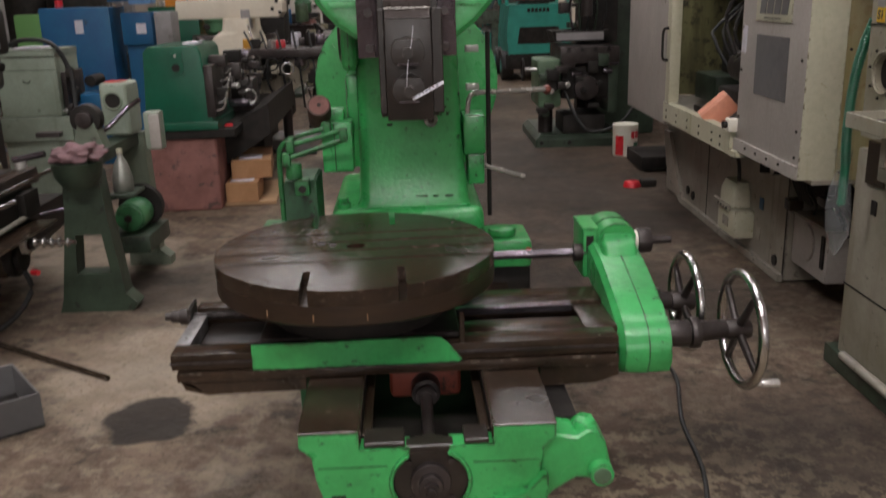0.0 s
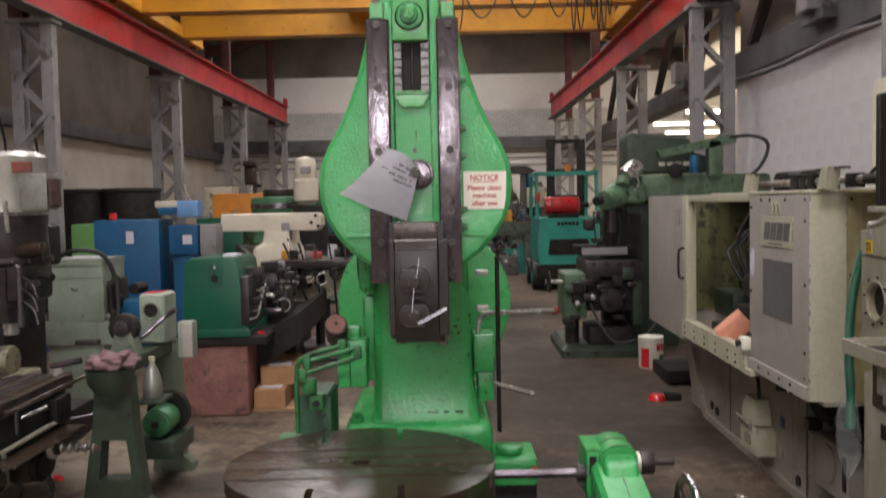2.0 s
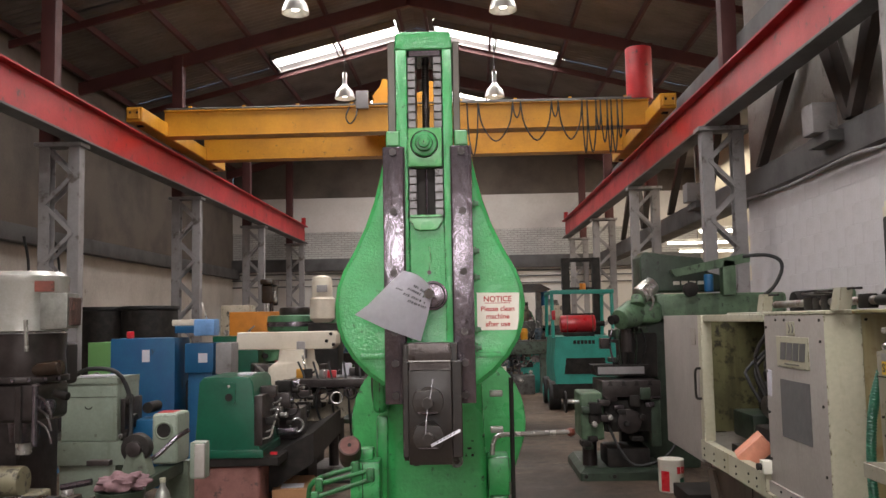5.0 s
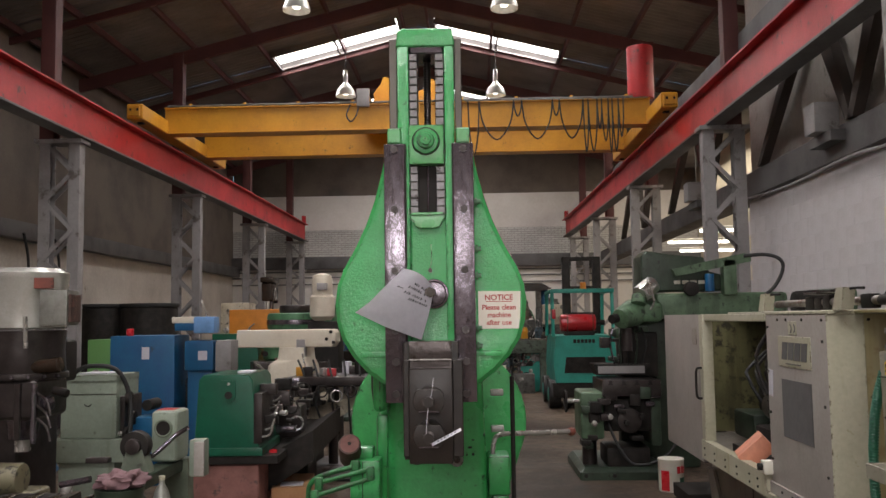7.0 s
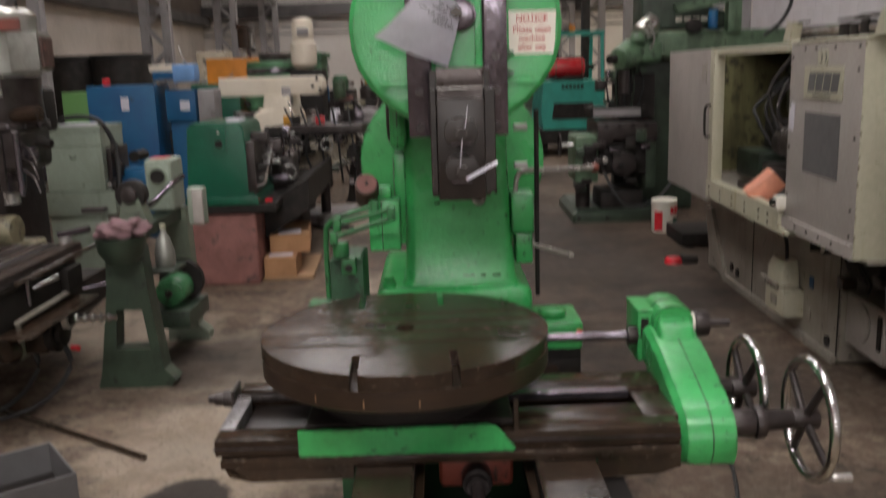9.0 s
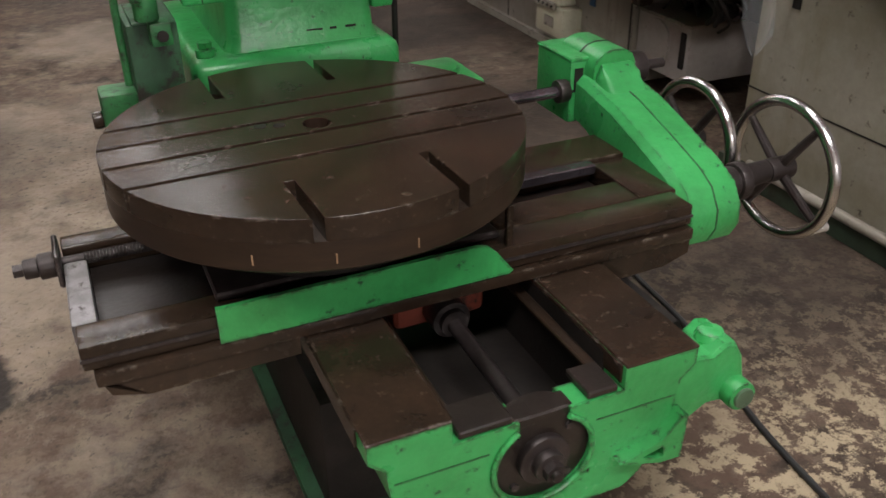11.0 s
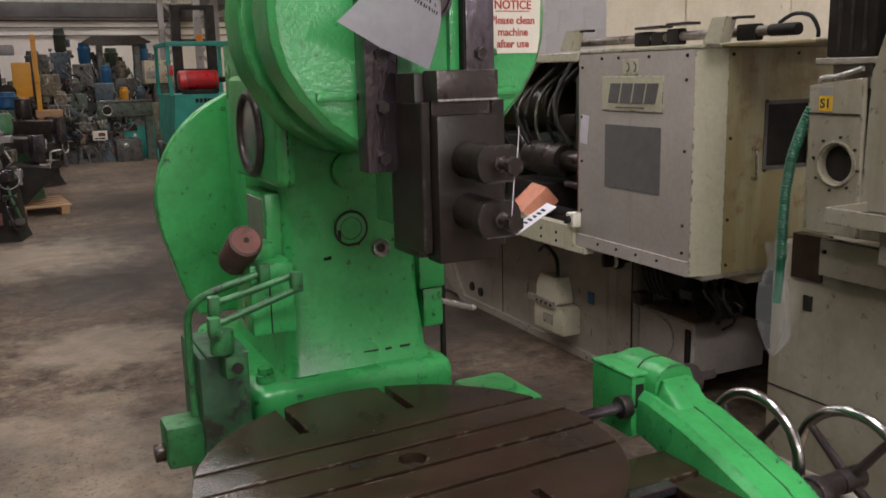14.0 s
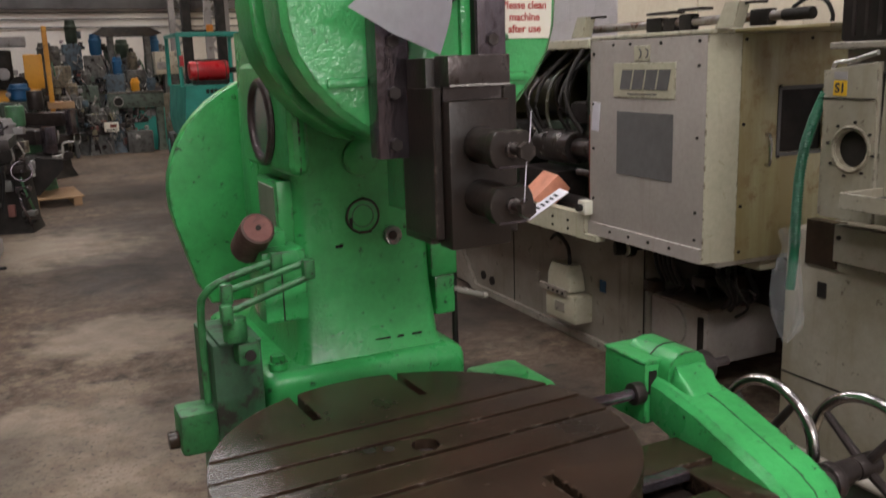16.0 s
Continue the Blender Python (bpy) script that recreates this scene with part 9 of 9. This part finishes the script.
def clutter_machine(x, y, w, h, paint, seed, turn=0, top=None):
    """An old machine tool in storage: tapered base, slide, head, motor, wheels, levers and boxes."""
    rnd = random.Random(seed)
    g = thing("stored_machine", "old grimy machine tool with motor, slides and hand cranks, in storage", "machine tool", pose(x, y, 0, 0, 0, turn), "stored machines")
    d, hb = w * 0.8, h * rnd.uniform(0.38, 0.55)
    part("base", tapered(B(), 0, d / 2, [(0, -w / 2, w / 2, -d / 2), (0.1, -w * 0.44, w * 0.44, -d * 0.42), (hb, -w * 0.36, w * 0.36, -d * 0.36)], 0.02), paint, g)
    part("slide", box(B(), -w * 0.52, w * 0.46, -d * 0.5, d * 0.4, hb, hb + 0.09, 0.01), DARK_STEEL, g)
    part("column", box(B(), -w * 0.3, w * 0.3, -0.05, d * 0.45, hb + 0.09, h * 0.8, 0.03), paint, g)
    part("head", box(B(), -w * 0.4, w * 0.36, -d * 0.5, d * 0.3, h * 0.62, h * 0.82, 0.035, 3), paint, g)
    mx = rnd.uniform(-0.1, 0.1) * w
    r = w * rnd.uniform(0.19, 0.26)
    part("motor", spin(B(), [(r * 0.8, h * 0.82), (r, h * 0.84), (r, h * 0.93), (r * 1.08, h * 0.935), (r * 1.08, h * 0.955), (r * 0.9, h * 0.96), (r * 0.8, h), (r * 0.2, h * 1.005)], 18, Matrix.Translation((mx, 0.02, 0))), top or BLACK, g)
    part("terminal_box", box(B(), mx + r * 0.7, mx + r * 1.6, -0.03, 0.08, h * 0.86, h * 0.92, 0.008), rnd.choice((COLUMN, BLACK, paint)), g)
    for k in range(7):
        px, pz = rnd.uniform(-w * 0.55, w * 0.5), rnd.uniform(hb * 0.3, h * 0.9)
        a = rnd.uniform(0.03, 0.08)
        q = (px - a, -d * rnd.uniform(0.4, 0.6), pz)
        if k % 2:
            part("knob", rod(B(), q, (q[0], -d * 0.1, q[2]), a * 0.6, seg=10), rnd.choice((STEEL, BLACK, BROWN, COLUMN)), g)
        else:
            part("pipe", tube(B(), [q, (q[0] + a, q[1] - 0.03, pz - 0.15), (q[0] + 2 * a, q[1] + 0.05, pz - 0.35)], 0.014, 6), rnd.choice((RUBBER, STEEL, GREEN_OLD, COLUMN)), g)
    part("cross_arm", box(B(), -w * rnd.uniform(0.3, 0.6), w * rnd.uniform(0.3, 0.65), -d * 0.3, -d * 0.1, h * 0.55, h * 0.55 + rnd.uniform(0.05, 0.12), 0.015), rnd.choice((DARK_STEEL, BROWN, COLUMN, paint)), g)
    part("spindle", rod(B(), (0, -d * 0.4, h * 0.62 - 0.14), (0, -d * 0.4, h * 0.62), 0.04, 0.05, seg=14), STEEL, g)
    for k in range(3):
        px, pz = rnd.uniform(-w * 0.5, w * 0.5), rnd.uniform(hb * 0.5, h * 0.6)
        part("wheel", ring(B(), (px, -d * 0.55, pz), (rnd.uniform(-0.8, 0.8), -1, 0.1), rnd.uniform(0.05, 0.1), 0.011, 20, 6), rnd.choice((BRIGHT, BLACK, STEEL)), g)
        part("wheel_shaft", rod(B(), (px, -d * 0.55, pz), (px * 0.7, -d * 0.2, pz), 0.015, seg=8), STEEL, g)
    for k in range(18):
        px, pz = rnd.uniform(-w * 0.55, w * 0.5), rnd.uniform(hb * 0.15, h * 0.82)
        a, b = rnd.uniform(0.04, 0.15), rnd.uniform(0.03, 0.14)
        part("fitting", box(B(), px - a / 2, px + a / 2, -d * rnd.uniform(0.44, 0.55), -d * 0.2, pz, pz + b, 0.01), rnd.choice((BLACK, DARK_STEEL, STORE_GREY, paint, PINK_BROWN, STORE_TAN, STORE_BLUE, STEEL, OLD_CREAM, BLACK)), g)
    for k in range(5):
        px, pz = rnd.uniform(-w * 0.4, w * 0.4), rnd.uniform(hb, h * 0.7)
        part("lever", tube(B(), [(px, -d * 0.4, pz), (px + 0.08, -d * 0.6, pz + 0.06), (px + rnd.uniform(-0.1, 0.2), -d * 0.65, pz + 0.22)], 0.012, 7), BRIGHT, g)
    return g


# row of stored machines in front of the end wall
clutter_machine(-1.55, 20.9, 0.7, 1.75, STORE_BLUE, 1, 5)
clutter_machine(-1.0, 22.0, 0.7, 1.9, STORE_GREY, 2, -8, STORE_GREEN)
clutter_machine(-0.45, 21.9, 0.6, 2.05, STORE_GREY, 3, 6, STORE_GREY)
clutter_machine(0.05, 21.6, 0.55, 2.2, STORE_TAN, 4, 12, STORE_GREY)
clutter_machine(0.38, 22.3, 0.50, 2.75, STORE_BLUE, 5, 3, MOSS)
clutter_machine(0.80, 21.9, 0.56, 2.44, STORE_GREY, 6, -5, BLUE)
clutter_machine(1.18, 22.2, 0.55, 2.2, STORE_BLUE, 7, 5, STORE_GREEN)
clutter_machine(1.15, 21.5, 0.5, 1.95, STORE_BLUE, 8, -10, BLUE)
clutter_machine(1.58, 22.0, 0.55, 2.05, STORE_GREY, 9, 8, STORE_TAN)
clutter_machine(2.05, 22.1, 0.55, 2.41, STORE_GREEN, 10, -4, BLUE)
clutter_machine(2.62, 22.2, 0.6, 1.9, MOSS, 11, 10, BLUE)
clutter_machine(0.22, 20.9, 0.5, 1.45, STORE_GREY, 12, 4, STORE_TAN)
clutter_machine(0.62, 20.8, 0.5, 1.0, STORE_GREY, 51, 14, STORE_GREY)
clutter_machine(0.95, 21.0, 0.5, 0.95, STORE_BLUE, 52, -6, STORE_GREY)
clutter_machine(-0.15, 20.8, 0.5, 1.05, STORE_TAN, 53, 20, STORE_GREY)
clutter_machine(-0.62, 20.6, 0.5, 0.95, STORE_GREEN, 54, -12, CREAM_MILL)
clutter_machine(1.45, 21.2, 0.45, 1.5, STORE_GREY, 55, 4, YELLOW)
clutter_machine(1.85, 21.5, 0.45, 1.5, STORE_TAN, 56, -8, STORE_BLUE)
clutter_machine(0.55, 21.3, 0.5, 1.7, STORE_GREEN, 57, 9, STORE_GREY)
clutter_machine(-1.25, 21.2, 0.55, 1.35, STORE_GREY, 58, -4, STORE_BLUE)
clutter_machine(-0.20, 22.6, 0.6, 2.3, STORE_GREY, 59, -4, STORE_GREY)
clutter_machine(2.35, 22.8, 0.6, 2.2, STORE_TAN, 60, 6, STORE_GREY)
clutter_machine(1.45, 22.8, 0.6, 2.35, STORE_GREY, 61, 3, MOSS)
clutter_machine(-1.95, 17.9, 0.6, 1.2, BLACK, 13, -6, PINK_BROWN)
clutter_machine(-1.55, 18.9, 0.6, 1.3, MOSS, 14, 8)
clutter_machine(-2.1, 19.0, 0.7, 1.6, BLACK, 15, 0, GREEN_OLD)
clutter_machine(-2.8, 19.6, 0.8, 1.7, BLUE, 16, 10)
clutter_machine(-3.6, 18.2, 0.8, 1.6, BLACK, 17, -10, ORANGE)
clutter_machine(-1.3, 15.6, 0.7, 1.45, BLACK, 18, 10, DARK_STEEL)
clutter_machine(-2.5, 12.3, 0.7, 1.45, DARK_STEEL, 19, 20, GREEN_OLD)
clutter_machine(-0.95, 11.9, 0.6, 1.2, BLACK, 20, -15, COLUMN)
clutter_machine(-0.75, 17.4, 0.7, 1.5, MOSS, 21, 0, BLUE)
clutter_machine(-3.4, 11.6, 0.6, 1.3, BLUE, 22, 8, BLACK)
stored_box("teal_cabinet", "teal steel machine cabinet standing at the back", "cabinet", 1.70, 21.3, 0.64, 0.5, 0.89, TEAL, extras=2)
stored_box("cream_cabinet", "cream steel cabinet standing at the back", "cabinet", 2.17, 21.5, 0.33, 0.5, 1.16, STORE_TAN, extras=2)
stored_box("box_stand", "grey stand carrying a switch box", "stand", 2.28, 21.6, 0.3, 0.35, 0.40, STORE_GREY, z=1.162)
stored_box("switch_box", "cream electrical switch box with dials on a stand", "electrical box", 2.30, 21.55, 0.68, 0.4, 0.48, CREAM_MILL, z=1.564, extras=4)
stored_box("dark_chest", "low dark steel chest on the floor", "chest", 1.42, 20.75, 0.50, 0.45, 0.44, STORE_GREY, extras=1)
g = thing("stored_lathe_bed", "grey-green lathe bed with a round port, in storage", "machine bed", pose(1.45, 21.0, 0), "stored machines")
part("bed", box(B(), -0.55, 0.55, -0.12, 0.2, 0.90, 1.20, 0.02), STORE_GREEN, g)
part("port_ring", ring(B(), (-0.36, -0.13, 1.04), (0, 1, 0), 0.095, 0.014, 28, 8), BRIGHT, g)
part("port", rod(B(), (-0.36, -0.135, 1.04), (-0.36, -0.12, 1.04), 0.085, seg=26), BLACK, g)
part("rail", box(B(), -0.55, 0.55, -0.15, -0.05, 1.20, 1.24, 0.006, 1), RAM_EDGE, g)
for x in (-0.45, 0.45):
    part("leg", tapered(B(), 0, 0.2, [(0.0, x - 0.10, x + 0.10, -0.15), (0.2, x - 0.07, x + 0.07, -0.10), (0.90, x - 0.08, x + 0.08, -0.10)], 0.015), STORE_GREEN, g)
g = thing("number_board", "white board with dark unreadable marks leaning on a machine", "board", pose(0.88, 20.55, 0.46))
part("board", box(B(), -0.14, 0.14, 0.0, 0.012, 0.0, 0.19, 0.003, 1), WHITE, g)
part("marks", box(B(), -0.10, 0.10, -0.003, 0.0, 0.025, 0.05), INK, g)
part("marks", box(B(), -0.03, 0.10, -0.003, 0.0, 0.08, 0.15), RED_PRIMER, g)
part("stay", box(B(), -0.02, 0.02, 0.012, 0.03, -0.46, 0.16), DARK_BEAM, g)
g = thing("yellow_press", "yellow framed press with a dark head standing in storage", "press", pose(-0.73, 20.3, 0) @ Matrix.Scale(1.11, 4), "stored machines")
part("post", box(B(), -0.30, -0.18, -0.1, 0.1, 0, 1.25, 0.01), YELLOW, g)
part("post", box(B(), 0.46, 0.54, -0.1, 0.1, 0, 2.29, 0.01), YELLOW, g)
part("post", box(B(), -0.95, -0.83, -0.1, 0.1, 0, 1.7, 0.01), YELLOW, g)
part("beam", box(B(), -0.95, 0.35, -0.12, 0.12, 0.96, 1.24, 0.01), YELLOW, g, "yellow press beam")
part("plate", box(B(), 0.12, 0.42, -0.1, 0.1, 1.24, 1.82, 0.02), YELLOW, g)
part("press_head", rod(B(), (-0.25, 0, 1.24), (-0.25, 0, 1.9), 0.2, seg=22, bevel=0.03), BLACK, g)
part("gear", rod(B(), (0.02, -0.2, 1.32), (0.02, -0.1, 1.32), 0.14, seg=24), BLACK, g)
part("gauge", rod(B(), (-0.20, -0.24, 1.5), (-0.20, -0.16, 1.5), 0.10, seg=20, bevel=0.01), COLUMN, g)
part("hood", box(B(), -0.6, 0.2, -0.05, 0.3, 1.95, 2.12, 0.03), COLUMN, g)
part("table_foot", box(B(), -0.9, 0.3, 0.0, 0.3, 0, 0.9, 0.02), BLACK, g)
g = thing("pallet_shelf", "wooden boards on a low stand", "shelf", pose(-0.02, 20.4, 0), "stored machines")
part("board", box(B(), -0.24, 0.24, -0.25, 0.25, 0.98, 1.11, 0.008), WOOD, g)
for x in (-0.2, 0.2):
    part("leg", box(B(), x - 0.03, x + 0.03, -0.2, 0.2, 0, 0.98, 0.006), DARK_BEAM, g)
g = thing("long_tray", "dark trough-shaped machine bed stored on high stands", "machine bed", pose(1.5, 22.0, 0.1), "stored machines")
part("trough", slab(B(), [(-0.72, 2.34), (-0.5, 2.28), (0.5, 2.28), (0.72, 2.34), (0.46, 2.48), (-0.5, 2.48)], [], "y", -0.2, 0.2, 0.02), BROWN, g)
for x in (-0.35, 0.4):
    part("stand", box(B(), x - 0.06, x + 0.06, -0.15, 0.15, -0.1, 2.28, 0.01), STORE_GREY, g)
# pallet with a dark machine near the aisle
g = thing("wooden_pallet", "weathered wooden pallet on the floor", "pallet", pose(-0.74, 13.9, 0, 0, 0, 4))
for k in range(5):
    part("slat", box(B(), -0.55, 0.6, -0.5 + 0.23 * k, -0.36 + 0.23 * k, 0.10, 0.122, 0.003, 1), WOOD, g)
for x in (-0.5, 0.02, 0.52):
    part("bearer", box(B(), x - 0.05, x + 0.05, -0.5, 0.56, 0.0, 0.10, 0.003, 1), WOOD, g)
g = thing("stored_drill_head", "dark machine head resting on a wooden pallet", "machine tool", pose(-0.92, 13.9, 0.122, 0, 0, 0))
part("base", slab(B(), [(-0.5, 0), (0.3, 0.02), (0.6, 0.32), (0.62, 0.45), (0.3, 0.5), (-0.5, 0.6)], [], "y", -0.3, 0.35, 0.03), BLACK, g)
part("upper", box(B(), -0.5, 0.1, -0.2, 0.3, 0.55, 0.85, 0.04), DARK_STEEL, g)
part("hand_crank", ring(B(), (-0.1, -0.33, 0.6), (0, -1, 0), 0.09, 0.012, 22, 7), BRIGHT, g)
part("vise", slab(B(), [(0.15, 0.28), (0.28, 0.28), (0.28, 0.48), (0.15, 0.48)], [[(0.18, 0.31), (0.18, 0.45), (0.25, 0.45), (0.25, 0.31)]], "y", -0.42, -0.28), BRIGHT, g)
part("crank_handle", tube(B(), [(0.5, -0.3, 0.5), (0.62, -0.34, 0.52), (0.64, -0.36, 0.66), (0.76, -0.38, 0.68)], 0.016, 8), BRIGHT, g)

# far left group
for x, w, lab in ((-6.62, 0.7, "black round tank standing against the side wall"), (-5.74, 0.82, "large black tank with a flat lid")):
    g = thing("black_tank", lab, "tank", pose(x, 16.4, 0), "black tanks")
    part("tank_body", rod(B(), (0, 0, 0.0), (0, 0, 2.02), w * 0.62, seg=30, bevel=0.03), BLACK, g)
    part("lid", rod(B(), (0, 0, 2.02), (0, 0, 2.09), w * 0.65, seg=30, bevel=0.02), RUBBER, g)
stored_box("green_crate", "light green painted machine housing", "machine housing", -5.05, 13.0, 0.42, 0.6, 1.50, LIME, extras=3)
stored_box("grey_side_cabinet", "tall grey switch cabinet against a column", "cabinet", -5.6, 11.2, 0.4, 0.4, 1.8, COLUMN, extras=2)
stored_box("orange_machine", "orange and green machine housing behind the mill", "machine housing", -3.0, 14.3, 1.15, 0.6, 1.92, ORANGE, extras=4)
stored_box("green_bench_box", "green bench with switches and knobs", "bench", -3.3, 13.6, 0.7, 0.5, 1.55, LATHE_GREEN, extras=3)
stored_box("instrument_box", "chipped cream instrument box with dark dials", "instrument box", -3.75, 15.2, 0.5, 0.4, 2.05, CREAM_MILL, extras=4)
bench_drill(-3.3, 15.6, 2.5, BROWN, 0.8)
bench_drill(-2.2, 15.8, 2.0, GREEN_OLD, 1.5)
g = thing("round_head_machine", "grey-green machine with a round ribbed head", "machine tool", pose(-2.42, 13.6, 0))
part("pillar", box(B(), -0.2, 0.2, -0.1, 0.4, 0, 1.6, 0.03), MOSS, g)
part("round_head", rod(B(), (0, -0.1, 1.60), (0, -0.1, 1.85), 0.42, seg=30, bevel=0.05), GREEN_OLD, g)
part("top_cap", rod(B(), (0, -0.1, 1.85), (0, -0.1, 1.97), 0.24, seg=26, bevel=0.03), DARK_STEEL, g)
part("band", rod(B(), (0, -0.1, 1.68), (0, -0.1, 1.75), 0.43, seg=30), STEEL, g)
g = thing("white_drum_machine", "white round motor drum on a machine head", "machine tool", pose(-1.92, 13.0, 0.17))
part("stand", box(B(), -0.2, 0.25, -0.1, 0.4, -0.17, 1.55, 0.03), BLACK, g)
part("drum", spin(B(), [(0.12, 1.56), (0.18, 1.62), (0.18, 1.90), (0.15, 1.93), (0.15, 2.16), (0.13, 2.22), (0.03, 2.255)], 32), CREAM_CLEAN, g)
part("drum_box", box(B(), -0.05, 0.1, -0.19, -0.14, 2.0, 2.1, 0.006), COLUMN, g)
for k, (x, y, h) in enumerate(((-4.2, 11.5, 1.35), (-4.9, 10.3, 1.2), (-0.7, 14.5, 1.25), (-0.4, 17.0, 1.4), (-1.9, 17.5, 1.5), (-3.4, 18.0, 1.6), (-4.6, 19.0, 1.6), (-4.4, 8.8, 1.4))):
    vise_machine(x, y, h, (MOSS, BLUE, GREEN_OLD, DARK_STEEL, MID_GREEN, BLUE, COLUMN, BLACK)[k], 15 * k)
# behind the grinder
g = stored_box("control_cabinet", "tall cream control cabinet standing behind the grinder", "cabinet", 3.95, 5.75, 0.9, 2.7, 2.6, CREAM_CLEAN)
for y in (-1.35, -0.45, 0.45):
    dr = part("door", box(B(), -0.468, -0.452, y + 0.01, y + 0.89, 0.1, 2.55, 0.004, 1), CREAM_CLEAN, g)
    part("door_handle", box(B(), -0.49, -0.468, y + 0.06, y + 0.10, 1.2, 1.4, 0.004, 1), BLACK, dr)
# behind the green mill
stored_box("dark_cabinet", "dark grey steel cabinet behind the mill", "cabinet", 3.1, 12.2, 0.9, 0.6, 1.4, BLACK, extras=2)
stored_box("side_rack", "cream storage rack in the neighbouring bay", "rack", 6.2, 16.0, 2.4, 0.5, 2.6, CREAM_CLEAN, extras=6)
# concrete blocks of the side wall
me_wall = bpy.data.objects["wall_east"]
bm = B()
box(bm, 0, 0.005, 0.0012, 0.4488, 0.0012, 0.2238, 0.002, 1)
tmpl = part("block", bm, BLOCK, me_wall)
tmpl.location = (X_RIGHT, 13.13, 0.0)
for r in range(15):
    for k in range(19):
        if r == 0 and k == 0:
            continue
        y = 13.13 - 0.45 * k + (0.225 if r % 2 else 0.0)
        b2 = new("block", tmpl.data)
        b2.parent, b2.location = me_wall, (X_RIGHT, y, 0.225 * r)
